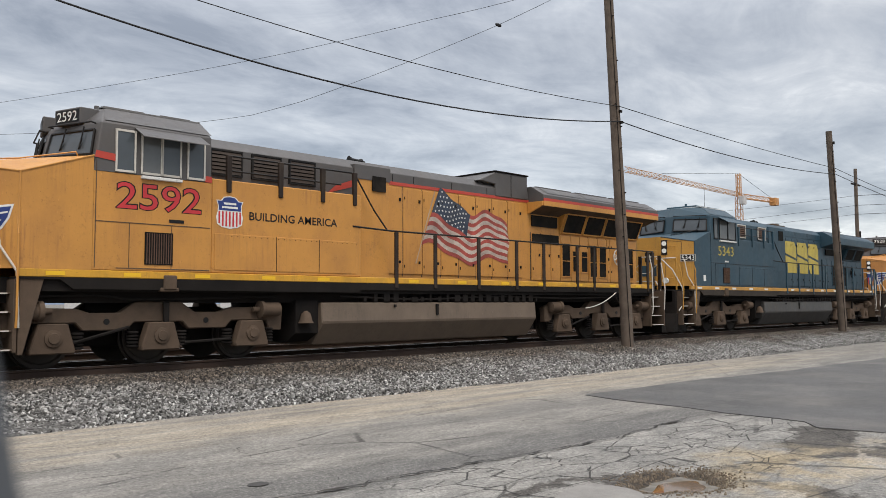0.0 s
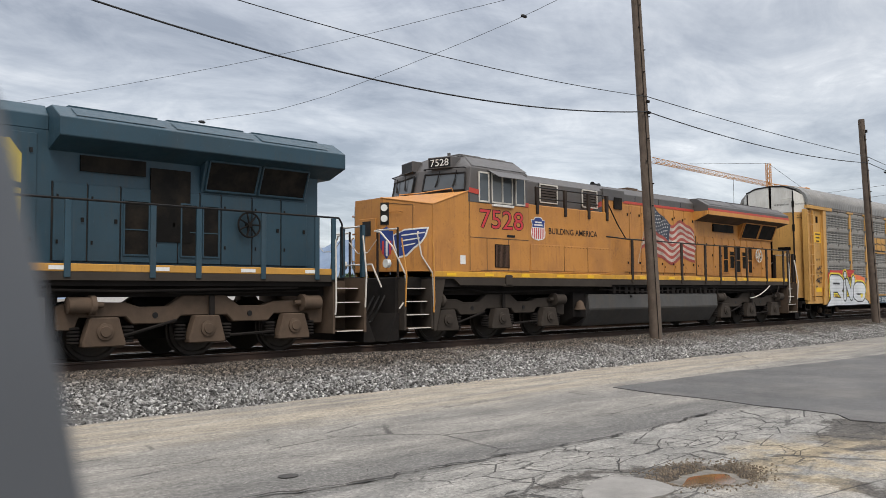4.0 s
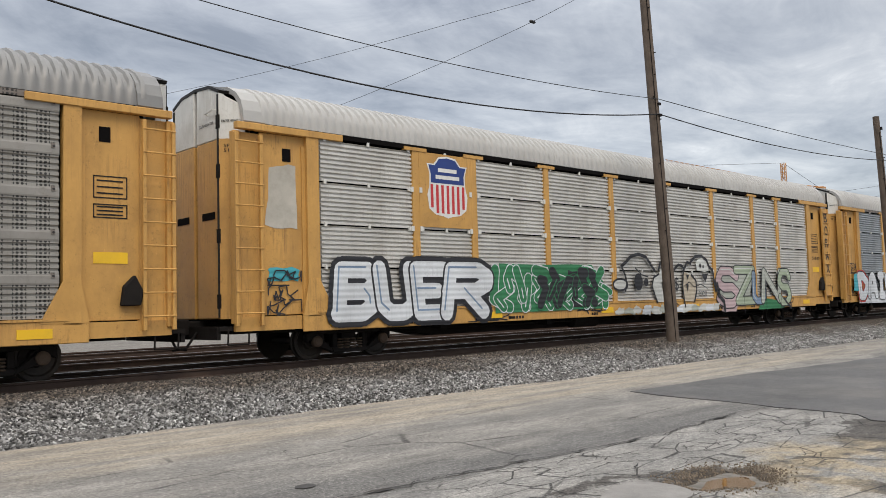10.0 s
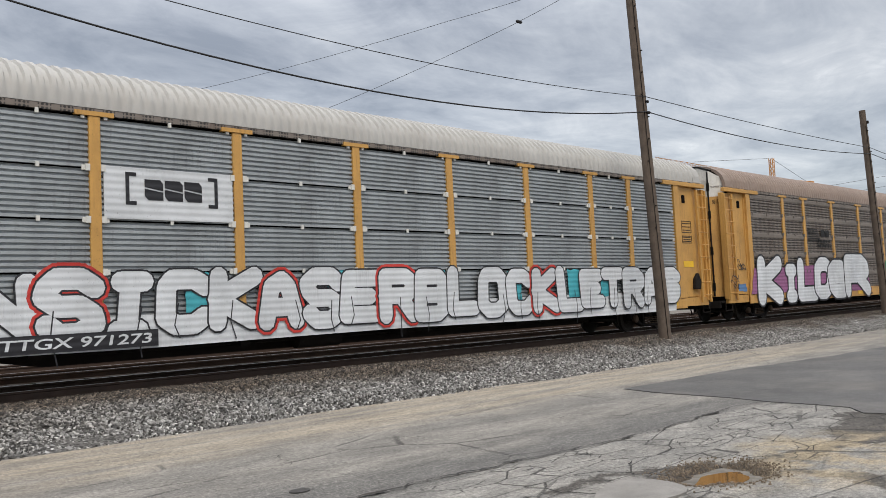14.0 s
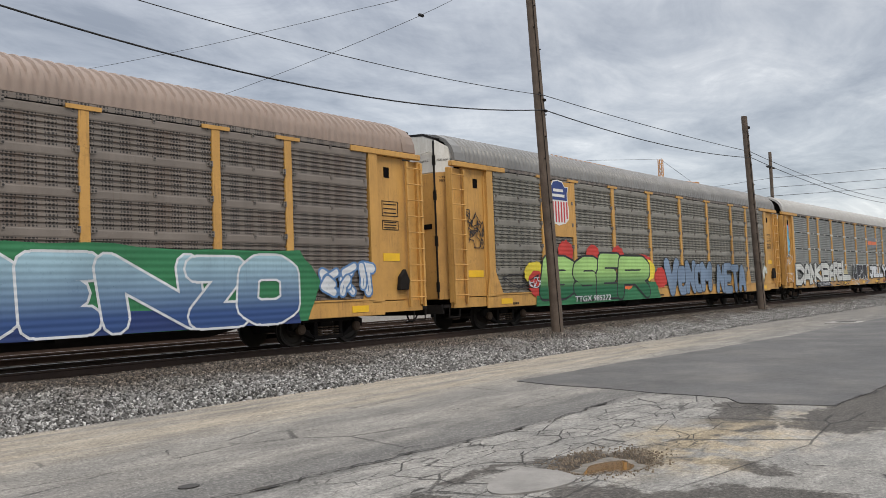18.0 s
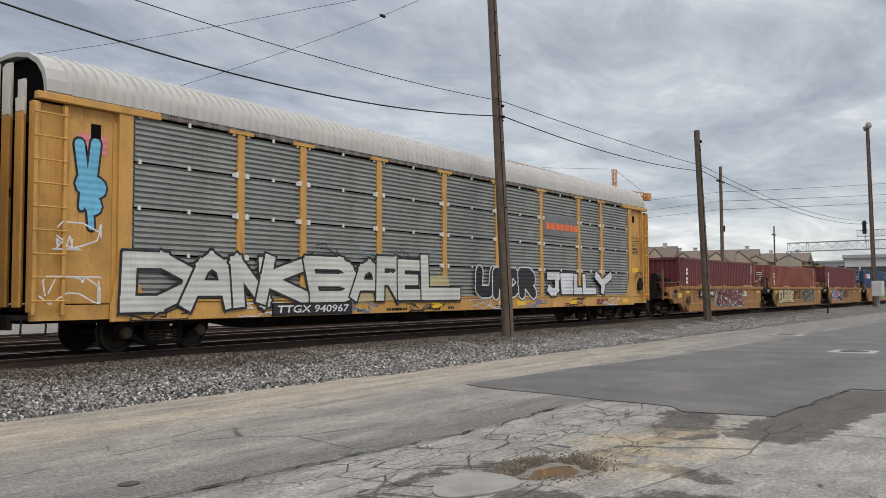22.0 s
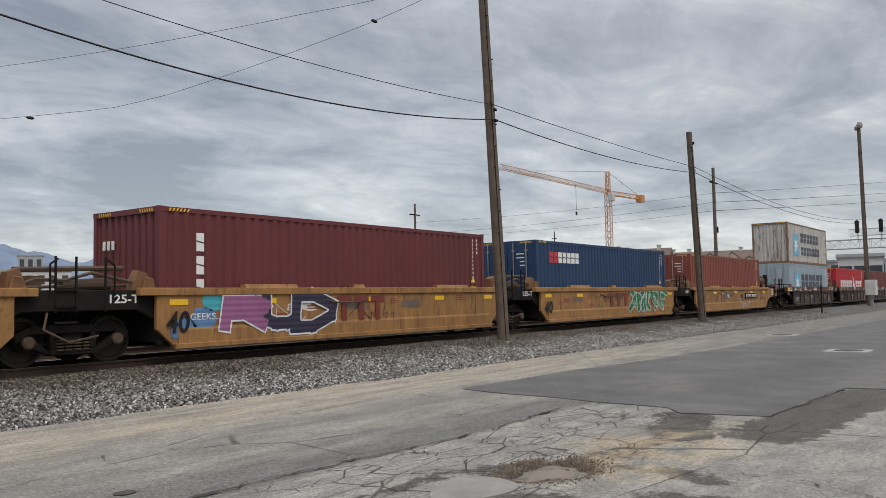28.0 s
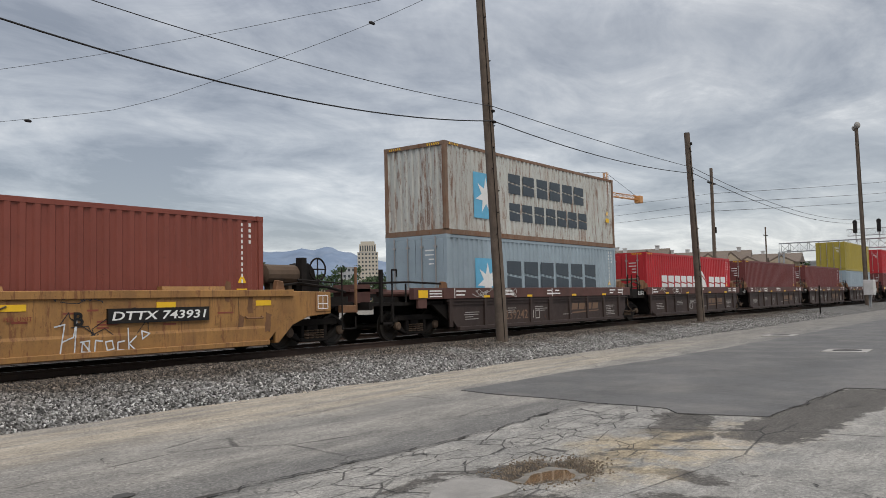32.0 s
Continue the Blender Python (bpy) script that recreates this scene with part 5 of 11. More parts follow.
        part("door_gap", MB().box(x - 0.024, x - 0.001, -0.945, -0.93, 1.80, 4.02), frame_brown if up else black_paint, d)
        x += w
    box = part("hood_box", MB().box(7.18, 8.25 if up else 8.86, -1.22, -0.93, 1.74, 4.35), upper if not up else body, root, bevel=0.01)
    part("box_screen", MB().box(*((7.70, 8.12) if up else (8.18, 8.66)), -1.235, -1.22, 3.80, 4.22), dark_grille, box)
    if up:
        part("box_roof", MB().box(7.16, 8.27, -1.24, -0.90, 4.04, 4.37), up_grey, box)
        part("box_screen", MB().box(7.70, 8.12, -1.255, -1.24, 3.78, 4.14), dark_grille, box)
    # stack bulge, horn, roof vents
    if up and not variant:
        hs = part("roof_housing", MB().prism([(11.75, 4.5), (12.45, 4.80), (13.85, 4.80), (13.85, 4.12), (12.45, 4.12), (12.45, 4.45)], "y", -0.97, 0.97), up_grey, root, bevel=0.02)
        part("housing_lid", MB().box(12.4, 13.88, -1.0, 1.0, 4.80, 4.84), frame_dark, hs, bevel=0.01)
        part("housing_seam", MB().box(13.1, 13.12, -0.978, -0.96, 4.14, 4.78), black_paint, hs)
    else:
        part("roof_vent", MB().box(9.6, 10.7, -0.5, 0.5, 4.55, 4.64).box(9.8, 10.4, -0.35, 0.35, 4.64, 4.72), frame_brown, root, bevel=0.02)
    hn = MB()
    hx = 8.0 if up and not variant else 8.2
    for i, dx in enumerate((0, 0.12, 0.24, 0.36)):
        hn.lathe([(-0.25, 0.03), (0.05, 0.045), (0.18, 0.09)] if i % 2 else [(-0.18, 0.09), (-0.05, 0.045), (0.25, 0.03)], (hx + dx, -0.2 + 0.1 * i, 4.68), "x", 10)
    hn.box(hx - 0.1, hx + 0.5, -0.25, 0.2, 4.54, 4.60)
    part("horn", hn, black_paint, root)
    # radiator section with its flared roof
    rprof = [(-0.93, 3.74), (-1.50, 3.93), (-1.50, 4.25), (-1.05, 4.52), (1.05, 4.52), (1.50, 4.25), (1.50, 3.93), (0.93, 3.74)]
    part("radiator_hood", MB().prism(rprof, "x", RX0, RX1), upper, root, bevel=0.012)
    SC = ((15.47, 16.47), (16.55, 17.55), (17.63, 18.63), (18.71, 19.70)) if up and not variant else (((16.32, 17.60), (17.68, 18.94)) if up else ((16.70, 17.82), (17.90, 19.02)))
    # the soffit under the flare slopes in to the hood
    part("soffit", MB().prism([(-0.94, 3.74), (-1.49, 3.925), (-1.49, 3.94), (-0.94, 3.90)], "x", RX0 + 0.02, RX1 - 0.05), frame_brown if up else csx_blue, root)
    part("radiator_bay", MB().prism([(-0.95, 3.22), (-1.20, 3.86), (-1.20, 3.90), (0.95, 3.90), (0.95, 3.22)], "x", SC[0][0] - 0.08, SC[-1][1] + 0.06), body, root, bevel=0.012)
    if up:
        part("radiator_band", MB().box(RX0, RX1 + 0.01, -1.512, -1.49, 3.93, 4.07).box(RX1 - 0.01, RX1 + 0.02, -1.5, 1.5, 3.94, 4.07), up_yellow, root)
        part("red_stripe", MB().box(RX0, RX1 + 0.015, -1.514, -1.49, 4.07, 4.15), up_red, root)
        part("radiator_front", MB().prism([(-0.95, 3.72), (-1.49, 3.94), (-1.49, 4.06), (-0.95, 4.06)], "x", RX0 - 0.06, RX0), up_yellow, root)
    tops = MB()
    for a, b in [(RX0 + 0.3 + k * (RX1 - RX0 - 0.5) / 3, RX0 + 0.1 + (k + 1) * (RX1 - RX0 - 0.5) / 3) for k in range(3)]:
        tops.add([(a, -1.42, 4.315), (b, -1.42, 4.315), (b, -1.10, 4.505), (a, -1.10, 4.505)], [(0, 1, 2, 3)])
        tops.box(a, b, -1.0, 1.0, 4.53, 4.56)
    part("roof_panel", tops, upper, root)
    for a, b in SC:
        q = [(a, -0.975, 3.27), (b, -0.975, 3.27), (b, -1.195, 3.83), (a, -1.195, 3.83)]
        sc = part("radiator_screen", MB().add([(p[0], p[1] - 0.012, p[2] - 0.008) for p in q], [(0, 1, 2, 3)]), dark_grille, root)
        for c0, c1 in ((0, 1), (1, 2), (2, 3), (3, 0)):
            p0, p1 = Vector(q[c0]), Vector(q[c1])
            part("screen_rib", MB().cyl(p0 + Vector((0, -0.02, -0.012)), p1 + Vector((0, -0.02, -0.012)), 0.022, n=6), body, sc)
    if up and not variant:
        x, leaves = 14.02, ((0.47, 0), (0.47, 0), (0.47, 0), (0.55, 1), (0.46, 2), (0.46, 2), (0.52, 1), (0.52, 1), (0.18, 0), (0.70, 0), (0.18, 0), (0.55, 1))
    elif up:
        x, leaves = 13.1, ((0.60, 0), (0.60, 0), (0.64, 0), (0.48, 1), (0.48, 2), (0.48, 1), (0.48, 2), (0.46, 1), (0.76, 0), (0.60, 0))
    else:
        x, leaves = 13.85, ((0.60, 0), (0.60, 0), (0.60, 1), (0.52, 0), (0.46, 1), (0.46, 1), (0.70, 0), (0.70, 0), (0.66, 0))
    for i, (w, kind) in enumerate(leaves):
        d = part("engine_door", MB().box(x, x + w - 0.03, -0.965, -0.93, 1.80, 3.18), seam, root, bevel=0.006)
        if kind:
            sx0, sx1, sz = x + 0.06, x + w - 0.09, 1.95 if kind == 1 else 2.10
            part("door_screen", MB().box(sx0, sx1, -0.975, -0.96, sz, 2.94 if kind == 1 else 2.72), dark_grille, d)
            part("screen_frame", MB().box(sx0 - 0.03, sx0, -0.988, -0.96, sz - 0.03, 2.97 if kind == 1 else 2.75).box(sx1, sx1 + 0.03, -0.988, -0.96, sz - 0.03, 2.97 if kind == 1 else 2.75).box(sx0, sx1, -0.988, -0.96, sz - 0.03, sz).box(sx0, sx1, -0.988, -0.96, 2.94 if kind == 1 else 2.72, 2.97 if kind == 1 else 2.75)
                 .box(sx0, sx1, -0.984, -0.96, sz + 0.45, sz + 0.47), seam, d)
            part("door_latch", MB().box(x + w - 0.07, x + w - 0.05, -0.985, -0.96, 2.4, 2.5).box(x + w - 0.07, x + w - 0.05, -0.985, -0.96, 2.84, 2.9), frame_dark, d)
        else:
            part("door_latch", MB().box(x + 0.05, x + 0.08, -0.98, -0.96, 2.1, 2.17).box(x + 0.05, x + 0.08, -0.98, -0.96, 2.9, 2.97).box(x + w - 0.13, x + w - 0.08, -0.985, -0.96, 2.5, 2.58), frame_dark, d)
        part("door_gap", MB().box(x - 0.029, x - 0.001, -0.945, -0.93, 1.80, 3.20), frame_brown if up else black_paint, d)
        x += w
    for a, b, z0, z1 in ((14.05, 15.25, 3.38, 3.70), (14.05, 15.32, 2.88, 3.16)) if up and not variant else ((14.3, 15.8, 3.42, 3.70),) if up else ((14.3, 15.5, 3.42, 3.70), (15.6, 16.4, 2.2, 3.6)):
        part("side_screen", MB().box(a, b, -0.985, -0.93, z0, z1), dark_grille, root)
    wh = MB()
    BW = 18.44 if up and not variant else 17.66
    wh.tube([(BW + 0.255 * math.cos(2 * math.pi * k / 20), -1.06, 2.62 + 0.255 * math.sin(2 * math.pi * k / 20)) for k in range(21)], 0.02, 6)
    for k in range(7):
        a = 2 * math.pi * k / 7
        wh.cyl((BW, -1.06, 2.62), (BW + 0.25 * math.cos(a), -1.06, 2.62 + 0.25 * math.sin(a)), 0.018, n=6)
    wh.cyl((BW, -1.1, 2.62), (BW, -0.95, 2.62), 0.05, n=10)
    part("brake_wheel", wh, white_rail if up else frame_dark, root)
    # walkway and its rail
    part("walkway", MB().box(7.15, SE, -1.52, -0.9, 1.60, 1.63).box(7.15, SE, 0.9, 1.52, 1.60, 1.63), frame_dark, root)
    for x in (8.2, 9.5, 11.1, 12.65, *((13.86, 15.48, 16.36, 18.01, 19.47, 19.80) if up and not variant else (13.7, 14.83, 15.68, 17.28, 18.73, 19.13) if up else (13.9, 15.4, 16.3, 17.7, 19.0, 19.43))):
        part("rail_post", MB().prism([(x - 0.055, 1.50), (x + 0.055, 1.50), (x + 0.055, 2.82), (x - 0.055, 2.82)], "y", -1.56, -1.51), rail_dark if up else csx_blue, root, bevel=0.008)
        part("rail_post", MB().box(x - 0.04, x + 0.04, 1.50, 1.55, 1.5, 2.82), up_grey if up else csx_blue, root)
    part("handrail", MB().tube([(6.9, -1.5, 2.88), (8.0, -1.535, 2.84), (SE + 0.05, -1.535, 2.84), (SE + 0.16, -1.50, 2.72), (SE + 0.18, -1.50, 1.6)], 0.021).tube([(7.2, 1.53, 2.84), (SE, 1.53, 2.84)], 0.021), black_paint, root)
    # rear end: steps, rails, hoses
    def end_steps(x0, s, mtl, rail_m):
        st = part("step_well", MB().box(x0, x0 + s * 0.06, -1.5, -0.75, 0.35, 1.55).box(x0 + s * 0.85, x0 + s * 0.91, -1.5, -0.75, 0.35, 1.55).box(min(x0, x0 + s * 0.9), max(x0, x0 + s * 0.9), -0.80, -0.75, 0.35, 1.5), mtl, root)
        part("far_step_well", MB().box(min(x0, x0 + s * 0.9), max(x0, x0 + s * 0.9), 0.75, 1.5, 0.35, 1.5), mtl, root)
        for k in range(4):
            z = 0.38 + 0.31 * k
            part("step", MB().box(min(x0 + s * 0.05, x0 + s * 0.85), max(x0 + s * 0.05, x0 + s * 0.85), -1.5 + 0.06 * k, -0.85, z, z + 0.025), frame_brown, st)
            part("step_edge", MB().box(min(x0 + s * 0.1, x0 + s * 0.8), max(x0 + s * 0.1, x0 + s * 0.8), -1.51 + 0.06 * k, -1.50 + 0.06 * k, z, z + 0.022), white_rail, st)
        part("grab_iron", MB().tube([(x0 + s * 0.03, -1.55, 0.75), (x0 + s * 0.03, -1.58, 1.0), (x0 + s * 0.03, -1.56, 2.3), (x0 + s * 0.03, -1.45, 2.75)], 0.02)
             .tube([(x0 + s * 0.88, -1.5, 0.9), (x0 + s * 0.88, -1.55, 1.6), (x0 + s * 0.9, -1.4, 2.5)], 0.02), rail_m, root)
        part("end_plate", MB().box(x0 + s * 0.92, x0 + s * 1.0, -1.3, 1.3, 0.65, 1.58), frame_dark, root, bevel=0.02)
        part("plow", MB().prism([(x0 + s * 0.95, 0.12), (x0 + s * 1.3, 0.10), (x0 + s * 1.02, 0.75), (x0 + s * 0.95, 0.75)], "y", -1.35, 1.35), frame_dark, root)
        part("coupler", MB().box(min(x0 + s * 0.9, x0 + s * 1.25), max(x0 + s * 0.9, x0 + s * 1.25), -0.12, 0.12, 0.72, 1.0).box(min(x0 + s * 1.15, x0 + s * 1.42), max(x0 + s * 1.15, x0 + s * 1.42), -0.2, 0.2, 0.7, 1.03), frame_dark, root, bevel=0.03)
        hoses = MB()
        for y in (-0.9, -0.7, -0.5, 0.5, 0.8):
            hoses.tube([(x0 + s * 1.0, y, 1.15), (x0 + s * 1.2, y, 0.85), (x0 + s * 1.35, y * 0.9, 0.55), (x0 + s * 1.55, y * 0.8, 0.48)], 0.022)
        part("air_hose", hoses, black_paint, root)
        rails = MB()
        for y in (-1.3, -0.55, 0.55, 1.3):
            e = 0.05 if s > 0 else 0.022
            rails.box(x0 + s * 0.92, x0 + s * (0.92 + 1.6 * e), y - e, y + e, 1.58, 2.75)
        part("end_post", rails, rail_dark if up else (csx_blue if s > 0 else csx_yellow), root)
        if s < 0:
            part("step_side", MB().prism([(x0 + 0.02, 0.30), (x0 + 0.10, 0.30), (x0 + 0.42, 1.60), (x0 + 0.02, 1.60)], "y", -1.51, -1.40), mtl, root, bevel=0.01)
            for y in (-1.40, 1.40):
                part("step_rail", MB().tube([(x0 - 0.98, y, 0.85), (x0 - 0.86, y * 1.06, 1.05), (x0 - 0.86, y * 1.06, 1.65), (x0 - 1.0, y * 0.85, 2.3), (x0 - 1.08, y * 0.6, 2.66), (x0 - 1.06, y * 0.42, 2.70)], 0.022).tube([(x0 + 0.02, y * 1.08, 0.75), (x0 - 0.02, y * 1.08, 1.68), (x0 - 0.25, y * 0.98, 2.1), (x0 - 0.32, y * 0.93, 2.62), (x0 - 0.26, y * 0.90, 2.68)], 0.02), white_rail, root)
            part("pilot_rail", MB().tube([(x0 - 1.1, -0.9, 1.35), (x0 - 1.15, -0.6, 1.9), (x0 - 1.15, 0.6, 1.9), (x0 - 1.1, 0.9, 1.35)], 0.02), white_rail, root)
        part("end_rail", MB().tube([(x0 + s * 0.96, -1.3, 2.72), (x0 + s * 0.96, -0.55, 2.72)], 0.02).tube([(x0 + s * 0.96, 0.55, 2.72), (x0 + s * 0.96, 1.3, 2.72)], 0.02).tube([(x0 + s * 0.96, -0.55, 2.5), (x0 + s * 0.96, -0.2, 2.2), (x0 + s * 0.96, 0.2, 2.2), (x0 + s * 0.96, 0.55, 2.5)], 0.01), white_rail, root)
    end_steps(SE - 0.08, 1, frame_brown, white_rail)
    end_steps(-0.17 + D, -1, under, csx_yellow if not up else up_yellow)
    # fuel tank
    tk = MB().prism([(-1.42, 1.16), (-1.46, 0.72), (-1.10, 0.22), (1.10, 0.22), (1.46, 0.72), (1.42, 1.16)], "x", 6.1, 13.6)
    ft = part("fuel_tank", tk, tank, root, bevel=0.03)
    part("tank_gauge", MB().box(9.6, 9.68, -1.475, -1.44, 0.85, 1.12).box(8.2, 8.26, -1.475, -1.44, 1.05, 1.11), frame_dark, ft)
    part("tank_end", MB().prism([(-1.30, 1.2), (-1.30, 0.5), (-0.9, 0.3), (0.9, 0.3), (1.3, 0.5), (1.3, 1.2)], "x", 5.5, 6.1).box(13.6, 13.9, -1.1, 1.1, 0.4, 1.2), frame_dark, root)
    part("bell", MB().lathe([(0, 0.17), (0.05, 0.14), (0.2, 0.10), (0.26, 0.03)], (5.7, -1.4, 0.72), "z", 14), frame_brown, root, smooth=True)
    if up:
        def sag(xa, za, xb, zb, d, y):
            return [(xa + (xb - xa) * k / 14, y, za + (zb - za) * k / 14 - 4 * d * (k / 14) * (1 - k / 14)) for k in range(15)]
        part("safety_chain", MB().tube(sag(15.9, 0.98, 17.55, 1.45, 0.10, -1.52), 0.017, 5), white_rail, root)
        part("hanging_cable", MB().tube(sag(17.5, 1.44, 18.35, 1.42, 0.36, -1.50), 0.014, 5), rail_dark, root)
    stuffs = MB()
    for k in range(22):
        x = 7.3 + k * 0.30
        stuffs.box(x, x + random.uniform(0.06, 0.2), -1.44, -1.25, 1.18, random.uniform(1.28, 1.42))
    stuffs.tube([(6.6, -1.4, 1.30), (9.0, -1.42, 1.22), (12.0, -1.4, 1.32), (15.0, -1.42, 1.26), (18.6, -1.4, 1.33)], 0.025)
    part("underframe_piping", stuffs, frame_dark, root)
    loco_truck(root, 2.44, u, under)
    loco_truck(root, T2, u, under)
    # markings of each livery
    if up:
        flag(root, 9.45, 13.0, 2.15, 3.98, -0.967, (flag_red, flag_white, flag_blue, flag_pole_paint))
        def on_cheek(pts, k):
            return MB().add([tuple(Vector((fro[0] + D, -0.5, z)) + ck * f + out * k) for f, z in pts], [tuple(range(len(pts)))])
        wing = part("nose_wing", on_cheek([(0.30, 2.62), (0.34, 2.36), (0.44, 2.05), (0.66, 2.10), (0.84, 2.28), (1.00, 2.40), (1.12, 2.56), (1.20, 2.80), (0.60, 2.76)], 0.006), white_paint, root, "blue wing emblem edged in white")
        part("wing_field", on_cheek([(0.33, 2.60), (0.37, 2.36), (0.46, 2.10), (0.64, 2.14), (0.82, 2.32), (0.97, 2.43), (1.08, 2.57), (1.15, 2.76), (0.60, 2.72)], 0.010), navy, wing)
        for k in range(3):
            part("wing_bar", on_cheek([(0.52, 2.62 - 0.13 * k), (1.10 - 0.12 * k, 2.68 - 0.13 * k), (1.09 - 0.12 * k, 2.65 - 0.13 * k), (0.52, 2.585 - 0.13 * k)], 0.014), white_paint, wing)
        part("nose_shield", on_cheek([(-0.02, 2.72), (0.15, 2.82), (0.32, 2.72), (0.30, 2.3), (0.15, 2.02), (0.0, 2.3)], 0.014), navy, wing)
        for k in range(3):
            part("shield_bar", on_cheek([(0.04 + 0.09 * k, 2.12 + 0.04 * (k != 1)), (0.09 + 0.09 * k, 2.10 + 0.04 * (k != 1)), (0.09 + 0.09 * k, 2.48), (0.04 + 0.09 * k, 2.48)], 0.018), red_letters if k % 2 == 0 else white_paint, wing)
    else:
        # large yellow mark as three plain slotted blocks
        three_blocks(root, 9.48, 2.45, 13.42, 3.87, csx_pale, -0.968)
        part("nose_mark", MB().box(fro[0] + D - 0.042, fro[0] + D - 0.032, -0.32, -0.1, 2.1, 2.5).box(fro[0] + D - 0.042, fro[0] + D - 0.032, 0.02, 0.3, 2.1, 2.5), csx_blue, root)
    return root


locomotive(5.0, "2592", "up", "yellow diesel locomotive with grey roof, red stripe and painted flag")
locomotive(27.62, "5343", "csx", "dark blue diesel locomotive with yellow nose and large yellow mark")
locomotive(50.17, "7528", "up", "dusty yellow diesel locomotive with painted flag, coupled before car carriers", 1)

# ---- car carriers ----
def panel_material(name, base, dots, dirt=0.3, dirt_color=(0.16, 0.14, 0.12), metal=0.25, pitch=0.072, rust=0.0, grouped=True):
    """Galvanised corrugated screen; dots: share of the rows of punched holes."""
    mt = material(name, base, 0.55, metal=metal, vary=0.16, scale=0.8, dirt=dirt, dirt_color=dirt_color, streak=True, grain=0.1, rust=rust, bump=0.05)
    if dots:
        nt = mt.node_tree
        n, l = nt.nodes, nt.links
        b = n["Principled BSDF"]
        src = b.inputs["Base Color"].links[0].from_socket
        co = n.new("ShaderNodeTexCoord")
        mp = n.new("ShaderNodeMapping")
        mp.inputs["Scale"].default_value = (1 / pitch, 0, 1 / (pitch * 0.9))
        l.new(co.outputs["Object"], mp.inputs[0])
        fr = n.new("ShaderNodeVectorMath")
        fr.operation = "FRACTION"
        l.new(mp.outputs[0], fr.inputs[0])
        ds = n.new("ShaderNodeVectorMath")
        ds.operation = "DISTANCE"
        l.new(fr.outputs[0], ds.inputs[0])
        ds.inputs[1].default_value = (0.5, 0, 0.5)
        lt = n.new("ShaderNodeMath")
        lt.operation = "LESS_THAN"
        l.new(ds.outputs["Value"], lt.inputs[0])
        lt.inputs[1].default_value = 0.33
        # the holes stand in upright groups
        sx = n.new("ShaderNodeSeparateXYZ")
        l.new(co.outputs["Object"], sx.inputs[0])
        gr = n.new("ShaderNodeMath")
        gr.operation = "PINGPONG"
        l.new(sx.outputs[0], gr.inputs[0])
        gr.inputs[1].default_value = pitch * 2.5
        gl = n.new("ShaderNodeMath")
        gl.operation = "LESS_THAN"
        l.new(gr.outputs[0], gl.inputs[0])
        gl.inputs[1].default_value = pitch * 1.5
        both = n.new("ShaderNodeMath")
        both.operation = "MULTIPLY"
        l.new(lt.outputs[0], both.inputs[0])
        l.new(gl.outputs[0], both.inputs[1])
        mu = n.new("ShaderNodeMath")
        mu.operation = "MULTIPLY"
        l.new(both.outputs[0] if grouped else lt.outputs[0], mu.inputs[0])
        mu.inputs[1].default_value = dots
        k = n.new("ShaderNodeMix")
        k.data_type = "RGBA"
        l.new(mu.outputs[0], k.inputs["Factor"])
        l.new(src, k.inputs["A"])
        k.inputs["B"].default_value = (0.02, 0.02, 0.02, 1)
        l.new(k.outputs["Result"], b.inputs["Base Color"])
    return mt


screen_grey = panel_material("grey_punched_screen", (0.30, 0.287, 0.26), 0.92)
screen_light = panel_material("light_ribbed_screen", (0.60, 0.585, 0.55), 0, dirt=0.32, dirt_color=(0.30, 0.26, 0.21), rust=0.04)
screen_blue = panel_material("bluish_corrugated_screen", (0.36, 0.385, 0.40), 0, dirt=0.4, dirt_color=(0.13, 0.13, 0.13))
screen_dark = panel_material("brown_grey_punched_screen", (0.205, 0.178, 0.155), 0.92, dirt=0.45, dirt_color=(0.115, 0.072, 0.05), rust=0.12)
screen_olive = panel_material("olive_grey_punched_screen", (0.25, 0.237, 0.20), 0.92)
screen_ribbed = panel_material("grey_ribbed_screen", (0.31, 0.32, 0.305), 0, dirt=0.35)
BANDS = {}
for scr, c in ((screen_grey, (0.285, 0.27, 0.245)), (screen_dark, (0.20, 0.172, 0.148)), (screen_olive, (0.25, 0.237, 0.205))):
    BANDS[scr.name] = material(scr.name + "_band", c, 0.55, metal=0.2, vary=0.14, dirt=0.3, dirt_color=(0.14, 0.11, 0.09), streak=True, grain=0.08, bump=0.05)
roof_grey = material("galvanised_roof", (0.225, 0.22, 0.21), 0.5, metal=0.3, vary=0.12, dirt=0.3, dirt_color=(0.2, 0.18, 0.16), bump=0.05)
roof_white = material("chalky_white_roof", (0.39, 0.38, 0.36), 0.6, vary=0.08, dirt=0.3, dirt_color=(0.33, 0.3, 0.26), bump=0.05)
roof_rust = material("brownish_roof", (0.25, 0.19, 0.155), 0.6, vary=0.12, dirt=0.4, dirt_color=(0.24, 0.17, 0.13), rust=0.1, bump=0.05)
# near-black colour that stands in for the shade inside the cars
deep_shadow = material("interior_shade", (0.007, 0.006, 0.006), 0.95, spec=0.05, vary=0.1, dirt=0)

POSTS = (4.68, 6.58, 9.36, 12.30, 15.15, 18.0, 20.83, 22.75)
LONG = 27.3
_panels = {}


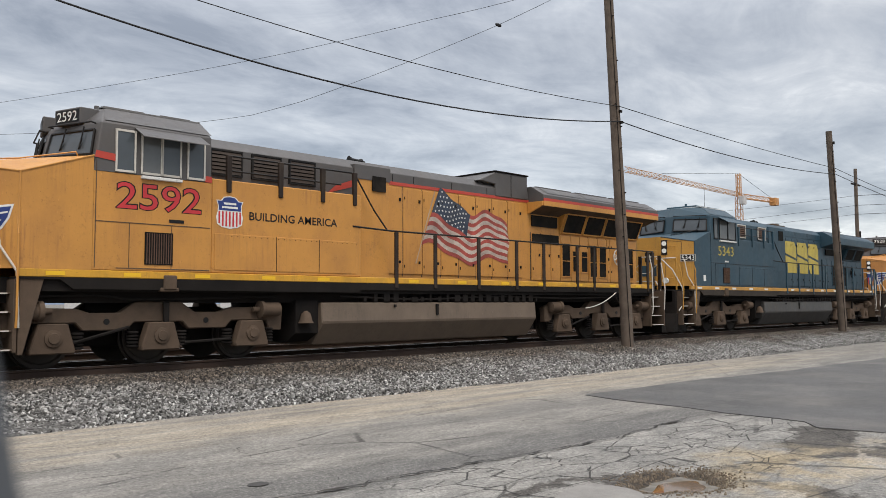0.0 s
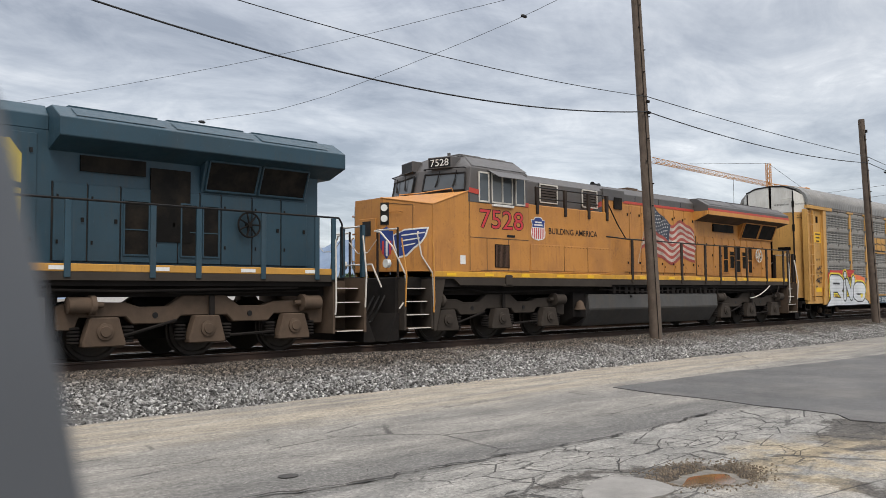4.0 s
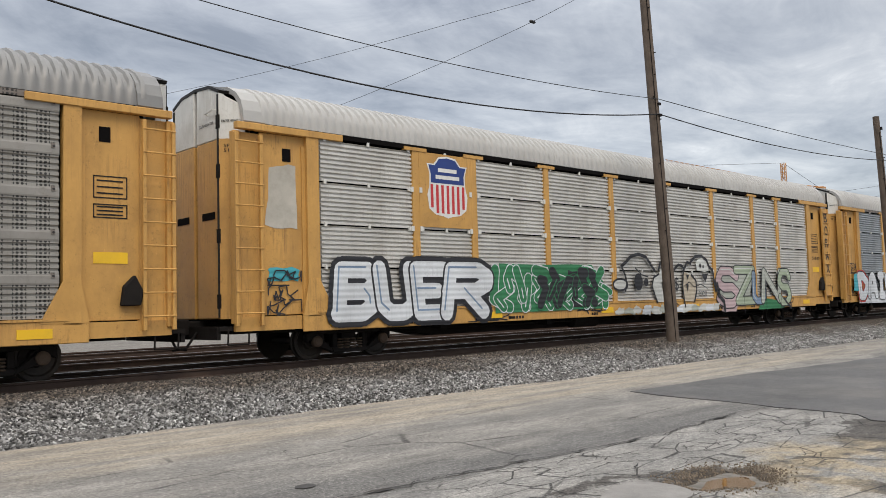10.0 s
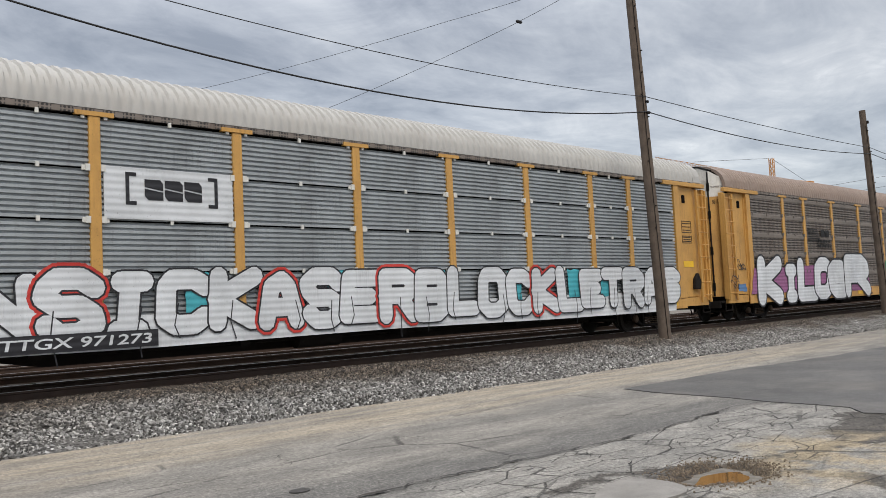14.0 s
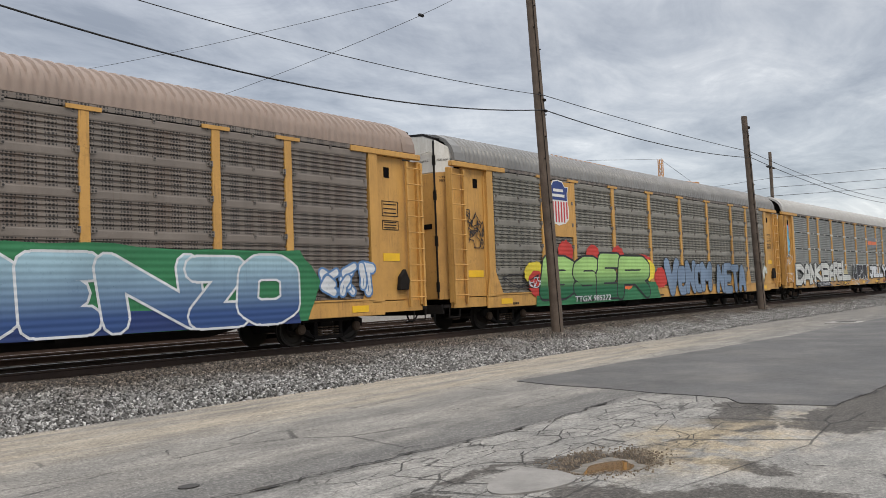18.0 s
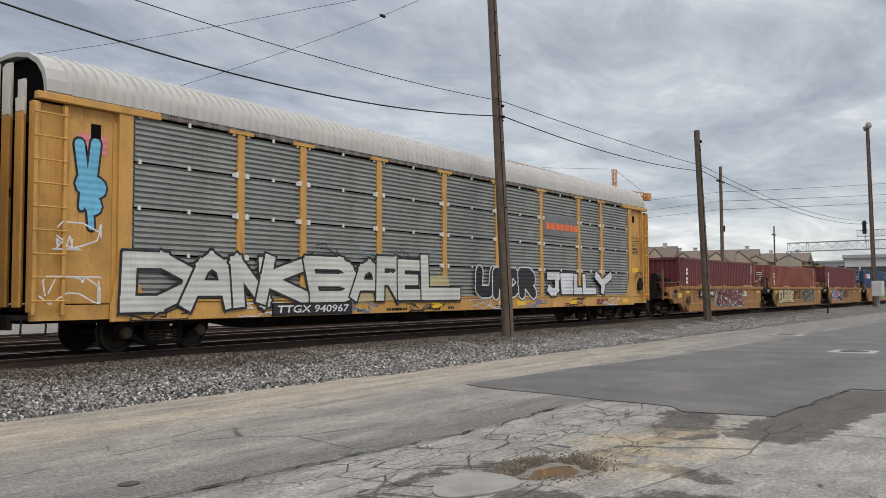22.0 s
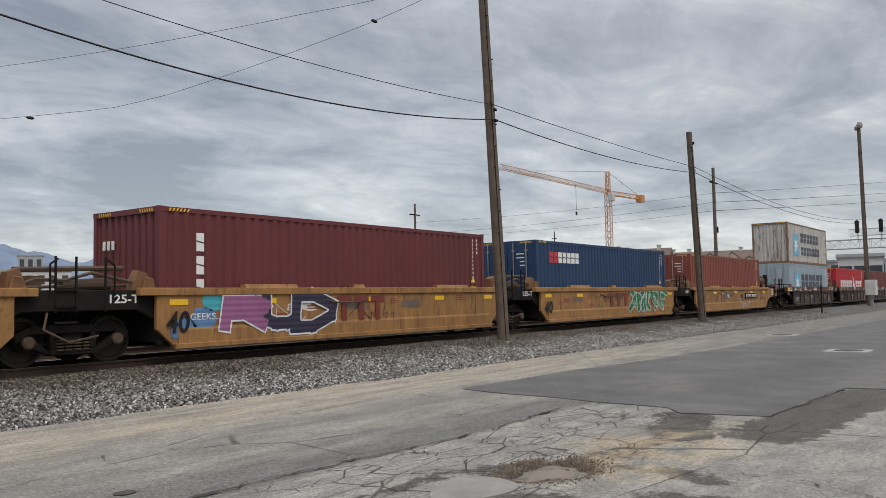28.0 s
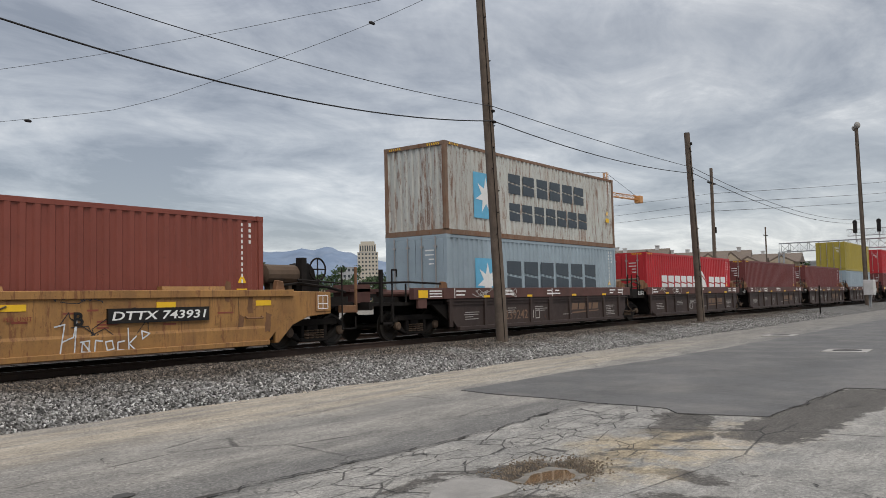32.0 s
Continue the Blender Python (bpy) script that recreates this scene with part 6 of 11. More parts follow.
def corrugated(w, h, pitch, deep, name):
    """A sheet of w by h metres with ribs that run along x; it faces -y."""
    key = (round(w, 2), round(h, 2), pitch, deep)
    if key not in _panels:
        mb = MB()
        prof, z = [], 0.0
        while z < h - 0.02:
            prof += [(0, z), (0, min(h, z + pitch * 0.50)), (deep, min(h, z + pitch * 0.60)), (deep, min(h, z + pitch * 0.84))]
            z += pitch
        prof.append((0, h))
        clean = [prof[0]]
        for p in prof[1:]:
            if p[1] > clean[-1][1] + 1e-4:
                clean.append(p)
        k = len(clean)
        mb.v = [(x, y, z) for x in (0, w) for y, z in clean]
        mb.f = [(i, k + i, k + i + 1, i + 1) for i in range(k - 1)]
        mb.v += [(0, 0.06, 0), (w, 0.06, 0), (w, 0.06, h), (0, 0.06, h)]
        b = 2 * k
        mb.f += [(b + 1, b, b + 3, b + 2), (b, b + 1, k, 0), (k - 1, 2 * k - 1, b + 2, b + 3)]
        me = bpy.data.meshes.new(name)
        me.from_pydata(mb.v, [], mb.f)
        _panels[key] = me
    return _panels[key]


def freight_truck(root, x, u, r=0.40):
    tr = new("truck")
    tr.parent = root
    tr.matrix_basis = pose(x, 0, 0)
    for a in (-0.89, 0.89):
        wheelset(tr, a, r, u + x)
    for s in (-1, 1):
        y0, y1 = s * 0.98 - 0.08, s * 0.98 + 0.08
        sf = MB().prism([(-0.85, r + 0.15), (0.85, r + 0.15), (0.78, r + 0.31), (-0.78, r + 0.31)], "y", y0, y1)
        sf.prism([(-0.44, r - 0.26), (0.44, r - 0.26), (0.50, r - 0.15), (-0.50, r - 0.15)], "y", y0, y1)
        for k in (-1, 1):
            for q in ([(0.78, 0.31), (1.14, 0.17), (1.12, -0.02), (0.85, 0.15)], [(0.44, -0.26), (0.50, -0.15), (0.90, 0.16), (1.04, 0.06), (0.98, -0.04)], [(0.34, -0.15), (0.46, -0.15), (0.46, 0.15), (0.34, 0.15)]):
                sf.prism([(k * x, r + z) for x, z in (q if k > 0 else q[::-1])], "y", y0, y1)
        part("side_frame", sf, frame_dark, tr, bevel=0.015)
        for a in (-0.89, 0.89):
            part("bearing_cap", MB().lathe([(0, 0.12), (s * 0.10, 0.12), (s * 0.13, 0.08)], (a, s * 1.02, r), "y", 14), frame_brown, tr, smooth=True)
        sp = MB()
        for dx in (-0.26, -0.09, 0.09, 0.26):
            for k in range(4):
                sp.lathe([(0, 0.055), (0.01, 0.078), (0.03, 0.078), (0.04, 0.055)], (dx, s * 1.02, r - 0.18 + 0.06 * k), "z", 10)
        part("spring_nest", sp, frame_brown, tr, smooth=True)
    part("bolster", MB().box(-0.2, 0.2, -1.0, 1.0, r - 0.05, r + 0.3), frame_dark, tr, bevel=0.02)
    return tr


def ladder(parent, x0, x1, y, z0, z1, n, mtl):
    ld = part("ladder", MB().box(x0, x0 + 0.07, y - 0.05, y + 0.03, z0, z1).box(x1 - 0.07, x1, y - 0.05, y + 0.03, z0, z1), mtl, parent, bevel=0.008)
    for k in range(n):
        z = z0 + (k + 0.6) * (z1 - z0) / n
        part("rung", MB().tube([(x0, y - 0.05, z), (x1, y - 0.05, z)], 0.016, 6), mtl, ld)
    return ld


def auto_rack(u, label, screen, roof, rows, pitch, sill=None, flared=False, white_top=True, marks=(), folded=False, number=""):
    root = vehicle("car_carrier", u, label, "freight car", "car carriers")
    W = 1.50
    L = LONG
    sill = sill or rack_yellow
    # flat underneath
    part("centre_sill", MB().prism([(0.5, 0.62), (4.6, 0.62), (6.0, 0.36), (21.3, 0.36), (22.7, 0.62), (26.8, 0.62), (26.8, 0.95), (0.5, 0.95)], "y", -0.45, 0.45).box(0.3, L - 0.3, -1.40, 1.40, 0.86, 0.98), frame_dark, root)
    part("crossbearer", MB().box(5.5, 5.7, -1.35, 1.35, 0.55, 0.9).box(9.4, 9.6, -1.35, 1.35, 0.5, 0.9).box(13.5, 13.7, -1.35, 1.35, 0.5, 0.9).box(17.5, 17.7, -1.35, 1.35, 0.5, 0.9).box(21.5, 21.7, -1.35, 1.35, 0.55, 0.9), frame_dark, root)
    part("air_tank", MB().lathe([(-0.6, 0.1), (-0.55, 0.2), (0.55, 0.2), (0.6, 0.1)], (11.5, -0.9, 0.55), "x", 14), frame_dark, root, smooth=True)
    part("brake_pipe", MB().tube([(1, -0.95, 0.66), (7, -1.0, 0.55), (20, -1.0, 0.55), (26, -0.95, 0.66)], 0.025), frame_dark, root)
    for s in (-1, 1):
        part("side_sill", MB().box(1.55, L - 1.55, s * W - 0.03, s * W + 0.03, 0.64, 1.02), sill, root, bevel=0.012)
        part("end_sill", MB().box(0.05, 1.56, s * 1.40 - 0.05, s * 1.40 + 0.05, 0.70, 0.98).box(L - 1.56, L - 0.05, s * 1.40 - 0.05, s * 1.40 + 0.05, 0.70, 0.98), rack_yellow, root, bevel=0.012)
        part("sill_lip", MB().box(1.9, L - 1.9, s * W - 0.05, s * W + 0.05, 1.02, 1.06), rack_yellow, root)
    # black sheets added behind the screens paint the interior as unlit
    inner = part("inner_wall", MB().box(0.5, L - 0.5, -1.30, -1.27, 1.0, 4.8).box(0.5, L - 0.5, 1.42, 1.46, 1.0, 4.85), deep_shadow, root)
    # posts with T heads
    for x in POSTS:
        pts = MB().box(x - 0.10, x + 0.10, -W - 0.035, -W + 0.05, 1.0, 4.72)
        po = part("post", pts, rack_yellow, root, bevel=0.008)
        part("post_head", MB().box(x - 0.34, x + 0.34, -W - 0.05, -W + 0.05, 4.72, 4.80), rack_yellow, po)
        if flared:
            part("post_foot", MB().prism([(x - 0.28, 1.0), (x + 0.28, 1.0), (x + 0.10, 1.75), (x - 0.10, 1.75)], "y", -W - 0.042, -W + 0.04), rack_yellow, po)
        bl = MB()
        for k in range(rows - 1):
            z = 1.06 + (k + 1) * 3.66 / rows
            for s in (-1, 1):
                bl.box(x + s * 0.135 - 0.04, x + s * 0.135 + 0.04, -W - 0.055, -W - 0.005, z - 0.06, z + 0.06)
        part("clip", bl, rack_white if screen in (screen_light, screen_blue, screen_ribbed) else screen_dark, po)
    # side screens, bay by bay
    edges = [1.98] + list(POSTS) + [25.32]
    banded = pitch > 0.2
    h = 3.66 / rows - (0.17 if banded else 0.035)
    pitch = 0.105 if banded else pitch
    for i in range(len(edges) - 1):
        x0 = edges[i] + (0.10 if i else 0.06)
        x1 = edges[i + 1] - (0.10 if i < len(edges) - 2 else 0.06)
        for k in range(rows):
            me = corrugated(x1 - x0, h, pitch, 0.032 if banded else 0.050, "screen")
            ob = new("screen_panel", me)
            if not me.materials:
                me.materials.append(None)
            ob.material_slots[0].link = "OBJECT"
            ob.material_slots[0].material = screen
            ob.parent = root
            ob.matrix_basis = pose(x0, -W + 0.005 + random.uniform(-0.006, 0.006), 1.07 + k * 3.66 / rows)
            if banded:
                zz = 1.07 + k * 3.66 / rows + h
                band = part("screen_band", MB().prism([(-W - 0.006, zz), (-W - 0.012, zz + 0.03), (-W - 0.012, zz + 0.14), (-W - 0.006, zz + 0.168), (-W + 0.04, zz + 0.168), (-W + 0.04, zz)], "x", x0, x1), BANDS[screen.name], root)
        bolts = MB()
        for k in range(rows):
            for xx in (x0 + (x1 - x0) / 2, x0 + 0.1, x1 - 0.1):
                z = 1.07 + (k + 1) * 3.66 / rows - 0.015
                bolts.box(xx - 0.03, xx + 0.03, -W - 0.028, -W + 0.01, z - 0.045, z + 0.045)
        part("bracket", bolts, rack_white if screen in (screen_light, screen_blue, screen_ribbed) else screen_dark, root)
    # far side, plain
    part("far_screen", MB().box(0.5, L - 0.5, 1.47, 1.50, 1.05, 4.85), screen, root)
    # end bays: solid yellow panels, ladder, header
    for e in (0, 1):
        def X(x):
            return x if e == 0 else L - x
        def bx(mb, a, b, *r):
            return mb.box(min(X(a), X(b)), max(X(a), X(b)), *r)
        eb = part("end_bay", bx(MB(), 0.62, 1.95, -1.42, -1.36, 1.0, 4.70), rack_yellow, root, bevel=0.01)
        part("end_post", bx(bx(MB(), 1.68, 1.98, -W - 0.03, -1.36, 0.95, 4.72), 1.60, 1.70, -1.45, -1.36, 1.0, 4.5), rack_yellow, eb, bevel=0.01)
        part("gusset", MB().prism([(X(1.55), 0.98), (X(2.35), 0.98), (X(1.95), 1.75), (X(1.70), 1.75)], "y", -W - 0.036, -W - 0.005), rack_yellow, eb)
        part("corner_post", bx(MB(), 0.0, 0.14, -W, -1.34, 0.85, 4.66), rack_yellow, eb, bevel=0.012)
        part("ladder_back", bx(MB(), 0.10, 0.66, -1.40, -1.36, 0.95, 4.66), rack_yellow, eb)
        ladder(root, min(X(0.0), X(0.62)), max(X(0.0), X(0.62)), -W - 0.02, 0.80, 4.62, 9, rack_yellow)
        part("header_beam", bx(MB(), 0.05, 2.60, -W - 0.06, -W + 0.08, 4.70, 4.84), rack_yellow, root, bevel=0.01)
        # a black plate paints the shade of a vent opening
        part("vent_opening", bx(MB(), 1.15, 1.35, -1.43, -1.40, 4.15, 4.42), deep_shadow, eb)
        if e:
            pls = MB()
            for z0, z1, a, b in ((3.15, 3.55, 0.85, 1.45), (2.80, 3.05, 0.85, 1.45)):
                pls.box(X(b), X(a), -1.428, -1.42, z0, z0 + 0.02).box(X(b), X(a), -1.428, -1.42, z1 - 0.02, z1).box(X(b), X(b) + 0.02, -1.428, -1.42, z0, z1).box(X(a) - 0.02, X(a), -1.428, -1.42, z0, z1)
                for k in range(3):
                    zz = z0 + (k + 0.7) * (z1 - z0) / 3.6
                    pls.box(X(b) + 0.06, X(a) - 0.08, -1.428, -1.42, zz, zz + 0.025)
            part("stencil_box", pls, black_paint, eb)
            part("warning_plate", MB().box(X(1.45), X(0.85), -1.43, -1.42, 2.0 if white_top else 2.55, 2.2 if white_top else 2.75), reflector, eb)
            part("brake_box", MB().prism([(X(1.0), 1.25), (X(0.65), 1.25), (X(0.6), 1.5), (X(0.75), 1.8), (X(0.95), 1.6)], "y", -1.55, -1.42), frame_dark, root, bevel=0.02)
        # end doors: two leaves with a black gap, white heads, a hinge line; arched top
        xe = X(0.04)
        dy = 0.04 if e == 0 else -0.04
        if folded and e == 0:
            # doors folded like a screen: narrow upright slats with white heads
            for k in range(11):
                y0 = -1.38 + k * 0.25
                dx = 0.16 * (k % 2)
                top = 5.55 - 1.1 * (abs(y0 + 0.1) / 1.4) ** 3
                slat = part("door_slat", MB().prism([(xe - 0.18 + dx, y0), (xe - 0.13 + dx, y0 + 0.02), (xe - 0.02 + dx - 0.14, y0 + 0.21), (xe - 0.06 + dx - 0.14, y0 + 0.21)], "z", 0.95, 4.45), rack_yellow, root)
                part("slat_head", MB().prism([(xe - 0.18 + dx, y0), (xe - 0.13 + dx, y0 + 0.02), (xe - 0.02 + dx - 0.14, y0 + 0.21), (xe - 0.06 + dx - 0.14, y0 + 0.21)], "z", 4.46, top), rack_white, slat)
        for s in (-1, 1) if not (folded and e == 0) else ():
            y0, y1 = sorted((s * 0.06, s * 1.02))
            leaf = part("end_door", MB().prism([(y0, 0.95), (y1, 0.95), (y1, 4.55), (y0, 4.55)], "x", *sorted((xe - 2.5 * dy, xe + dy))), rack_yellow, root, bevel=0.02)
            hd = [(s * 0.06, 4.55), (s * 1.02, 4.55), (s * 1.02, 5.50), (s * 0.62, 5.66), (s * 0.06, 5.71)]
            part("door_head", MB().prism(hd, "x", *sorted((xe - 2.5 * dy, xe + dy))), rack_white if white_top else rack_yellow, leaf, bevel=0.02)
            q0, q1 = sorted((s * 1.03, s * 1.38))
            # the folded outer leaf runs back along the side
            side = MB().add([(xe - 2.5 * dy, s * 1.03, 0.95), (xe - 2.5 * dy, s * 1.03, 4.55), (xe + 7 * dy, s * 1.40, 4.55), (xe + 7 * dy, s * 1.40, 0.95)], [(0, 1, 2, 3) if s * dy > 0 else (3, 2, 1, 0)])
            part("door_wing", side, rack_yellow, leaf)
            top = MB().add([(xe - 2.5 * dy, s * 1.03, 4.55), (xe - 2.5 * dy, s * 1.03, 5.49), (xe + 7 * dy, s * 1.40, 5.20), (xe + 7 * dy, s * 1.40, 4.55)], [(0, 1, 2, 3) if s * dy > 0 else (3, 2, 1, 0)])
            part("wing_head", top, rack_white if white_top else rack_yellow, leaf)
            hg = MB()
            for z in (1.3, 2.6, 3.9, 4.9):
                hg.box(*sorted((xe - 3.2 * dy, xe - 2.2 * dy)), s * 1.0 - 0.05, s * 1.0 + 0.05, z - 0.14, z + 0.14)
            part("hinge", hg, frame_dark, leaf)
            part("hinge_strip", MB().box(*sorted((xe - 2.9 * dy, xe - 2.3 * dy)), s * 1.0 - 0.03, s * 1.0 + 0.03, 0.98, 5.46), black_paint, leaf)
        if not (folded and e == 0):
            seal = [(-1.03, 5.49), (-0.62, 5.66), (0, 5.71), (0.62, 5.66), (1.03, 5.49)]
            part("door_seal", MB().prism([(y, z - 0.01) for y, z in seal] + [(y * 1.03, z + 0.05) for y, z in seal[::-1]], "x", *sorted((xe - 2.8 * dy, xe + 3 * dy))), black_paint, root)
        # door gap and slots: black strips that paint their shade
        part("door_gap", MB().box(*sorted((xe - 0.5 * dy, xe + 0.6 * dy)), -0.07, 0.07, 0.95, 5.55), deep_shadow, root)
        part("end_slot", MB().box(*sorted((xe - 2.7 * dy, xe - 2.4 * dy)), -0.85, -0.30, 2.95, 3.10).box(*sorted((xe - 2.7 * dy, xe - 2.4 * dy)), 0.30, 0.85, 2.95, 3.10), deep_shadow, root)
        if e == 0 and not folded:
            part("height_notice", glyphs("EXCESS HEIGHT CAR", (0.06, 0.0, 0.50, 0.055), 0.0, 0.01), black_paint, root, at=pose(-0.065, -1.035, 4.88, 0, 0, -44.2))
            part("height_notice", glyphs("EXCESS HEIGHT CAR", (0.0, 0.0, 0.62, 0.06), 0.0, 0.01), black_paint, root, at=pose(-0.067, -0.20, 4.88, 0, 0, -90))
            part("end_number", glyphs(number, (0.10, 0.0, 0.46, 0.16), 0.0, 0.006), black_paint, root, at=pose(-0.065, -1.035, 4.28, 0, 0, -44.2))
            part("door_grab", MB().tube([(-0.06, -0.55, 5.12), (-0.12, -0.55, 5.12), (-0.12, -0.9, 5.16), (-0.06, -0.9, 5.16)], 0.014, 5), rack_white, root)
        part("end_platform", bx(MB(), -0.25, 0.6, -1.35, 1.35, 0.72, 0.80).box(min(X(-0.28), X(-0.2)), max(X(-0.28), X(-0.2)), -1.3, 1.3, 0.55, 0.8), frame_dark, root)
        part("coupler", bx(bx(MB(), -0.35, 0.6, -0.12, 0.12, 0.66, 0.92), -0.62, -0.3, -0.19, 0.19, 0.62, 0.96), frame_dark, root, bevel=0.03)
        gb = MB().tube([(X(-0.1), -1.4, 0.45), (X(-0.1), -1.42, 0.75)], 0.018).tube([(X(0.35), -1.4, 0.45), (X(0.35), -1.42, 0.75)], 0.018).tube([(X(-0.1), -1.4, 0.45), (X(0.35), -1.4, 0.45)], 0.018)
        gb.tube([(X(-0.3), -0.5, 0.7), (X(-0.5), -0.45, 0.4), (X(-0.75), -0.35, 0.35)], 0.025)
        part("stirrup_step", gb, frame_dark, root)
    # ribbed arched roof
    arch = [(-1.52, 4.86), (-1.49, 5.08), (-1.40, 5.30), (-1.20, 5.50), (-0.85, 5.67), (-0.4, 5.76), (0, 5.78), (0.4, 5.76), (0.85, 5.67), (1.20, 5.50), (1.40, 5.30), (1.49, 5.08), (1.52, 4.86)]
    mb = MB()
    xs = []
    x = 0.55
    while x < L - 0.55:
        xs += [(x, 0), (x + 0.07, 0), (x + 0.10, 1), (x + 0.18, 1)]
        x += 0.21
    k = len(arch)
    for x, g in xs:
        sc = 1 + 0.016 * g
        mb.v += [(x, y * (1 + 0.02 * g * min(1, (z - 4.86) / 0.25)), z + 0.042 * g * min(1, (z - 4.86) / 0.25)) for y, z in arch]
    mb.f = [(j * k + i, (j + 1) * k + i, (j + 1) * k + i + 1, j * k + i + 1) for j in range(len(xs) - 1) for i in range(k - 1)]
    rf = part("roof", mb, roof, root, smooth=True)
    ec = MB()
    for xa, xb in ((0.22, 0.70), (L - 0.70, L - 0.22)):
        q = [(y * 1.01, z + 0.012) for y, z in arch] + [(y * 0.95, z - 0.06) for y, z in arch[::-1]]
        for i in range(k - 1):
            a, b, c, d = arch[i], arch[i + 1], (arch[i + 1][0] * 0.95, arch[i + 1][1] - 0.07), (arch[i][0] * 0.95, arch[i][1] - 0.07)
            ec.prism([(a[0] * 1.01, a[1] + 0.012), (b[0] * 1.01, b[1] + 0.012), c, d], "x", xa, xb)
    part("roof_end_rib", ec, roof, rf)
    # with light screens this strip under the eave is painted as shade
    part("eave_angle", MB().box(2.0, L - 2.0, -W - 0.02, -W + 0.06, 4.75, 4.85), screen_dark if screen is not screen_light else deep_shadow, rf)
    # black sheets added across the roof ends paint the shade inside
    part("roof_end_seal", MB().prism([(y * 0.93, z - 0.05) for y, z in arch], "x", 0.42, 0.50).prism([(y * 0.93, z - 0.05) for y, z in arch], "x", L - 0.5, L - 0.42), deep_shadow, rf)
    freight_truck(root, 3.05, u)
    freight_truck(root, L - 3.05, u)
    # reflectors along the sill
    rf2 = MB()
    for x in (2.2, 6.9, 11.6, 16.3, 20.0, 24.6):
        rf2.box(x, x + 0.55, -W - 0.042, -W - 0.02, 0.74, 0.90)
    part("reflector", rf2, reflector, root)
    rnd = random.Random(int(u))
    st = MB()
    for k in range(10):
        x, z = rnd.uniform(2.2, L - 3.0), 0.70
        for j in range(rnd.randint(2, 6)):
            st.box(x + 0.11 * j, x + 0.11 * j + 0.075, -W - 0.036, -W - 0.025, z, z + 0.07)
    part("sill_stencil", st, black_paint, root)
    for fn in marks:
        fn(root)
    return root


def spray(name, base, vary):
    """Sprayed paint over ribbed punched sheet: the ribs and holes still show."""
    mt = panel_material(name, base, 0.0, dirt=0.3, dirt_color=tuple(c * 0.6 for c in base), metal=0.0)
    n, l = mt.node_tree.nodes, mt.node_tree.links
    co = n.new("ShaderNodeTexCoord")
    wv = n.new("ShaderNodeTexWave")
    wv.bands_direction = "Z"
    wv.inputs["Scale"].default_value = 2.4
    l.new(co.outputs["Object"], wv.inputs["Vector"])
    bp = n.new("ShaderNodeBump")
    bp.inputs["Strength"].default_value, bp.inputs["Distance"].default_value = 0.28, 0.02
    l.new(wv.outputs["Color"], bp.inputs["Height"])
    l.new(bp.outputs[0], n["Principled BSDF"].inputs["Normal"])
    return mt


def fading(name, low, high, z0, z1):
    """Sprayed paint that fades from one colour at the foot to another at the head."""
    mt = spray(name, high, 0.1)
    n, l = mt.node_tree.nodes, mt.node_tree.links
    b = n["Principled BSDF"]
    src = b.inputs["Base Color"].links[0].from_socket
    co, sp, mr, mx = n.new("ShaderNodeTexCoord"), n.new("ShaderNodeSeparateXYZ"), n.new("ShaderNodeMapRange"), n.new("ShaderNodeMix")
    mx.data_type = "RGBA"
    l.new(co.outputs["Object"], sp.inputs[0])
    l.new(sp.outputs[2], mr.inputs[0])
    mr.inputs[1].default_value, mr.inputs[2].default_value = z0, z1
    l.new(mr.outputs[0], mx.inputs["Factor"])
    mx.inputs["A"].default_value = (*low, 1)
    l.new(src, mx.inputs["B"])
    l.new(mx.outputs["Result"], b.inputs["Base Color"])
    return mt


# painted marks on the cars -------------------------------------------------
paint_white = spray("spray_white", (0.60, 0.62, 0.64), 0.10)
paint_black = spray("spray_black", (0.02, 0.02, 0.024), 0.2)
paint_red = spray("spray_red", (0.50, 0.04, 0.03), 0.15)
paint_pink = spray("spray_pink", (0.62, 0.20, 0.22), 0.15)
paint_cyan = spray("spray_cyan", (0.06, 0.36, 0.42), 0.15)
paint_blue = spray("spray_blue", (0.10, 0.20, 0.38), 0.25)
paint_deep = spray("spray_deep_blue", (0.02, 0.04, 0.14), 0.25)
paint_green = spray("spray_green", (0.03, 0.17, 0.07), 0.2)
paint_yellow = spray("spray_yellow", (0.75, 0.60, 0.05), 0.15)
paint_slate = spray("spray_grey_blue", (0.17, 0.24, 0.34), 0.2)
fade_blue = fading("spray_blue_fade", (0.03, 0.07, 0.20), (0.30, 0.45, 0.52), 0.9, 2.0)
fade_green = fading("spray_green_fade", (0.012, 0.11, 0.045), (0.34, 0.56, 0.18), 1.15, 1.75)
paint_cream = spray("spray_cream", (0.42, 0.36, 0.20), 0.2)
paint_teal = spray("spray_teal", (0.10, 0.27, 0.20), 0.2)
paint_maroon = spray("spray_maroon", (0.14, 0.03, 0.03), 0.2)
paint_purple = spray("spray_purple", (0.28, 0.10, 0.22), 0.2)
paint_sand = spray("spray_sand", (0.44, 0.38, 0.29), 0.2)
paint_night = spray("spray_dark_violet", (0.03, 0.025, 0.05), 0.2)
paint_tan = spray("spray_buff", (0.38, 0.38, 0.24), 0.2)


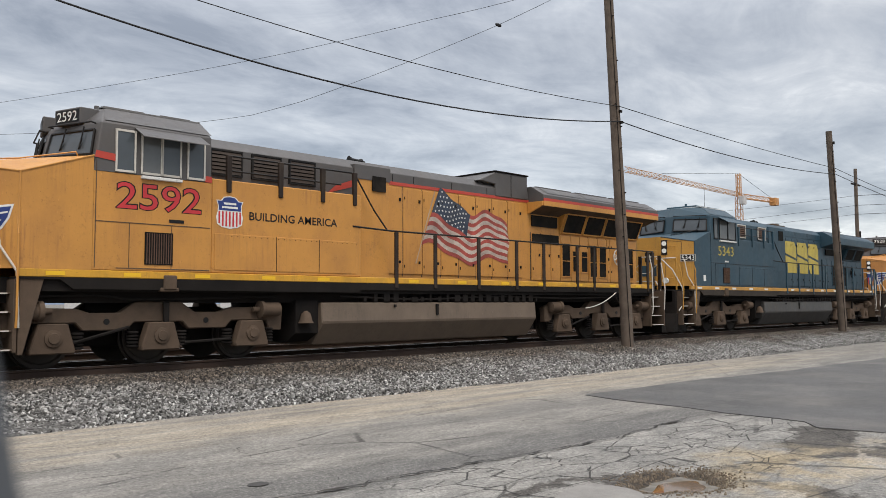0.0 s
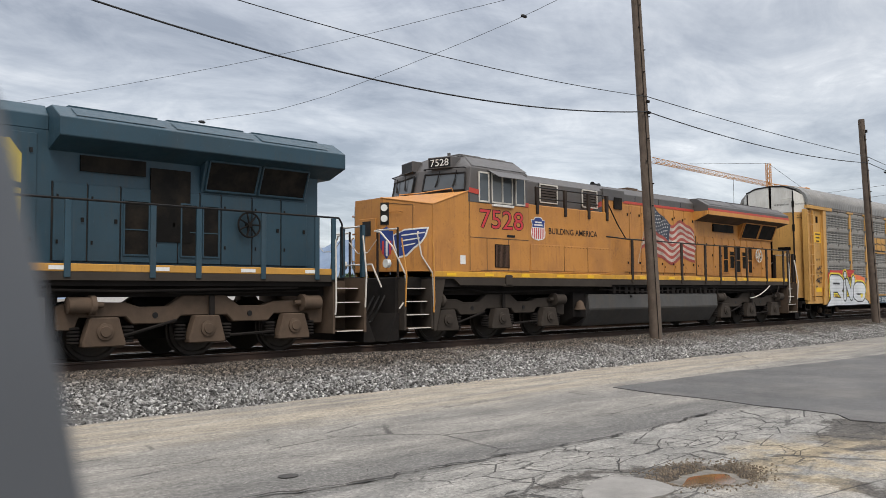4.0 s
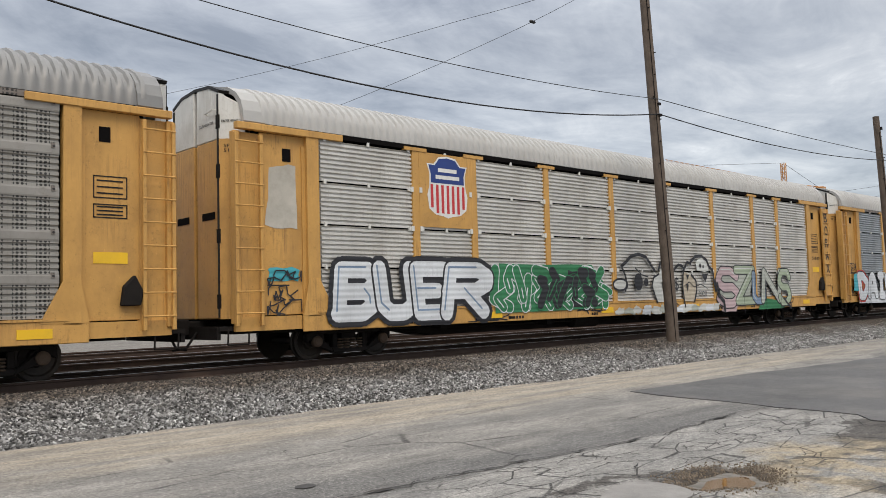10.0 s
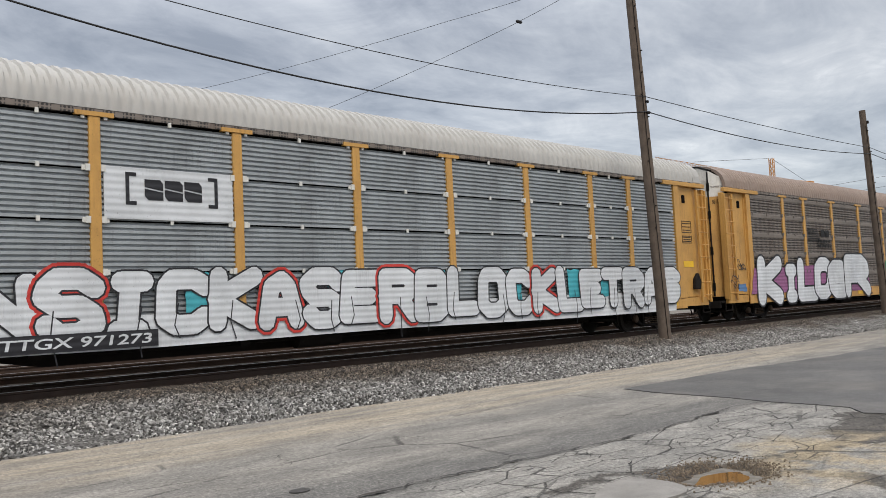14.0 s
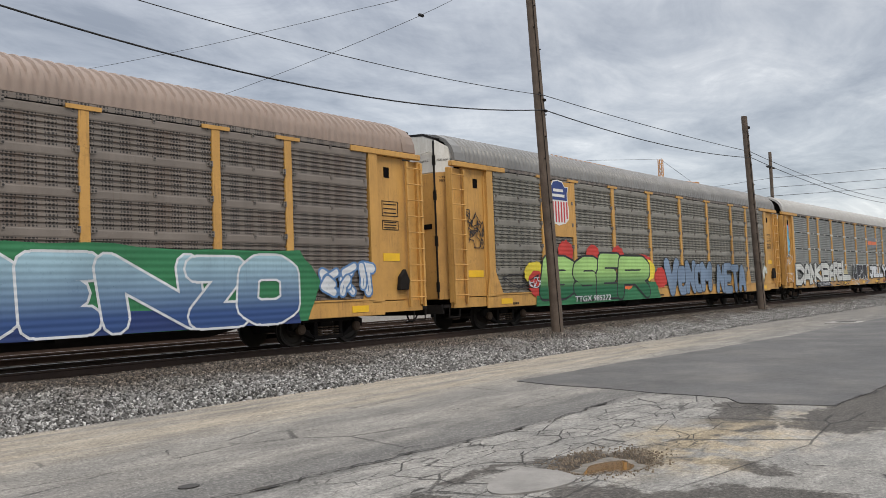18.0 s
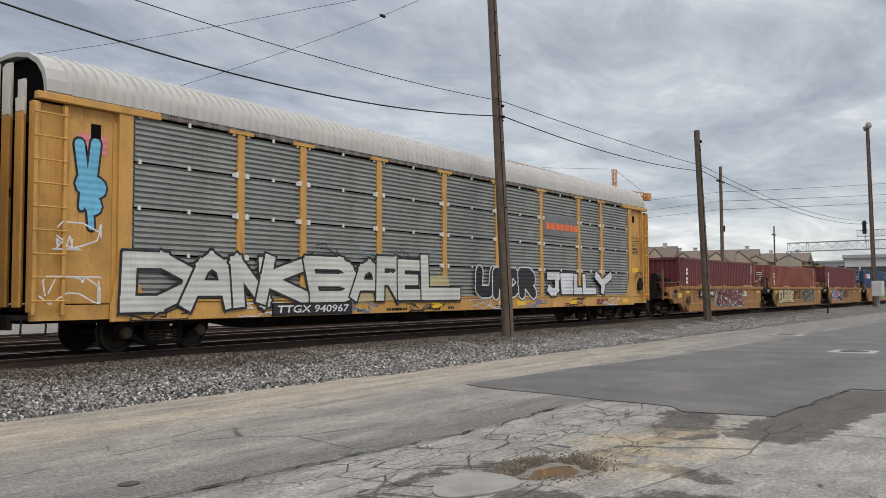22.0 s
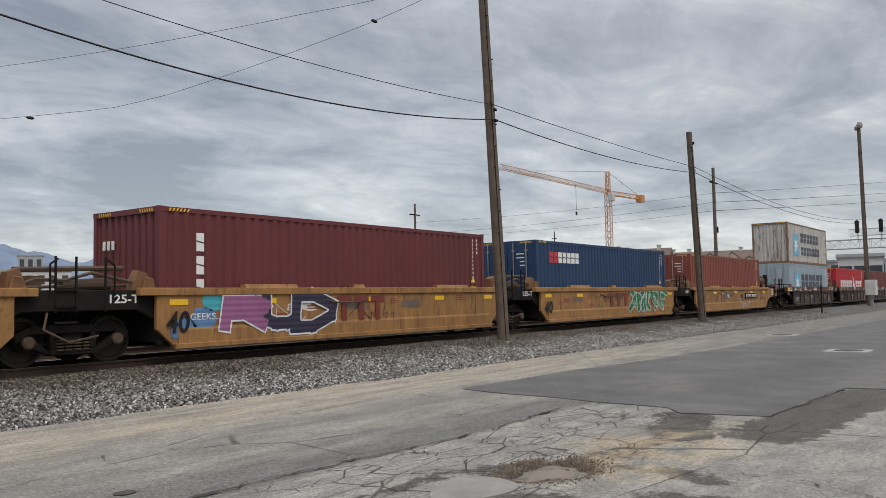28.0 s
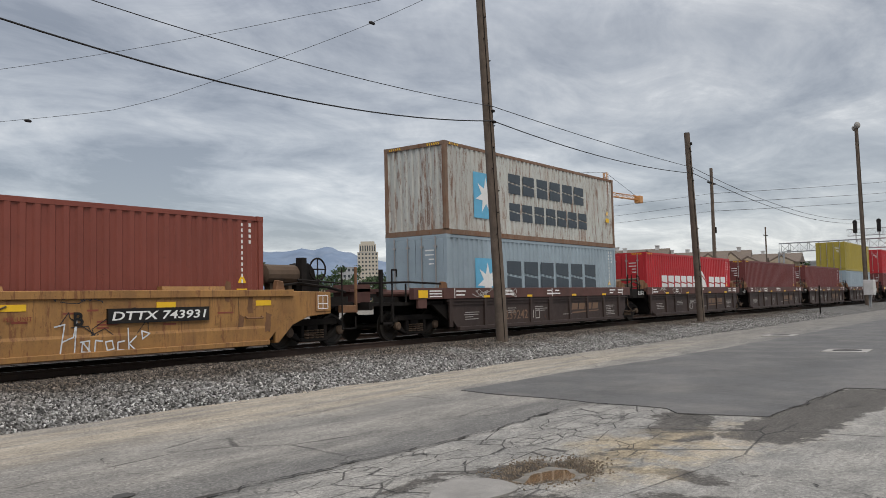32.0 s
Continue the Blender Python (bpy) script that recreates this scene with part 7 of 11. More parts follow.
STROKES = {"A": "00 15 26 35 40;12 32", "B": "00 06 36 45 44 33 03;33 42 41 30 00", "C": "45 36 16 05 01 10 30 41", "D": "00 06 26 44 42 20 00", "E": "40 00 06 46;03 33", "I": "16 36;26 20;10 30", "J": "06 46;36 31 20 10 01",
           "K": "00 06;46 03 40", "L": "06 00 40", "M": "00 06 23 46 40", "N": "00 06 40 46", "O": "10 30 41 45 36 16 05 01 10", "P": "00 06 36 45 44 33 03", "R": "00 06 36 45 44 33 03;23 40", "S": "45 36 16 05 04 13 33 42 41 30 10 01",
           "T": "06 46;26 20", "U": "06 01 10 30 41 46", "V": "06 20 46", "Y": "06 23 46;23 20", "Z": "06 46 00 40", "X": "00 46;06 40", "i": "20 24;26 26", "e": "03 43 44 35 15 04 01 10 30 41", "v": "05 20 46"}


def fat_line(mb, pts, t, y, soft=True):
    """A thick flat brush line with round joints, facing -y."""
    for k, (p, q) in enumerate(zip(pts, pts[1:])):
        d = Vector((q[0] - p[0], q[1] - p[1]))
        if d.length > 1e-4:
            nn = Vector((-d.y, d.x)).normalized() * t
            e = d.normalized() * (0.0 if soft else 0.85 * t)
            yk = y - 0.00004 * (k % 6)
            mb.add([(p[0] - nn.x - e.x, yk, p[1] - nn.y - e.y), (q[0] - nn.x + e.x, yk, q[1] - nn.y + e.y), (q[0] + nn.x + e.x, yk, q[1] + nn.y + e.y), (p[0] + nn.x - e.x, yk, p[1] + nn.y - e.y)], [(0, 1, 2, 3)])
    for k, p in enumerate(pts if soft else ()):
        mb.add([(p[0] + t * math.cos(2 * math.pi * i / 10), y - 0.00001 - 0.00002 * (k % 12 + 1), p[1] + t * math.sin(2 * math.pi * i / 10)) for i in range(10)], [tuple(range(10))])


def bubble(root, text, x0, z0, x1, z1, fill, line, y=-1.56, fat=0.055, wobble=0.12, label="", seed=1, tilt=0.0, weight=0.16, halo=None, shine=None, drips=0, halos=(), soft=False, boxes=None):
    """Spray-painted fat letters, each over the one before: halo, outline, fill and highlight."""
    rnd = random.Random(seed)
    n = len(text)
    w, h = (x1 - x0) / n, z1 - z0
    glow, rim = MB(), MB()
    for i, ch in enumerate(text):
        xa, xb = x0 + i * w, x0 + (i + 1) * w
        if boxes:
            xa, xb, z0, z1 = boxes[i]
            w, h = xb - xa, z1 - z0
        t = weight * min(w, h * 0.8)
        a, b = xa + t * 0.75, xb - t * 0.75
        c, d = z0 + rnd.uniform(0, wobble) * h + tilt * i + t, z1 - rnd.uniform(0, wobble) * h + tilt * i - t
        lean = rnd.uniform(-0.10, 0.12) * w
        lines = []
        for poly in STROKES[ch].split(";"):
            pts = [(int(p[0]), int(p[1])) for p in poly.split()]
            lines.append([(a + (b - a) * px / 4 + lean * (pz / 6 - 0.5) + rnd.uniform(-0.04, 0.04) * w, c + (d - c) * pz / 6) for px, pz in pts])
        yy = y - 0.002 - 0.0017 * i
        out, ins, lit = MB(), MB(), MB()
        for k, pts in enumerate(lines):
            if halo is not None:
                fat_line(glow, pts, t + fat * 2.3, y - 0.0004 - 0.0004 * k - 0.00003 * i, soft)
            if i in halos:
                fat_line(rim, pts, t + fat * 2.6, yy + 0.0005 - 0.0003 * k, soft)
            fat_line(out, pts, t + fat, yy - 0.0004 * k, soft)
            fat_line(ins, pts, t, yy - 0.0008 - 0.0003 * k, soft)
            if shine is not None:
                fat_line(lit, [(p[0] - 0.35 * t, p[1] + 0.35 * t) for p in pts[:3]], 0.12 * t, yy - 0.0015 - 0.00008 * k)
        for k in range(drips):
            xx = a + rnd.uniform(0, 1) * (b - a)
            fat_line(out, [(xx, c + 0.3 * h), (xx + rnd.uniform(-0.1, 0.1) * w, c), (xx + rnd.uniform(-0.05, 0.05) * w, c - rnd.uniform(0.15, 0.4) * h)], 0.012, yy - 0.00155 - 0.00005 * k)
        piece = part("graffiti_letter", out, line, root, label)
        part("letter_fill", ins, fill, piece)
        if shine is not None:
            part("letter_shine", lit, shine, piece)
    if halo is not None:
        part("graffiti_edge", glow, halo, root)
    if rim.v:
        part("graffiti_edge", rim, list(halos.values())[0], root)
    return piece


def blob(root, pts, m, y=-1.556, depth=0.002):
    """A soft-edged painted patch round a polygon given as (x, z)."""
    c = (sum(p[0] for p in pts) / len(pts), sum(p[1] for p in pts) / len(pts))
    rnd = random.Random(int(100 * c[0]))
    ring = []
    n = len(pts)
    for i in range(n):
        p, q = pts[i], pts[(i + 1) % n]
        for k in range(4):
            f = k / 4
            ring.append((p[0] + (q[0] - p[0]) * f + rnd.uniform(-0.03, 0.03), p[1] + (q[1] - p[1]) * f + rnd.uniform(-0.03, 0.03)))
    return part("paint_patch", plate([ring], y, depth), m, root)


def scribble(root, x0, z0, w, h, m, seed, y=-1.45, strokes=3, thick=0.014):
    """A quick scrawl of thin lines."""
    rnd = random.Random(seed)
    mb = MB()
    for s in range(strokes):
        x, z = x0 + rnd.uniform(0, 0.3) * w, z0 + rnd.uniform(0.2, 0.8) * h
        for k in range(9):
            x2, z2 = min(x0 + w, max(x0, x + rnd.uniform(-0.12, 0.30) * w)), min(z0 + h, max(z0, z + rnd.uniform(-0.6, 0.6) * h))
            d = Vector((x2 - x, z2 - z))
            if d.length < 1e-3:
                continue
            nrm = Vector((-d.y, d.x)).normalized() * thick
            yk = y - 0.00015 * (9 * s + k)
            mb.add([(x + nrm.x, yk, z + nrm.y), (x2 + nrm.x, yk, z2 + nrm.y), (x2 - nrm.x, yk, z2 - nrm.y), (x - nrm.x, yk, z - nrm.y)], [(3, 2, 1, 0)])
            x, z = x2, z2
    return part("scrawl", mb, m, root)


def car_number(root, digits, x0, z0, x1, z1, board, m):
    if board is not None:
        part("number_panel", MB().box(x0 - 0.12, x1 + 0.12, -1.598, -1.53, z0 - 0.06, z1 + 0.06), board, root)
    part("car_number", glyphs(digits, (x0, z0, x1, z1), -1.600, 0.015, 0.12, 0.004), m, root)


def block_mark(root, x0, z0, x1, z1, m, y=-1.545, n=3):
    """A railway's mark as plain blocks."""
    w = (x1 - x0) / n
    part("side_mark", plate([[(x0 + k * w, z0), (x0 + (k + 0.80) * w, z0), (x0 + (k + 0.80) * w, z1), (x0 + k * w, z1)] for k in range(n)], y, 0.005), m, root)


def wild(root, x0, z0, x1, z1, n, fill, line, seed, y=-1.56, fat=0.05, label=""):
    """Spray-painted interlocking shapes that read as no letters: bent arms with an outline, and cut-in lines."""
    rnd = random.Random(seed)
    w = (x1 - x0) / n

    def arm(mb, pts, t, dep):
        fat_line(mb, pts, t, y - dep)
    for i in range(n):
        cx, h = x0 + (i + 0.5) * w, z1 - z0
        out, ins, cut = MB(), MB(), MB()
        for k in range(3):
            pts = [(cx + rnd.uniform(-0.5, 0.5) * w, z0 + h * f) for f in sorted(rnd.sample((0.12, 0.3, 0.5, 0.7, 0.88), 3))]
            if rnd.random() < 0.5:
                pts.append((pts[-1][0] + rnd.uniform(0.2, 0.6) * w, pts[-1][1] - rnd.uniform(0, 0.15) * h))
            t = rnd.uniform(0.12, 0.18) * min(w, h)
            dz = 0.0016 * i + 0.0009 * k
            arm(out, pts, t + fat, 0.0005 + dz)
            arm(ins, pts, t, 0.0009 + dz)
            if rnd.random() < 0.6:
                arm(cut, pts[:2], t * 0.14, 0.0013 + dz)
        ob = part("graffiti_shape", out, line, root, label)
        part("shape_fill", ins, fill, ob)
        if cut.v:
            part("shape_line", cut, line, ob)
    return ob


faded_white = spray("faded_white_spray", (0.52, 0.53, 0.50), 0.2)


# first car: grey punched screens, white graffiti with red edge
def marks_1(r):
    bubble(r, "Rive", 1.95, 0.72, 6.2, 2.08, paint_white, paint_black, fat=0.055, wobble=0.02, label="white bubble-letter graffiti edged in black, yellow and red", seed=3, weight=0.175, halo=paint_yellow, soft=True,
           boxes=((2.15, 3.62, 0.80, 1.92), (3.35, 4.17, 0.78, 2.10), (3.86, 4.92, 0.80, 1.92), (4.74, 6.10, 0.78, 1.74)))
    blob(r, [(1.62, 0.58), (6.75, 0.58), (6.1, 0.95), (2.2, 0.98)], paint_black, -1.5598)
    blob(r, [(1.75, 0.61), (6.6, 0.61), (6.05, 0.92), (2.25, 0.95)], paint_white, -1.5608)
    blob(r, [(1.95, 1.0), (2.35, 0.9), (2.2, 2.05), (1.95, 2.0)], paint_red, -1.5535)
    blob(r, [(2.2, 1.9), (3.6, 1.85), (4.6, 1.85), (4.95, 2.18), (2.15, 2.1)], paint_red, -1.5535)
    blob(r, [(4.9, 1.75), (6.1, 1.65), (6.15, 1.85), (5.0, 2.0)], orange_paint, -1.5538)
    blob(r, [(5.55, 0.9), (5.8, 0.95), (5.75, 1.15), (5.5, 1.1)], paint_yellow, -1.5705)
    car_number(r, "TTGX 995898", 7.05, 0.70, 9.2, 0.92, csx_blue, paint_white)
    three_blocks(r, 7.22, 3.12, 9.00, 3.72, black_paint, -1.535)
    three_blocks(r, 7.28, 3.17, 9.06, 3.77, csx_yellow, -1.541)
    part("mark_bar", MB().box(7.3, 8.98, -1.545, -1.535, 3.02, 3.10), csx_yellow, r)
    part("notice", MB().box(0.95, 1.62, -1.43, -1.42, 3.3, 3.75).box(1.0, 1.55, -1.43, -1.42, 1.2, 1.38), reflector, r)
    part("letter_bar", plate([[(1.02 + 0.05 * k, 3.63 - 0.15 * k), (1.52 - 0.04 * k, 3.63 - 0.15 * k), (1.52 - 0.04 * k, 3.69 - 0.15 * k), (1.02 + 0.05 * k, 3.69 - 0.15 * k)] for k in range(3)], -1.432, 0.004), frame_brown, r)
    part("bay_code", glyphs("B-1419", (1.08, 2.52, 1.45, 2.62), -1.42, 0.01), black_paint, r)
    for k, (x, z) in enumerate(((1.02, 2.0), (1.0, 1.6), (0.7, 1.4), (7.0, 1.6))):
        scribble(r, x, z, 0.6, 0.3, paint_black if k < 3 else paint_white, 11 + k, -1.45 if k < 3 else -1.57)
    for k, x in enumerate((9.9, 17.8)):
        scribble(r, x, 1.1, 2.2, 0.7, faded_white, 19 + k, -1.556, 8, 0.022)
    faded = spray("faded_rust_spray", (0.36, 0.19, 0.10), 0.3)
    for a, b, c, d in ((12.7, 0.75, 1.5, 1.15), (14.1, 0.95, 1.5, 1.0), (13.6, 0.55, 1.7, 0.7)):
        blob(r, [(a + c * (0.5 + 0.5 * math.cos(2 * math.pi * k / 11)), b + d * (0.5 + 0.5 * math.sin(2 * math.pi * k / 11))) for k in range(11)], faded, -1.547, 0.001 + 0.002 * b)
    scribble(r, 12.7, 0.7, 2.9, 1.2, paint_black, 29, -1.556, 3, 0.012)
    block_mark(r, 20.6, 0.72, 21.4, 0.92, brown_letters, -1.534)


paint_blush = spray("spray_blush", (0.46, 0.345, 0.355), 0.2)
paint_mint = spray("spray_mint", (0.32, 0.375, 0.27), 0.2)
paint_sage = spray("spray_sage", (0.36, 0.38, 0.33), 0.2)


def oval(cx, cz, rx, rz, n=18):
    return [(cx + rx * math.cos(2 * math.pi * k / n), cz + rz * math.sin(2 * math.pi * k / n)) for k in range(n)]


def faces_piece(r):
    """Thin black outlines of round letters with eyes on bare screens, over a grey cloud along the sill."""
    lines = MB()
    for k, (t, pts) in enumerate(((0.05, ((12.6, 2.1), (12.83, 2.21), (13.11, 2.4), (13.51, 2.47), (13.87, 2.4), (14.11, 2.18), (14.33, 1.98))), (0.04, ((12.6, 2.1), (12.77, 1.84), (12.85, 1.58), (12.76, 1.37))),
                                  (0.045, ((14.55, 2.01), (14.65, 2.21), (14.85, 2.27), (15.01, 2.13), (15.2, 1.87))), (0.03, ((14.55, 1.87), (14.26, 1.76), (14.16, 1.5), (14.28, 1.22), (14.43, 0.99))), (0.03, ((15.17, 1.9), (15.16, 1.37), (15.05, 0.97))),
                                  (0.045, ((15.2, 1.9), (15.69, 2.17), (15.9, 2.14), (16.01, 2.02), (16.2, 2.27), (16.42, 2.21))), (0.035, ((15.97, 1.99), (15.89, 1.48), (15.95, 1.06), (16.01, 0.82))), (0.035, ((16.44, 1.84), (16.7, 1.66), (16.73, 1.35), (16.57, 0.98))),
                                  (0.05, ((16.42, 2.27), (16.72, 2.46), (17.11, 2.48), (17.42, 2.35), (17.58, 2.1), (17.78, 2.03), (17.85, 1.65), (17.96, 1.32))), (0.02, ((13.3, 2.05), (13.6, 1.85), (13.95, 1.78))), (0.012, ((16.0, 1.5), (16.3, 1.62), (16.6, 1.45), (17.0, 1.55), (17.4, 1.4))))):
        fat_line(lines, pts, t, -1.558 - 0.0008 * k, True)
    piece = part("graffiti_outline", lines, paint_black, r, "thin black outlines of round graffiti letters")
    part("letter_fill", plate([[(14.25, 1.72), (14.62, 1.95), (14.85, 2.2), (15.12, 1.9), (15.13, 1.37), (15.02, 1.0), (14.45, 1.0), (14.2, 1.5)]], -1.553, 0.002), faded_white, piece)
    part("letter_fill", plate([[(16.0, 1.95), (16.42, 1.84), (16.68, 1.62), (16.70, 1.35), (16.55, 0.98), (15.98, 1.0), (15.92, 1.5)]], -1.553, 0.002), paint_sand, piece)
    part("letter_fill", plate([[(16.75, 2.30), (17.1, 2.42), (17.4, 2.30), (17.55, 2.0), (17.3, 1.95), (16.8, 2.0)]], -1.553, 0.002), faded_white, piece)
    part("eye", plate([oval(13.43, 1.63, 0.22, 0.26), oval(13.83, 1.62, 0.12, 0.13), oval(17.0, 2.16, 0.07, 0.07), oval(17.18, 2.13, 0.05, 0.05), [(17.05, 1.86), (17.48, 1.90), (17.28, 1.60)], [(14.70, 1.85), (14.88, 1.92), (14.80, 1.70)], [(14.66, 1.62), (14.80, 1.60), (14.76, 1.32)], [(16.10, 1.86), (16.28, 1.84), (16.2, 1.70)], [(16.1, 1.55), (16.24, 1.54), (16.16, 1.28)]], -1.572, 0.002), paint_black, piece)
    ring = MB()
    fat_line(ring, oval(12.52, 1.55, 0.36, 0.17) + oval(12.52, 1.55, 0.36, 0.17)[:1], 0.03, -1.56)
    oval_ring = part("graffiti_oval", ring, paint_black, r)
    part("letter_fill", plate([oval(12.52, 1.55, 0.35, 0.16)], -1.556, 0.002), faded_white, oval_ring)
    part("tag", glyphs("2020", (16.85, 1.15, 17.35, 1.32), -1.56, 0.004), paint_black, r)
    part("tag", glyphs("$", (15.42, 1.30, 15.66, 1.78), -1.56, 0.006), paint_black, r)
    rnd = random.Random(21)
    for k in range(13):
        x, w = 12.2 + 0.46 * k, rnd.uniform(0.35, 0.6)
        blob(r, [(x, 0.64 + rnd.uniform(0, 0.06)), (x + w, 0.62 + rnd.uniform(0, 0.08)), (x + w + 0.1, 0.80 + rnd.uniform(0, 0.1)), (x + 0.4 * w, 0.84 + rnd.uniform(0, 0.1)), (x, 0.78)], (faded_white, paint_sage, faded_white, paint_white)[k % 4], -1.556 - 0.0005 * k)


def marks_2(r):
    bubble(r, "BUER", 2.15, 0.68, 7.1, 2.15, paint_white, paint_black, seed=5, weight=0.17, fat=0.05, wobble=0.02, halo=paint_black, shine=paint_slate, soft=True, boxes=((2.28, 3.48, 0.78, 2.12), (3.42, 4.58, 0.76, 2.14), (4.52, 5.60, 0.74, 2.14), (5.45, 7.0, 0.70, 2.15)), label="grey and black block-letter graffiti")
    blob(r, [(7.2, 0.85), (11.6, 0.85), (11.8, 1.5), (11.2, 2.1), (7.4, 2.1), (7.3, 1.5)], paint_green, -1.552)
    wild(r, 7.1, 0.85, 11.9, 2.1, 6, paint_green, paint_white, 6, fat=0.025, label="dark green and black graffiti edged in white")
    wild(r, 8.8, 0.9, 11.4, 2.05, 3, paint_black, paint_green, 66, y=-1.575, fat=0.02)
    blob(r, [(10.1, 0.95), (11.5, 0.95), (11.55, 1.6), (10.9, 1.9), (10.1, 1.95)], paint_black, -1.5535)
    faces_piece(r)
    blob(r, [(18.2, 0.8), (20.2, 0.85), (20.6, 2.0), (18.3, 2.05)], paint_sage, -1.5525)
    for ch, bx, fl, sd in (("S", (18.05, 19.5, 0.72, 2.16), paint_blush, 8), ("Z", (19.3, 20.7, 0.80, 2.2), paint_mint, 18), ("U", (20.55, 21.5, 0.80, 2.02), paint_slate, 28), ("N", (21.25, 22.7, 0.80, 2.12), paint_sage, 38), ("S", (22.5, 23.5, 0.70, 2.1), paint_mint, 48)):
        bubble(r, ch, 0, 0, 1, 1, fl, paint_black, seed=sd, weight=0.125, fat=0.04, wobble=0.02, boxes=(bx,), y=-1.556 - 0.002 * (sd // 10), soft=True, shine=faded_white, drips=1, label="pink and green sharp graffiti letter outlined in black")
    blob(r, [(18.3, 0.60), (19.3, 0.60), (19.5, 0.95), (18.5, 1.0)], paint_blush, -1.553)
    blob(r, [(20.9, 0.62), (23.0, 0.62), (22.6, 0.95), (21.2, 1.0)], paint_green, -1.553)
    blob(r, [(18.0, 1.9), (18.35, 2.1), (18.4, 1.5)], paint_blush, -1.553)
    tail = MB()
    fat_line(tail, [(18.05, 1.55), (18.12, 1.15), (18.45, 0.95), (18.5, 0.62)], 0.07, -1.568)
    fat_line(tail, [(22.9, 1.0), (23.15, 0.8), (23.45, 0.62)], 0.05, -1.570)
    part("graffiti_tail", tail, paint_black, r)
    part("emblem_panel", MB().box(4.78, 6.48, -1.535, -1.51, 2.95, 4.72), rack_yellow, r)
    shield(r, 5.68, 3.22, 1.22, 1.42, -1.537)
    blob(r, [(0.75, 2.8), (1.5, 2.75), (1.45, 4.1), (0.85, 4.0)], material("pale_spray", (0.45, 0.42, 0.36), 0.6, vary=0.2), -1.425)
    blob(r, [(0.8, 1.7), (1.5, 1.7), (1.5, 1.95), (0.8, 1.95)], paint_cyan, -1.425)
    for k in range(3):
        scribble(r, 0.75, 1.0 + 0.3 * k, 0.8, 0.3, paint_black, 31 + k)
    for k in range(6):
        scribble(r, 2.2 + k * 4, 0.68, 1.6, 0.3, paint_black, 41 + k, -1.54)
    # letters down the rear ladder
    for k, ch in enumerate("BORAX"):
        part("ladder_letter", glyphs(ch, (26.86, 4.05 - k * 0.52, 27.16, 4.42 - k * 0.52), -1.56, 0.0), paint_black, r)
    part("ladder_board", MB().box(26.72, 27.28, -1.545, -1.515, 1.0, 4.6), rack_yellow, r)
    part("car_number", glyphs("516301", (25.85, 2.50, 26.60, 2.63), -1.43, 0.01), black_paint, r)


def marks_3(r):
    blob(r, [(1.4, 0.62), (25.0, 0.62), (25.0, 1.25), (1.6, 1.15)], paint_white, -1.549)
    blob(r, [(0.9, 1.2), (1.7, 1.15), (1.75, 2.0), (1.0, 1.9)], paint_cyan, -1.56)
    bubble(r, "DAINSICKASERBLOCKLETRAS", 1.45, 0.74, 25.2, 2.06, paint_white, paint_black, seed=9, wobble=0.08, fat=0.035, weight=0.18, drips=1, soft=True, label="long white block-letter graffiti outlined in black, red and pink", halos={0: paint_red, 4: paint_red, 8: paint_red, 11: paint_red, 16: paint_red})
    for x in (5.6, 8.2, 11.4, 14.3, 17.0, 19.5, 21.0, 23.6):
        blob(r, [(x, 1.15), (x + 0.55, 1.15), (x + 0.5, 1.95), (x, 1.95)], paint_cyan if x > 7 else paint_deep, -1.558)
    part("mark_panel", MB().box(6.72, 9.22, -1.538, -1.515, 2.92, 3.86), paint_white, r)
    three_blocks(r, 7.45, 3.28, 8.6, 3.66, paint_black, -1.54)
    part("mark_bracket", plate([[(7.1, 3.18), (7.3, 3.18), (7.3, 3.25), (7.17, 3.25), (7.17, 3.70), (7.3, 3.70), (7.3, 3.77), (7.1, 3.77)], [(8.9, 3.18), (8.7, 3.18), (8.7, 3.25), (8.83, 3.25), (8.83, 3.70), (8.7, 3.70), (8.7, 3.77), (8.9, 3.77)]], -1.54), paint_black, r)
    car_number(r, "TTGX 971273", 5.0, 0.70, 7.5, 0.88, paint_black, paint_white)
    for k in range(3):
        scribble(r, 0.75, 1.7 + 0.2 * k, 0.8, 0.3, paint_black, 51 + k)
    scribble(r, 0.8, 1.0, 0.9, 0.4, paint_black, 57)


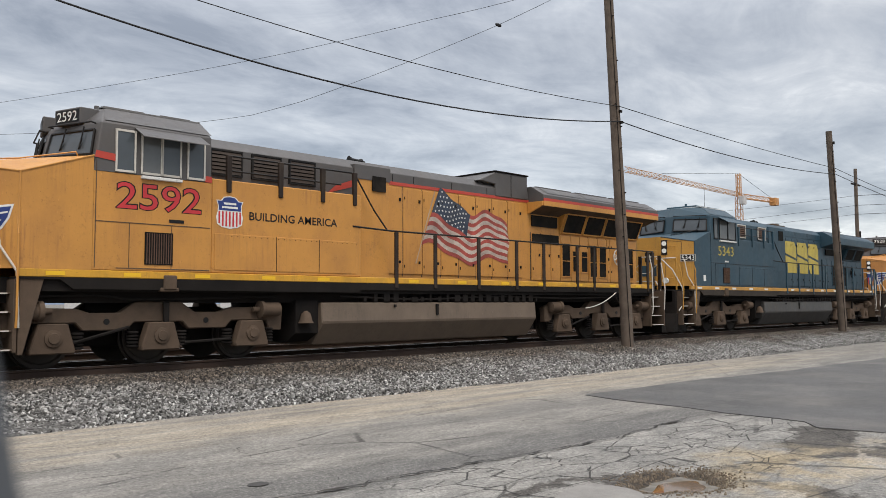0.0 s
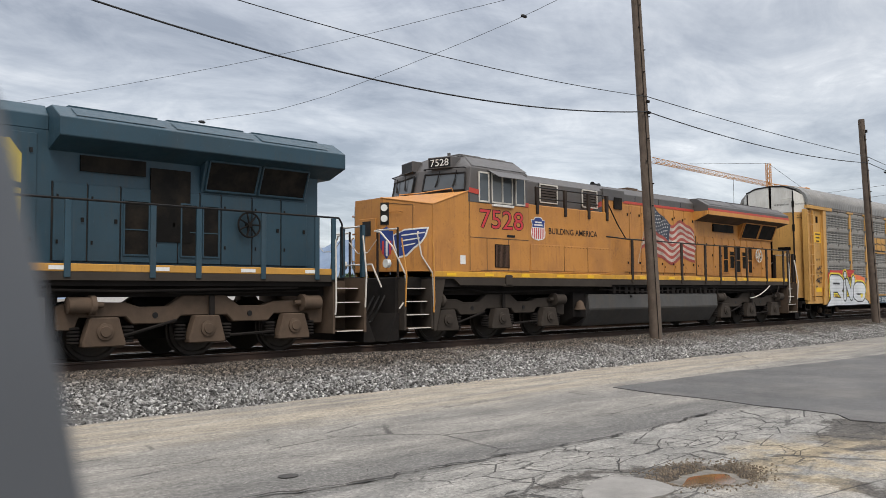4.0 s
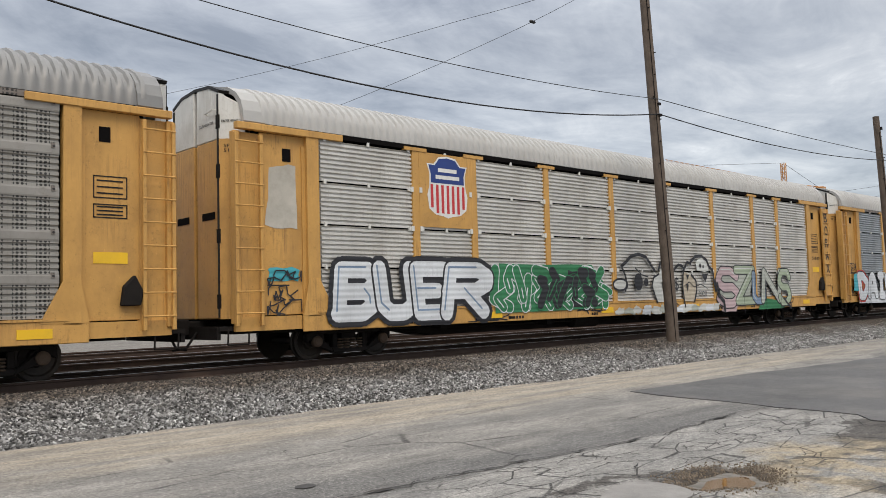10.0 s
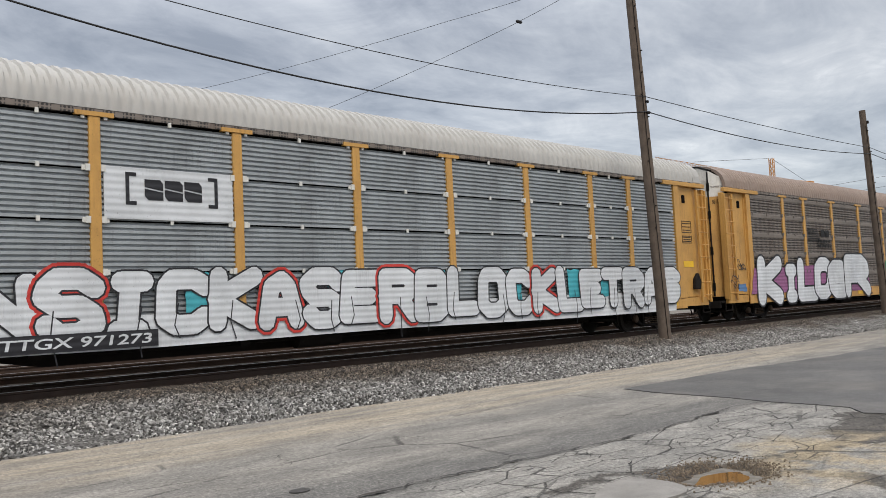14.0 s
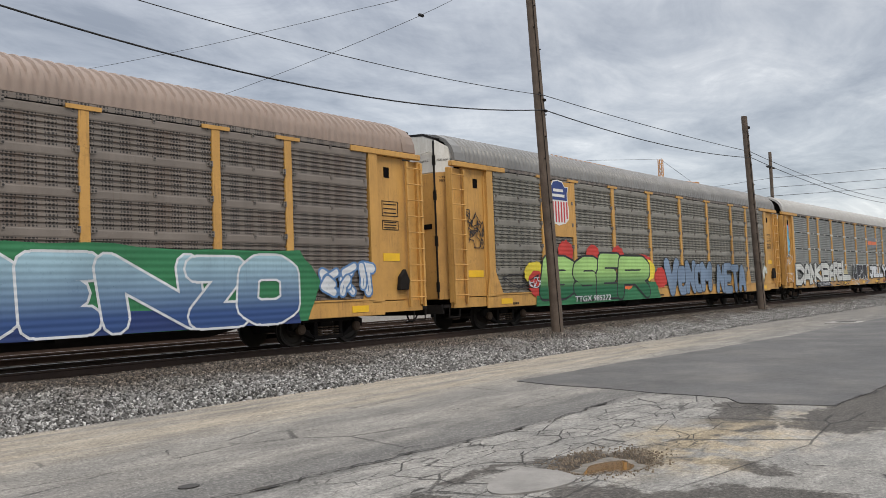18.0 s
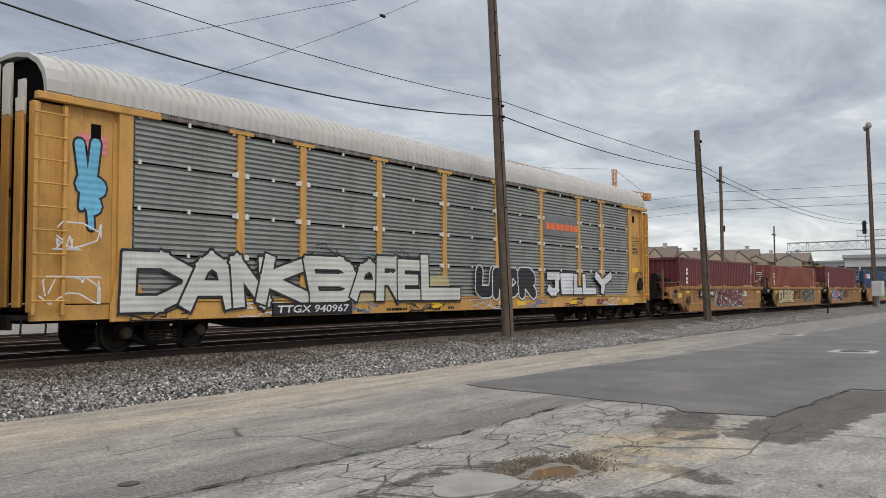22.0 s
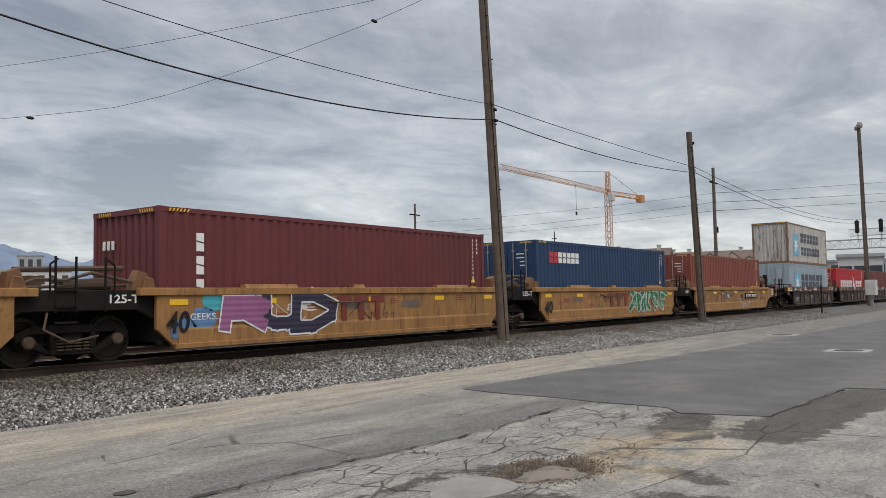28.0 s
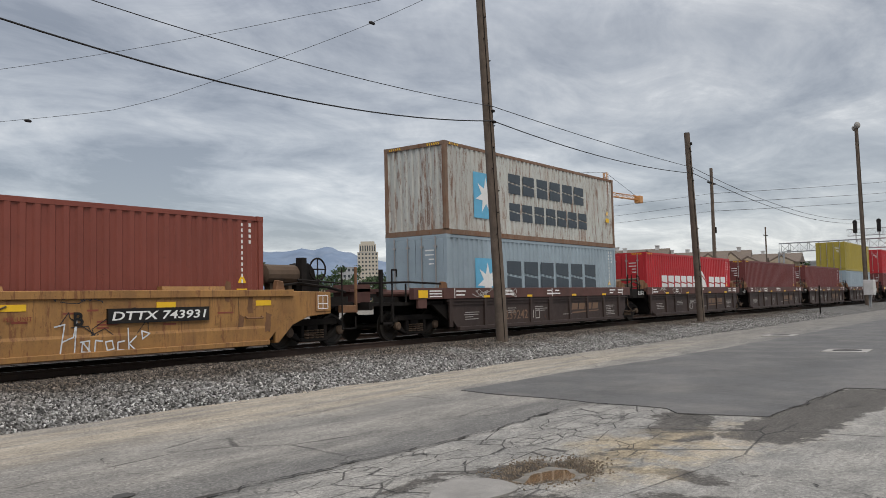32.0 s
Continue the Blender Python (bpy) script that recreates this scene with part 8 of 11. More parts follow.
def marks_4(r):
    bubble(r, "KILOeR", 2.1, 0.56, 12.9, 2.42, paint_white, paint_black, seed=12, wobble=0.01, fat=0.075, weight=0.205, soft=True, boxes=((2.25, 4.05, 0.52, 2.42), (4.2, 5.6, 0.56, 2.10), (5.55, 7.25, 0.56, 2.34), (7.15, 8.7, 0.62, 2.36), (8.5, 10.45, 0.62, 2.48), (10.2, 12.9, 0.60, 2.52)), label="large white bubble-letter graffiti edged in black and purple")
    blob(r, [(1.6, 1.0), (13.2, 0.9), (12.8, 1.6), (9.0, 2.1), (3.3, 1.9), (1.9, 1.9)], paint_purple, -1.552)
    bubble(r, "BENZO", 15.0, 0.58, 23.0, 2.12, fade_blue, paint_white, seed=13, wobble=0.01, weight=0.21, fat=0.05, soft=True, boxes=((15.3, 16.8, 0.60, 2.10), (16.8, 18.2, 0.62, 2.10), (18.25, 20.3, 0.60, 2.10), (20.1, 21.45, 0.60, 2.05), (21.35, 22.85, 0.60, 2.10)), label="blue and white graffiti on dark green")
    blob(r, [(14.0, 0.6), (23.2, 0.6), (23.6, 1.5), (23.0, 2.2), (20.0, 2.2), (18.0, 2.3), (15.2, 2.25), (14.6, 1.6)], paint_green, -1.552)
    blob(r, [(14.8, 0.6), (23.0, 0.6), (22.8, 1.0), (15.0, 1.0)], paint_deep, -1.554)
    wild(r, 23.6, 1.15, 25.4, 1.95, 3, paint_white, paint_blue, 14)
    mk = []
    for k in range(7):
        mk.append([(6.75, 3.05 + k * 0.075), (8.0 - 0.05 * k, 3.05 + k * 0.075), (8.0 - 0.05 * k, 3.09 + k * 0.075), (6.75, 3.09 + k * 0.075)])
    part("stripe_mark", plate(mk, -1.54, 0.005), black_paint, r)
    block_mark(r, 8.05, 3.22, 8.95, 3.52, black_paint, -1.542, 2)
    part("mark_bar", plate([[(7.7 + k * 0.16, z), (7.82 + k * 0.16, z), (7.82 + k * 0.16, z + 0.14), (7.7 + k * 0.16, z + 0.14)] for z in (2.98, 2.78) for k in range(8)], -1.54, 0.005), black_paint, r)
    blob(r, [(0.75, 1.1), (1.5, 1.1), (1.45, 1.4), (0.8, 1.35)], paint_blue, -1.425)
    scribble(r, 0.8, 1.9, 0.7, 0.35, paint_black, 61)
    scribble(r, 0.05, 1.2, 0.6, 0.5, paint_black, 62, -1.58)


def marks_5(r):
    blob(r, [(4.0, 0.60), (12.9, 0.60), (12.6, 1.25), (4.2, 1.25)], paint_green, -1.549)
    for x, z, w, m in ((3.4, 1.2, 1.2, paint_yellow), (5.4, 1.9, 1.0, paint_red), (7.2, 1.8, 1.0, paint_red), (9.0, 1.8, 1.0, paint_red), (10.8, 1.5, 1.5, paint_red), (11.3, 1.3, 1.2, paint_yellow), (3.6, 0.9, 1.0, paint_red), (12.4, 1.0, 1.2, paint_red), (6.0, 1.1, 1.6, paint_red), (9.6, 1.0, 1.2, orange_paint)):
        blob(r, [(x + 0.5 * w + 0.5 * w * math.cos(2 * math.pi * k / 9), z + 0.42 + 0.42 * math.sin(2 * math.pi * k / 9)) for k in range(9)], m, -1.5535, 0.001 + 0.0001 * x)
    bubble(r, "BSER", 4.0, 0.62, 12.2, 2.25, fade_green, paint_black, seed=15, wobble=0.01, fat=0.07, weight=0.19, soft=True, boxes=((4.4, 6.35, 0.80, 2.18), (6.35, 8.15, 0.72, 2.2), (7.95, 9.6, 0.74, 2.32), (9.5, 11.95, 0.66, 2.24)), label="green block-letter graffiti over red and yellow clouds")
    bubble(r, "VeNOM", 13.1, 0.62, 18.3, 2.2, paint_slate, paint_black, seed=16, wobble=0.02, weight=0.20, fat=0.04, soft=True, boxes=((13.35, 14.65, 0.64, 2.22), (14.55, 15.4, 0.68, 2.06), (15.35, 16.35, 0.70, 2.13), (16.25, 17.1, 0.74, 1.98), (16.95, 18.05, 0.76, 2.08)), label="blue graffiti with dark outline")
    bubble(r, "NETA", 18.7, 0.62, 22.2, 2.02, paint_slate, paint_black, seed=17, wobble=0.05, weight=0.19, fat=0.04, soft=True)
    part("emblem_panel", MB().box(4.78, 6.48, -1.535, -1.51, 2.85, 4.68), rack_yellow, r)
    shield(r, 5.60, 3.25, 1.22, 1.45, -1.537)
    car_number(r, "TTGX 985272", 6.3, 0.66, 8.75, 0.86, None, paint_white)
    for k, (x, z) in enumerate(((0.75, 3.0), (0.8, 2.7), (0.8, 2.4))):
        scribble(r, x, z, 0.75, 0.5, paint_black, 71 + k)
    part("notice", MB().box(0.75, 1.5, -1.43, -1.42, 1.55, 1.75), reflector, r)
    scribble(r, 2.2, 1.2, 2.0, 0.4, paint_black, 75, -1.56)
    scribble(r, 3.6, 1.2, 0.7, 0.3, paint_white, 76, -1.57)
    wild(r, 24.1, 1.1, 25.0, 1.9, 2, paint_white, paint_tan, 18)


def marks_6(r):
    blob(r, [(6.6, 0.95), (12.6, 1.0), (12.4, 1.7), (9.0, 1.5), (7.0, 1.6)], paint_cream, -1.550)
    bubble(r, "DANKBAREL", 1.8, 0.85, 12.9, 2.1, faded_white, paint_black, seed=21, wobble=0.01, weight=0.165, fat=0.055, label="grey and white block-letter graffiti edged in black",
           boxes=((1.8, 3.4, 0.82, 2.02), (3.2, 4.55, 0.84, 2.06), (4.45, 5.45, 0.84, 2.04), (5.25, 6.8, 0.92, 2.08), (6.7, 8.3, 0.92, 2.08), (8.25, 9.45, 0.98, 2.04), (9.2, 10.25, 0.95, 2.16), (10.1, 11.2, 0.98, 2.10), (11.1, 12.9, 0.96, 2.30)))
    for k in range(4):
        scribble(r, 6.9 + 1.4 * k, 2.15, 0.9, 0.25, (paint_black, paint_slate)[k % 2], 95 + k, -1.56, 2, 0.010)
    bubble(r, "UPDR", 13.8, 0.98, 17.6, 2.15, paint_black, paint_white, seed=23, wobble=0.01, weight=0.22, fat=0.05, soft=True, boxes=((13.9, 14.95, 1.02, 2.02), (14.88, 15.72, 0.96, 1.98), (15.64, 16.5, 1.04, 1.98), (16.4, 17.4, 0.96, 2.0)), label="black block-letter graffiti edged in white")
    bubble(r, "JELLY", 18.0, 0.78, 23.4, 1.98, paint_white, paint_black, seed=24, wobble=0.01, weight=0.20, fat=0.05, boxes=((18.3, 19.32, 1.06, 1.9), (19.32, 20.36, 1.10, 1.88), (20.32, 21.06, 1.10, 1.88), (21.02, 22.06, 1.10, 1.88), (22.04, 23.4, 1.08, 1.96)), label="white and black graffiti")
    part("mark_panel", MB().box(18.12, 20.70, -1.536, -1.515, 3.20, 3.95), material("slate_panel", (0.16, 0.17, 0.18), 0.5, vary=0.15), r)
    part("mark_bar", plate([[(18.3 + k * 0.35, 3.42), (18.60 + k * 0.35, 3.42), (18.60 + k * 0.35, 3.66), (18.3 + k * 0.35, 3.66)] for k in range(7)], -1.538, 0.005), orange_paint, r)
    sky_spray = spray("sky_blue_spray", (0.14, 0.42, 0.62), 0.2)
    for d, m, yy in ((0.045, paint_black, -1.426), (0.0, sky_spray, -1.43)):
        mb = MB()
        for k, (pts, t) in enumerate((([(1.02, 3.35), (0.92, 4.0)], 0.10), ([(1.18, 3.4), (1.25, 4.05)], 0.10), ([(1.05, 3.25), (1.28, 3.2)], 0.20), ([(1.12, 3.0), (1.22, 2.85)], 0.17), ([(1.15, 2.8), (1.18, 2.45)], 0.06), ([(1.0, 3.2), (0.98, 2.8)], 0.05))):
            fat_line(mb, pts, t + d, yy - 0.0003 * k)
        part("painted_drip", mb, m, r, "sky blue two-pronged drip edged in black" if d else "")
    blob(r, [(0.8, 3.9), (1.5, 3.8), (1.5, 4.2), (0.9, 4.2)], paint_pink, -1.424)
    car_number(r, "TTGX 940967", 5.7, 0.72, 8.1, 0.90, paint_black, paint_white)
    block_mark(r, 22.2, 0.70, 23.3, 0.92, brown_letters, -1.534)
    for k in range(8):
        scribble(r, 1.5 + k * 3.0, 0.66, 1.8, 0.3, (paint_black, paint_white, paint_blue)[k % 3], 81 + k, -1.54)
    for k in range(3):
        scribble(r, 0.1 + 25.5 * (k % 2), 1.0 + 0.5 * k, 1.2, 0.5, (paint_white, paint_black)[k % 2], 91 + k, -1.565)


RACK = (
    (71.24, "yellow car carrier with grey punched side screens and white graffiti", screen_grey, roof_grey, 5, 0.30, True, marks_1),
    (99.75, "yellow car carrier with light galvanised screens and block graffiti", screen_light, roof_white, 4, 0.098, False, marks_2),
    (128.38, "yellow car carrier with bluish screens and long white graffiti", screen_blue, roof_white, 4, 0.098, False, marks_3),
    (156.95, "yellow car carrier with brown-grey screens and large white graffiti", screen_dark, roof_rust, 5, 0.30, False, marks_4),
    (185.48, "yellow car carrier with olive screens, shield emblem and green graffiti", screen_olive, roof_grey, 5, 0.30, True, marks_5),
    (213.64, "yellow car carrier with ribbed grey screens and black and white graffiti", screen_ribbed, roof_white, 4, 0.11, False, marks_6),
)
NUMBERS = ("TTGX\n995898", "SP\n516301", "TTGX\n971273", "NS 171609", "TTGX\n985272", "")
for (u, label, scr, rf, rows, pitch, flared, mk), num in zip(RACK, NUMBERS):
    auto_rack(u, label, scr, rf, rows, pitch, flared=flared, marks=(mk,), folded=u > 210, number=num)

# ---- container well cars ----
def box_paint(name, c, rust=0.0, dirt=0.25):
    return material(name, c, 0.5, vary=0.09, scale=0.7, dirt=dirt, dirt_color=tuple(v * 0.55 for v in c), streak=True, grain=0.05, rust=rust, bump=0.04)


box_maroon = box_paint("maroon_container_paint", (0.13, 0.028, 0.03))
box_brick = box_paint("brick_red_container_paint", (0.20, 0.052, 0.035))
box_blue = box_paint("blue_container_paint", (0.014, 0.042, 0.105))
box_pale = box_paint("pale_blue_container_paint", (0.29, 0.355, 0.40))
box_stained = material("rust_stained_grey_paint", (0.48, 0.49, 0.46), 0.55, vary=0.1, scale=0.7, dirt=0.24, dirt_color=(0.24, 0.11, 0.05), streak=True, grain=0.08, rust=0.7, bump=0.06, runs=1.6)
box_rusty = material("rusted_corner_post", (0.20, 0.13, 0.09), 0.75, vary=0.2, scale=1.5, dirt=0.5, dirt_color=(0.12, 0.045, 0.02), grain=0.2, rust=0.9, bump=0.2, runs=1.0)
box_red = box_paint("bright_red_container_paint", (0.42, 0.022, 0.028))
box_dull = box_paint("dull_maroon_container_paint", (0.14, 0.035, 0.032))
box_yellow = box_paint("yellow_container_paint", (0.34, 0.27, 0.04))
box_white_letters = material("white_container_letters", (0.75, 0.75, 0.73), 0.5, vary=0.05, dirt=0.15)
box_dark_letters = material("slate_container_letters", (0.045, 0.06, 0.075), 0.5, vary=0.1, dirt=0.15)
box_star = material("bright_blue_square", (0.12, 0.40, 0.60), 0.5, vary=0.1, dirt=0.2)
_box_mesh = {}


def container(u, z, h, paint, label, long=12.19, marks=(), end="doors"):
    """A freight container of 40 feet with corrugated sides, corner castings and door or blank end."""
    root = thing("shipping_container", pose(u, TRACK_Y, RAIL + z), label, "shipping container", "containers on the train")
    moving.append((root, u, z))
    W = 1.219
    key = (h, long)
    if key not in _box_mesh:
        fr = MB()
        for y in (-W, W - 0.12):
            fr.box(0, long, y, y + 0.12, 0.0, 0.16).box(0, long, y + 0.02, y + 0.10, h - 0.10, h)
            for x in (0, long - 0.14):
                fr.box(x, x + 0.14, y, y + 0.12, 0.12, h - 0.1)
        for x in (0, long - 0.12):
            fr.box(x, x + 0.12, -W + 0.1, W - 0.1, 0, 0.16).box(x, x + 0.12, -W + 0.1, W - 0.1, h - 0.12, h)
        cs = MB().box(0, 0.18, 0, 0.162, 0, 0.118)
        def corr(n, w, deep):
            pts, s = [], w / n
            for k in range(n):
                a = k * s
                pts += [(a, 0), (a + 0.30 * s, 0), (a + 0.42 * s, deep), (a + 0.80 * s, deep), (a + 0.92 * s, 0)]
            return pts + [(w, 0)]
        sd = MB()
        for s in (-1, 1):
            p = corr(43, long - 0.28, 0.036)
            k = len(p)
            b = len(sd.v)
            for zz in (0.16, h - 0.10):
                sd.v += [(0.14 + a, s * (W - 0.025 - d), zz) for a, d in p]
            sd.f += [(b + i, b + i + 1, b + k + i + 1, b + k + i) for i in range(k - 1)]
        en = MB()
        p = corr(9, 2 * W - 0.24, 0.045)
        k = len(p)
        for zz in (0.16, h - 0.12):
            en.v += [(0.03 + d, -W + 0.12 + a, zz) for a, d in p]
        en.f += [(i, i + 1, k + i + 1, k + i) for i in range(k - 1)]
        rf = MB()
        rf.box(0.1, long - 0.1, -W + 0.06, W - 0.06, h - 0.045, h - 0.02).box(0.1, long - 0.1, -W + 0.1, W - 0.1, 0.05, 0.12)
        _box_mesh[key] = [m.mesh(nm) for nm, m in (("frame", fr), ("casting", cs), ("side_wall", sd), ("end_wall", en), ("roof", rf))]
    for nm, me in zip(("frame", "corner_casting", "side_wall", "end_wall", "roof"), _box_mesh[key]):
        ob = new(nm, me)
        if not me.materials:
            me.materials.append(None)
        ob.material_slots[0].link = "OBJECT"
        skin = box_rusty if paint is box_stained and nm in ("frame", "corner_casting") else paint
        ob.material_slots[0].material = skin
        ob.parent = root
        spots = [pose(0, 0, 0)]
        if nm == "end_wall":
            spots.append(pose(long, 0, 0, 0, 0, 180))
        if nm == "corner_casting":
            spots = [pose(x, y, zz) for x in (-0.005, long - 0.175) for y in (-W - 0.005, W - 0.157) for zz in (-0.002, h - 0.112)]
        ob.matrix_basis = spots[0]
        for m in spots[1:]:
            twin = new(nm, me)
            twin.material_slots[0].link = "OBJECT"
            twin.material_slots[0].material = skin
            twin.parent = root
            twin.matrix_basis = m
    if end == "doors":
        for y0, y1 in ((-1.09, -0.01), (0.01, 1.09)):
            d = part("door_leaf", MB().box(-0.012, 0.02, y0, y1, 0.17, h - 0.13), paint, root, bevel=0.008)
            for y in (y0 + 0.27, y1 - 0.27):
                part("locking_bar", MB().cyl((-0.05, y, 0.08), (-0.05, y, h - 0.06), 0.02, n=8).box(-0.07, -0.01, y - 0.04, y + 0.04, 1.0, 1.1).box(-0.07, -0.01, y - 0.05, y + 0.05, 0.3, 0.36).box(-0.07, -0.01, y - 0.05, y + 0.05, h - 0.4, h - 0.34), bright_steel if paint is not box_stained else paint, d)
            mk = MB()
            for r_ in range(4):
                if y0 < 0:
                    mk.box(-0.016, -0.011, y0 + 0.36, y0 + (0.70 if r_ < 2 else 0.56), h - 0.5 - 0.14 * r_, h - 0.46 - 0.14 * r_)
            if mk.v:
                part("stencil", mk, box_white_letters, d)
    hz = MB()
    for k in range(6):
        for y0 in (-W + 0.2, W - 0.7):
            yy = y0 + k * 0.085
            hz.add([(-0.004, yy, h - 0.10), (-0.004, yy + 0.04, h - 0.10), (-0.004, yy + 0.07, h - 0.03), (-0.004, yy + 0.03, h - 0.03)], [(3, 2, 1, 0)])
        xx = 0.25 + k * 0.09
        hz.add([(xx, -W + 0.014, h - 0.085), (xx + 0.04, -W + 0.014, h - 0.085), (xx + 0.07, -W + 0.014, h - 0.02), (xx + 0.03, -W + 0.014, h - 0.02)], [(0, 1, 2, 3)])
    part("hazard_stripe", hz, reflector if h > 2.7 else paint, root)
    st = MB()
    for k in range(11):
        st.box(long - 0.64, long - 0.60, -W + 0.012, -W + 0.020, h - 0.25 - k * 0.13, h - 0.17 - k * 0.13)
    for k in range(4):
        st.box(long - 0.42, long - 0.36, -W + 0.012, -W + 0.020, h - 0.25 - k * 0.13, h - 0.17 - k * 0.13)
    part("serial_bars", st, box_white_letters, root)
    part("caution_label", MB().add([(long - 0.75, -W + 0.018, h - 1.55), (long - 0.5, -W + 0.018, h - 1.55), (long - 0.62, -W + 0.018, h - 1.33)], [(0, 1, 2)]).box(long - 0.78, long - 0.48, -W + 0.012, -W + 0.018, h - 1.85, h - 1.68), reflector, root)
    for fn in marks:
        fn(root, h)
    return root


def plain_shape(x0, z0, x1, z1):
    """A plain block cut by a slanted slit."""
    h = z1 - z0
    return [[(x0, z0), (x1, z0), (x1, z0 + 0.42 * h), (x0, z0 + 0.52 * h)], [(x0, z0 + 0.60 * h), (x1, z0 + 0.50 * h), (x1, z1), (x0, z1)]]


def column_mark(n, x=0.95, size=0.34):
    """A company's name down the side as plain blocks."""
    def fn(root, h):
        ps = []
        for k in range(n):
            z = h - 0.42 - (k + 1) * (size + 0.10)
            ps += plain_shape(x, z, x + 0.20, z + size)
        part("company_mark", plate(ps, -1.194, 0.004), box_white_letters, root)
        q = MB()
        for k in range(3):
            q.box(-0.02, -0.012, 0.38 + 0.17 * k, 0.48 + 0.17 * k, h - 0.85, h - 0.65)
        part("end_mark", q, box_white_letters, root)
    return fn


def row_mark(x0, z0, x1, z1, m, n, m_first=None, k_first=0):
    """A company's name as a row of plain upright blocks."""
    def fn(root, h):
        w = (x1 - x0) / n
        first, rest = [], []
        for k in range(n):
            a, b = x0 + k * w, x0 + (k + 0.74) * w
            (first if k < k_first else rest).extend(plain_shape(a, z0, a + 1.10 * (b - a), z1))
        part("company_mark", plate(rest, -1.194, 0.004), m, root)
        if first:
            part("company_mark", plate(first, -1.194, 0.004), m_first, root)
    return fn


def sail_mark(root, h):
    """A small white shape like a sail."""
    part("emblem", plate([[(7.1, 1.0), (8.3, 1.0), (8.0, 1.45), (7.5, 1.7)], [(7.1, 2.1), (7.5, 1.75), (8.1, 1.5), (7.6, 1.95)]], -1.194, 0.004), box_white_letters, root)


def star_mark(root, h):
    z = h / 2 - 0.1
    part("square_mark", plate([[(1.55, z - 0.75), (3.0, z - 0.75), (3.0, z + 0.75), (1.55, z + 0.75)]], -1.203, 0.010), box_star, root)
    part("star_mark", plate([[(2.27 + 0.62 * (1 if k % 2 == 0 else 0.42) * math.sin(math.pi * k / 7), z + 0.62 * (1 if k % 2 == 0 else 0.42) * math.cos(math.pi * k / 7)) for k in range(14)]], -1.203, 0.016), box_white_letters, root)


rusty_yellow = material("rusty_yellow_steel", (0.17, 0.085, 0.04), 0.75, vary=0.3, scale=3, dirt=0.5, dirt_color=(0.08, 0.04, 0.025), rust=0.4, bump=0.2)


def articulated_truck(root, x, u, steps=True):
    freight_truck(root, x, u, 0.46)
    part("end_frame", MB().prism([(x - 1.5, 1.42), (x + 1.5, 1.42), (x + 1.65, 0.75), (x + 1.15, 1.02), (x - 1.15, 1.02), (x - 1.65, 0.75)], "y", -1.36, -1.22), frame_dark, root, bevel=0.02)
    part("platform", MB().box(x - 1.55, x + 1.55, -1.3, 1.3, 1.34, 1.42), frame_dark, root)
    hr = MB()
    for dx in (-0.55, -0.15, 0.45):
        hr.box(x + dx, x + dx + 0.03, -1.38, -1.34, 1.0, 2.05)
    hr.tube([(x - 0.5, -1.38, 2.0), (x - 0.65, -1.38, 1.9), (x - 0.65, -1.38, 1.3)], 0.02).tube([(x + 0.5, -1.38, 2.0), (x + 0.65, -1.38, 1.9), (x + 0.65, -1.38, 1.3)], 0.02)
    for k in range(4):
        hr.box(x - 0.55, x - 0.12, -1.40, -1.34, 0.5 + 0.3 * k, 0.54 + 0.3 * k)
    part("side_ladder", hr, frame_dark, root)
    part("brake_gear", MB().cyl((x - 0.2, -0.9, 1.5), (x + 0.8, -0.9, 1.55), 0.13, n=12).box(x - 0.9, x - 0.5, -0.8, -0.3, 1.42, 1.7).tube([(x - 1.0, -1.0, 1.48), (x + 1.2, -1.0, 1.52)], 0.03), frame_brown, root, smooth=False)
    pp = MB().tube([(x - 1.3, -1.25, 1.46), (x - 0.9, -1.3, 1.62), (x - 0.3, -1.25, 1.60), (x + 0.2, -1.3, 1.75), (x + 1.25, -1.25, 1.55)], 0.035)
    pp.tube([(x - 1.2, -1.1, 1.8), (x + 1.0, -1.1, 1.86)], 0.05).tube([(x - 0.7, -1.38, 1.0), (x - 0.8, -1.45, 0.7), (x - 0.3, -1.42, 0.45), (x + 0.3, -1.4, 0.55)], 0.022)
    part("brake_pipe", pp, frame_brown, root)
    part("corner_lug", MB().prism([(x + 1.05, 1.42), (x + 1.45, 1.42), (x + 1.4, 1.75), (x + 1.2, 1.82), (x + 1.1, 1.6)], "y", -1.34, -1.1).prism([(x - 1.45, 1.42), (x - 1.05, 1.42), (x - 1.1, 1.6), (x - 1.2, 1.82), (x - 1.4, 1.75)], "y", -1.34, -1.1), rusty_yellow, root)
    part("truck_stencil", glyphs("125-T", (x + 0.55, 1.16, x + 1.2, 1.33), -1.362, 0.02, 0, 0.004), box_white_letters, root)


tag_grey = material("weathered_stencil_grey", (0.40, 0.38, 0.35), 0.6, vary=0.15, dirt=0.4)
stencil_tan = material("faded_tan_stencil", (0.17, 0.10, 0.06), 0.6, vary=0.2, dirt=0.4)
well_rust = material("rusty_brown_chord", (0.095, 0.042, 0.034), 0.7, vary=0.2, dirt=0.5, dirt_color=(0.05, 0.035, 0.03), rust=0.2, bump=0.1)


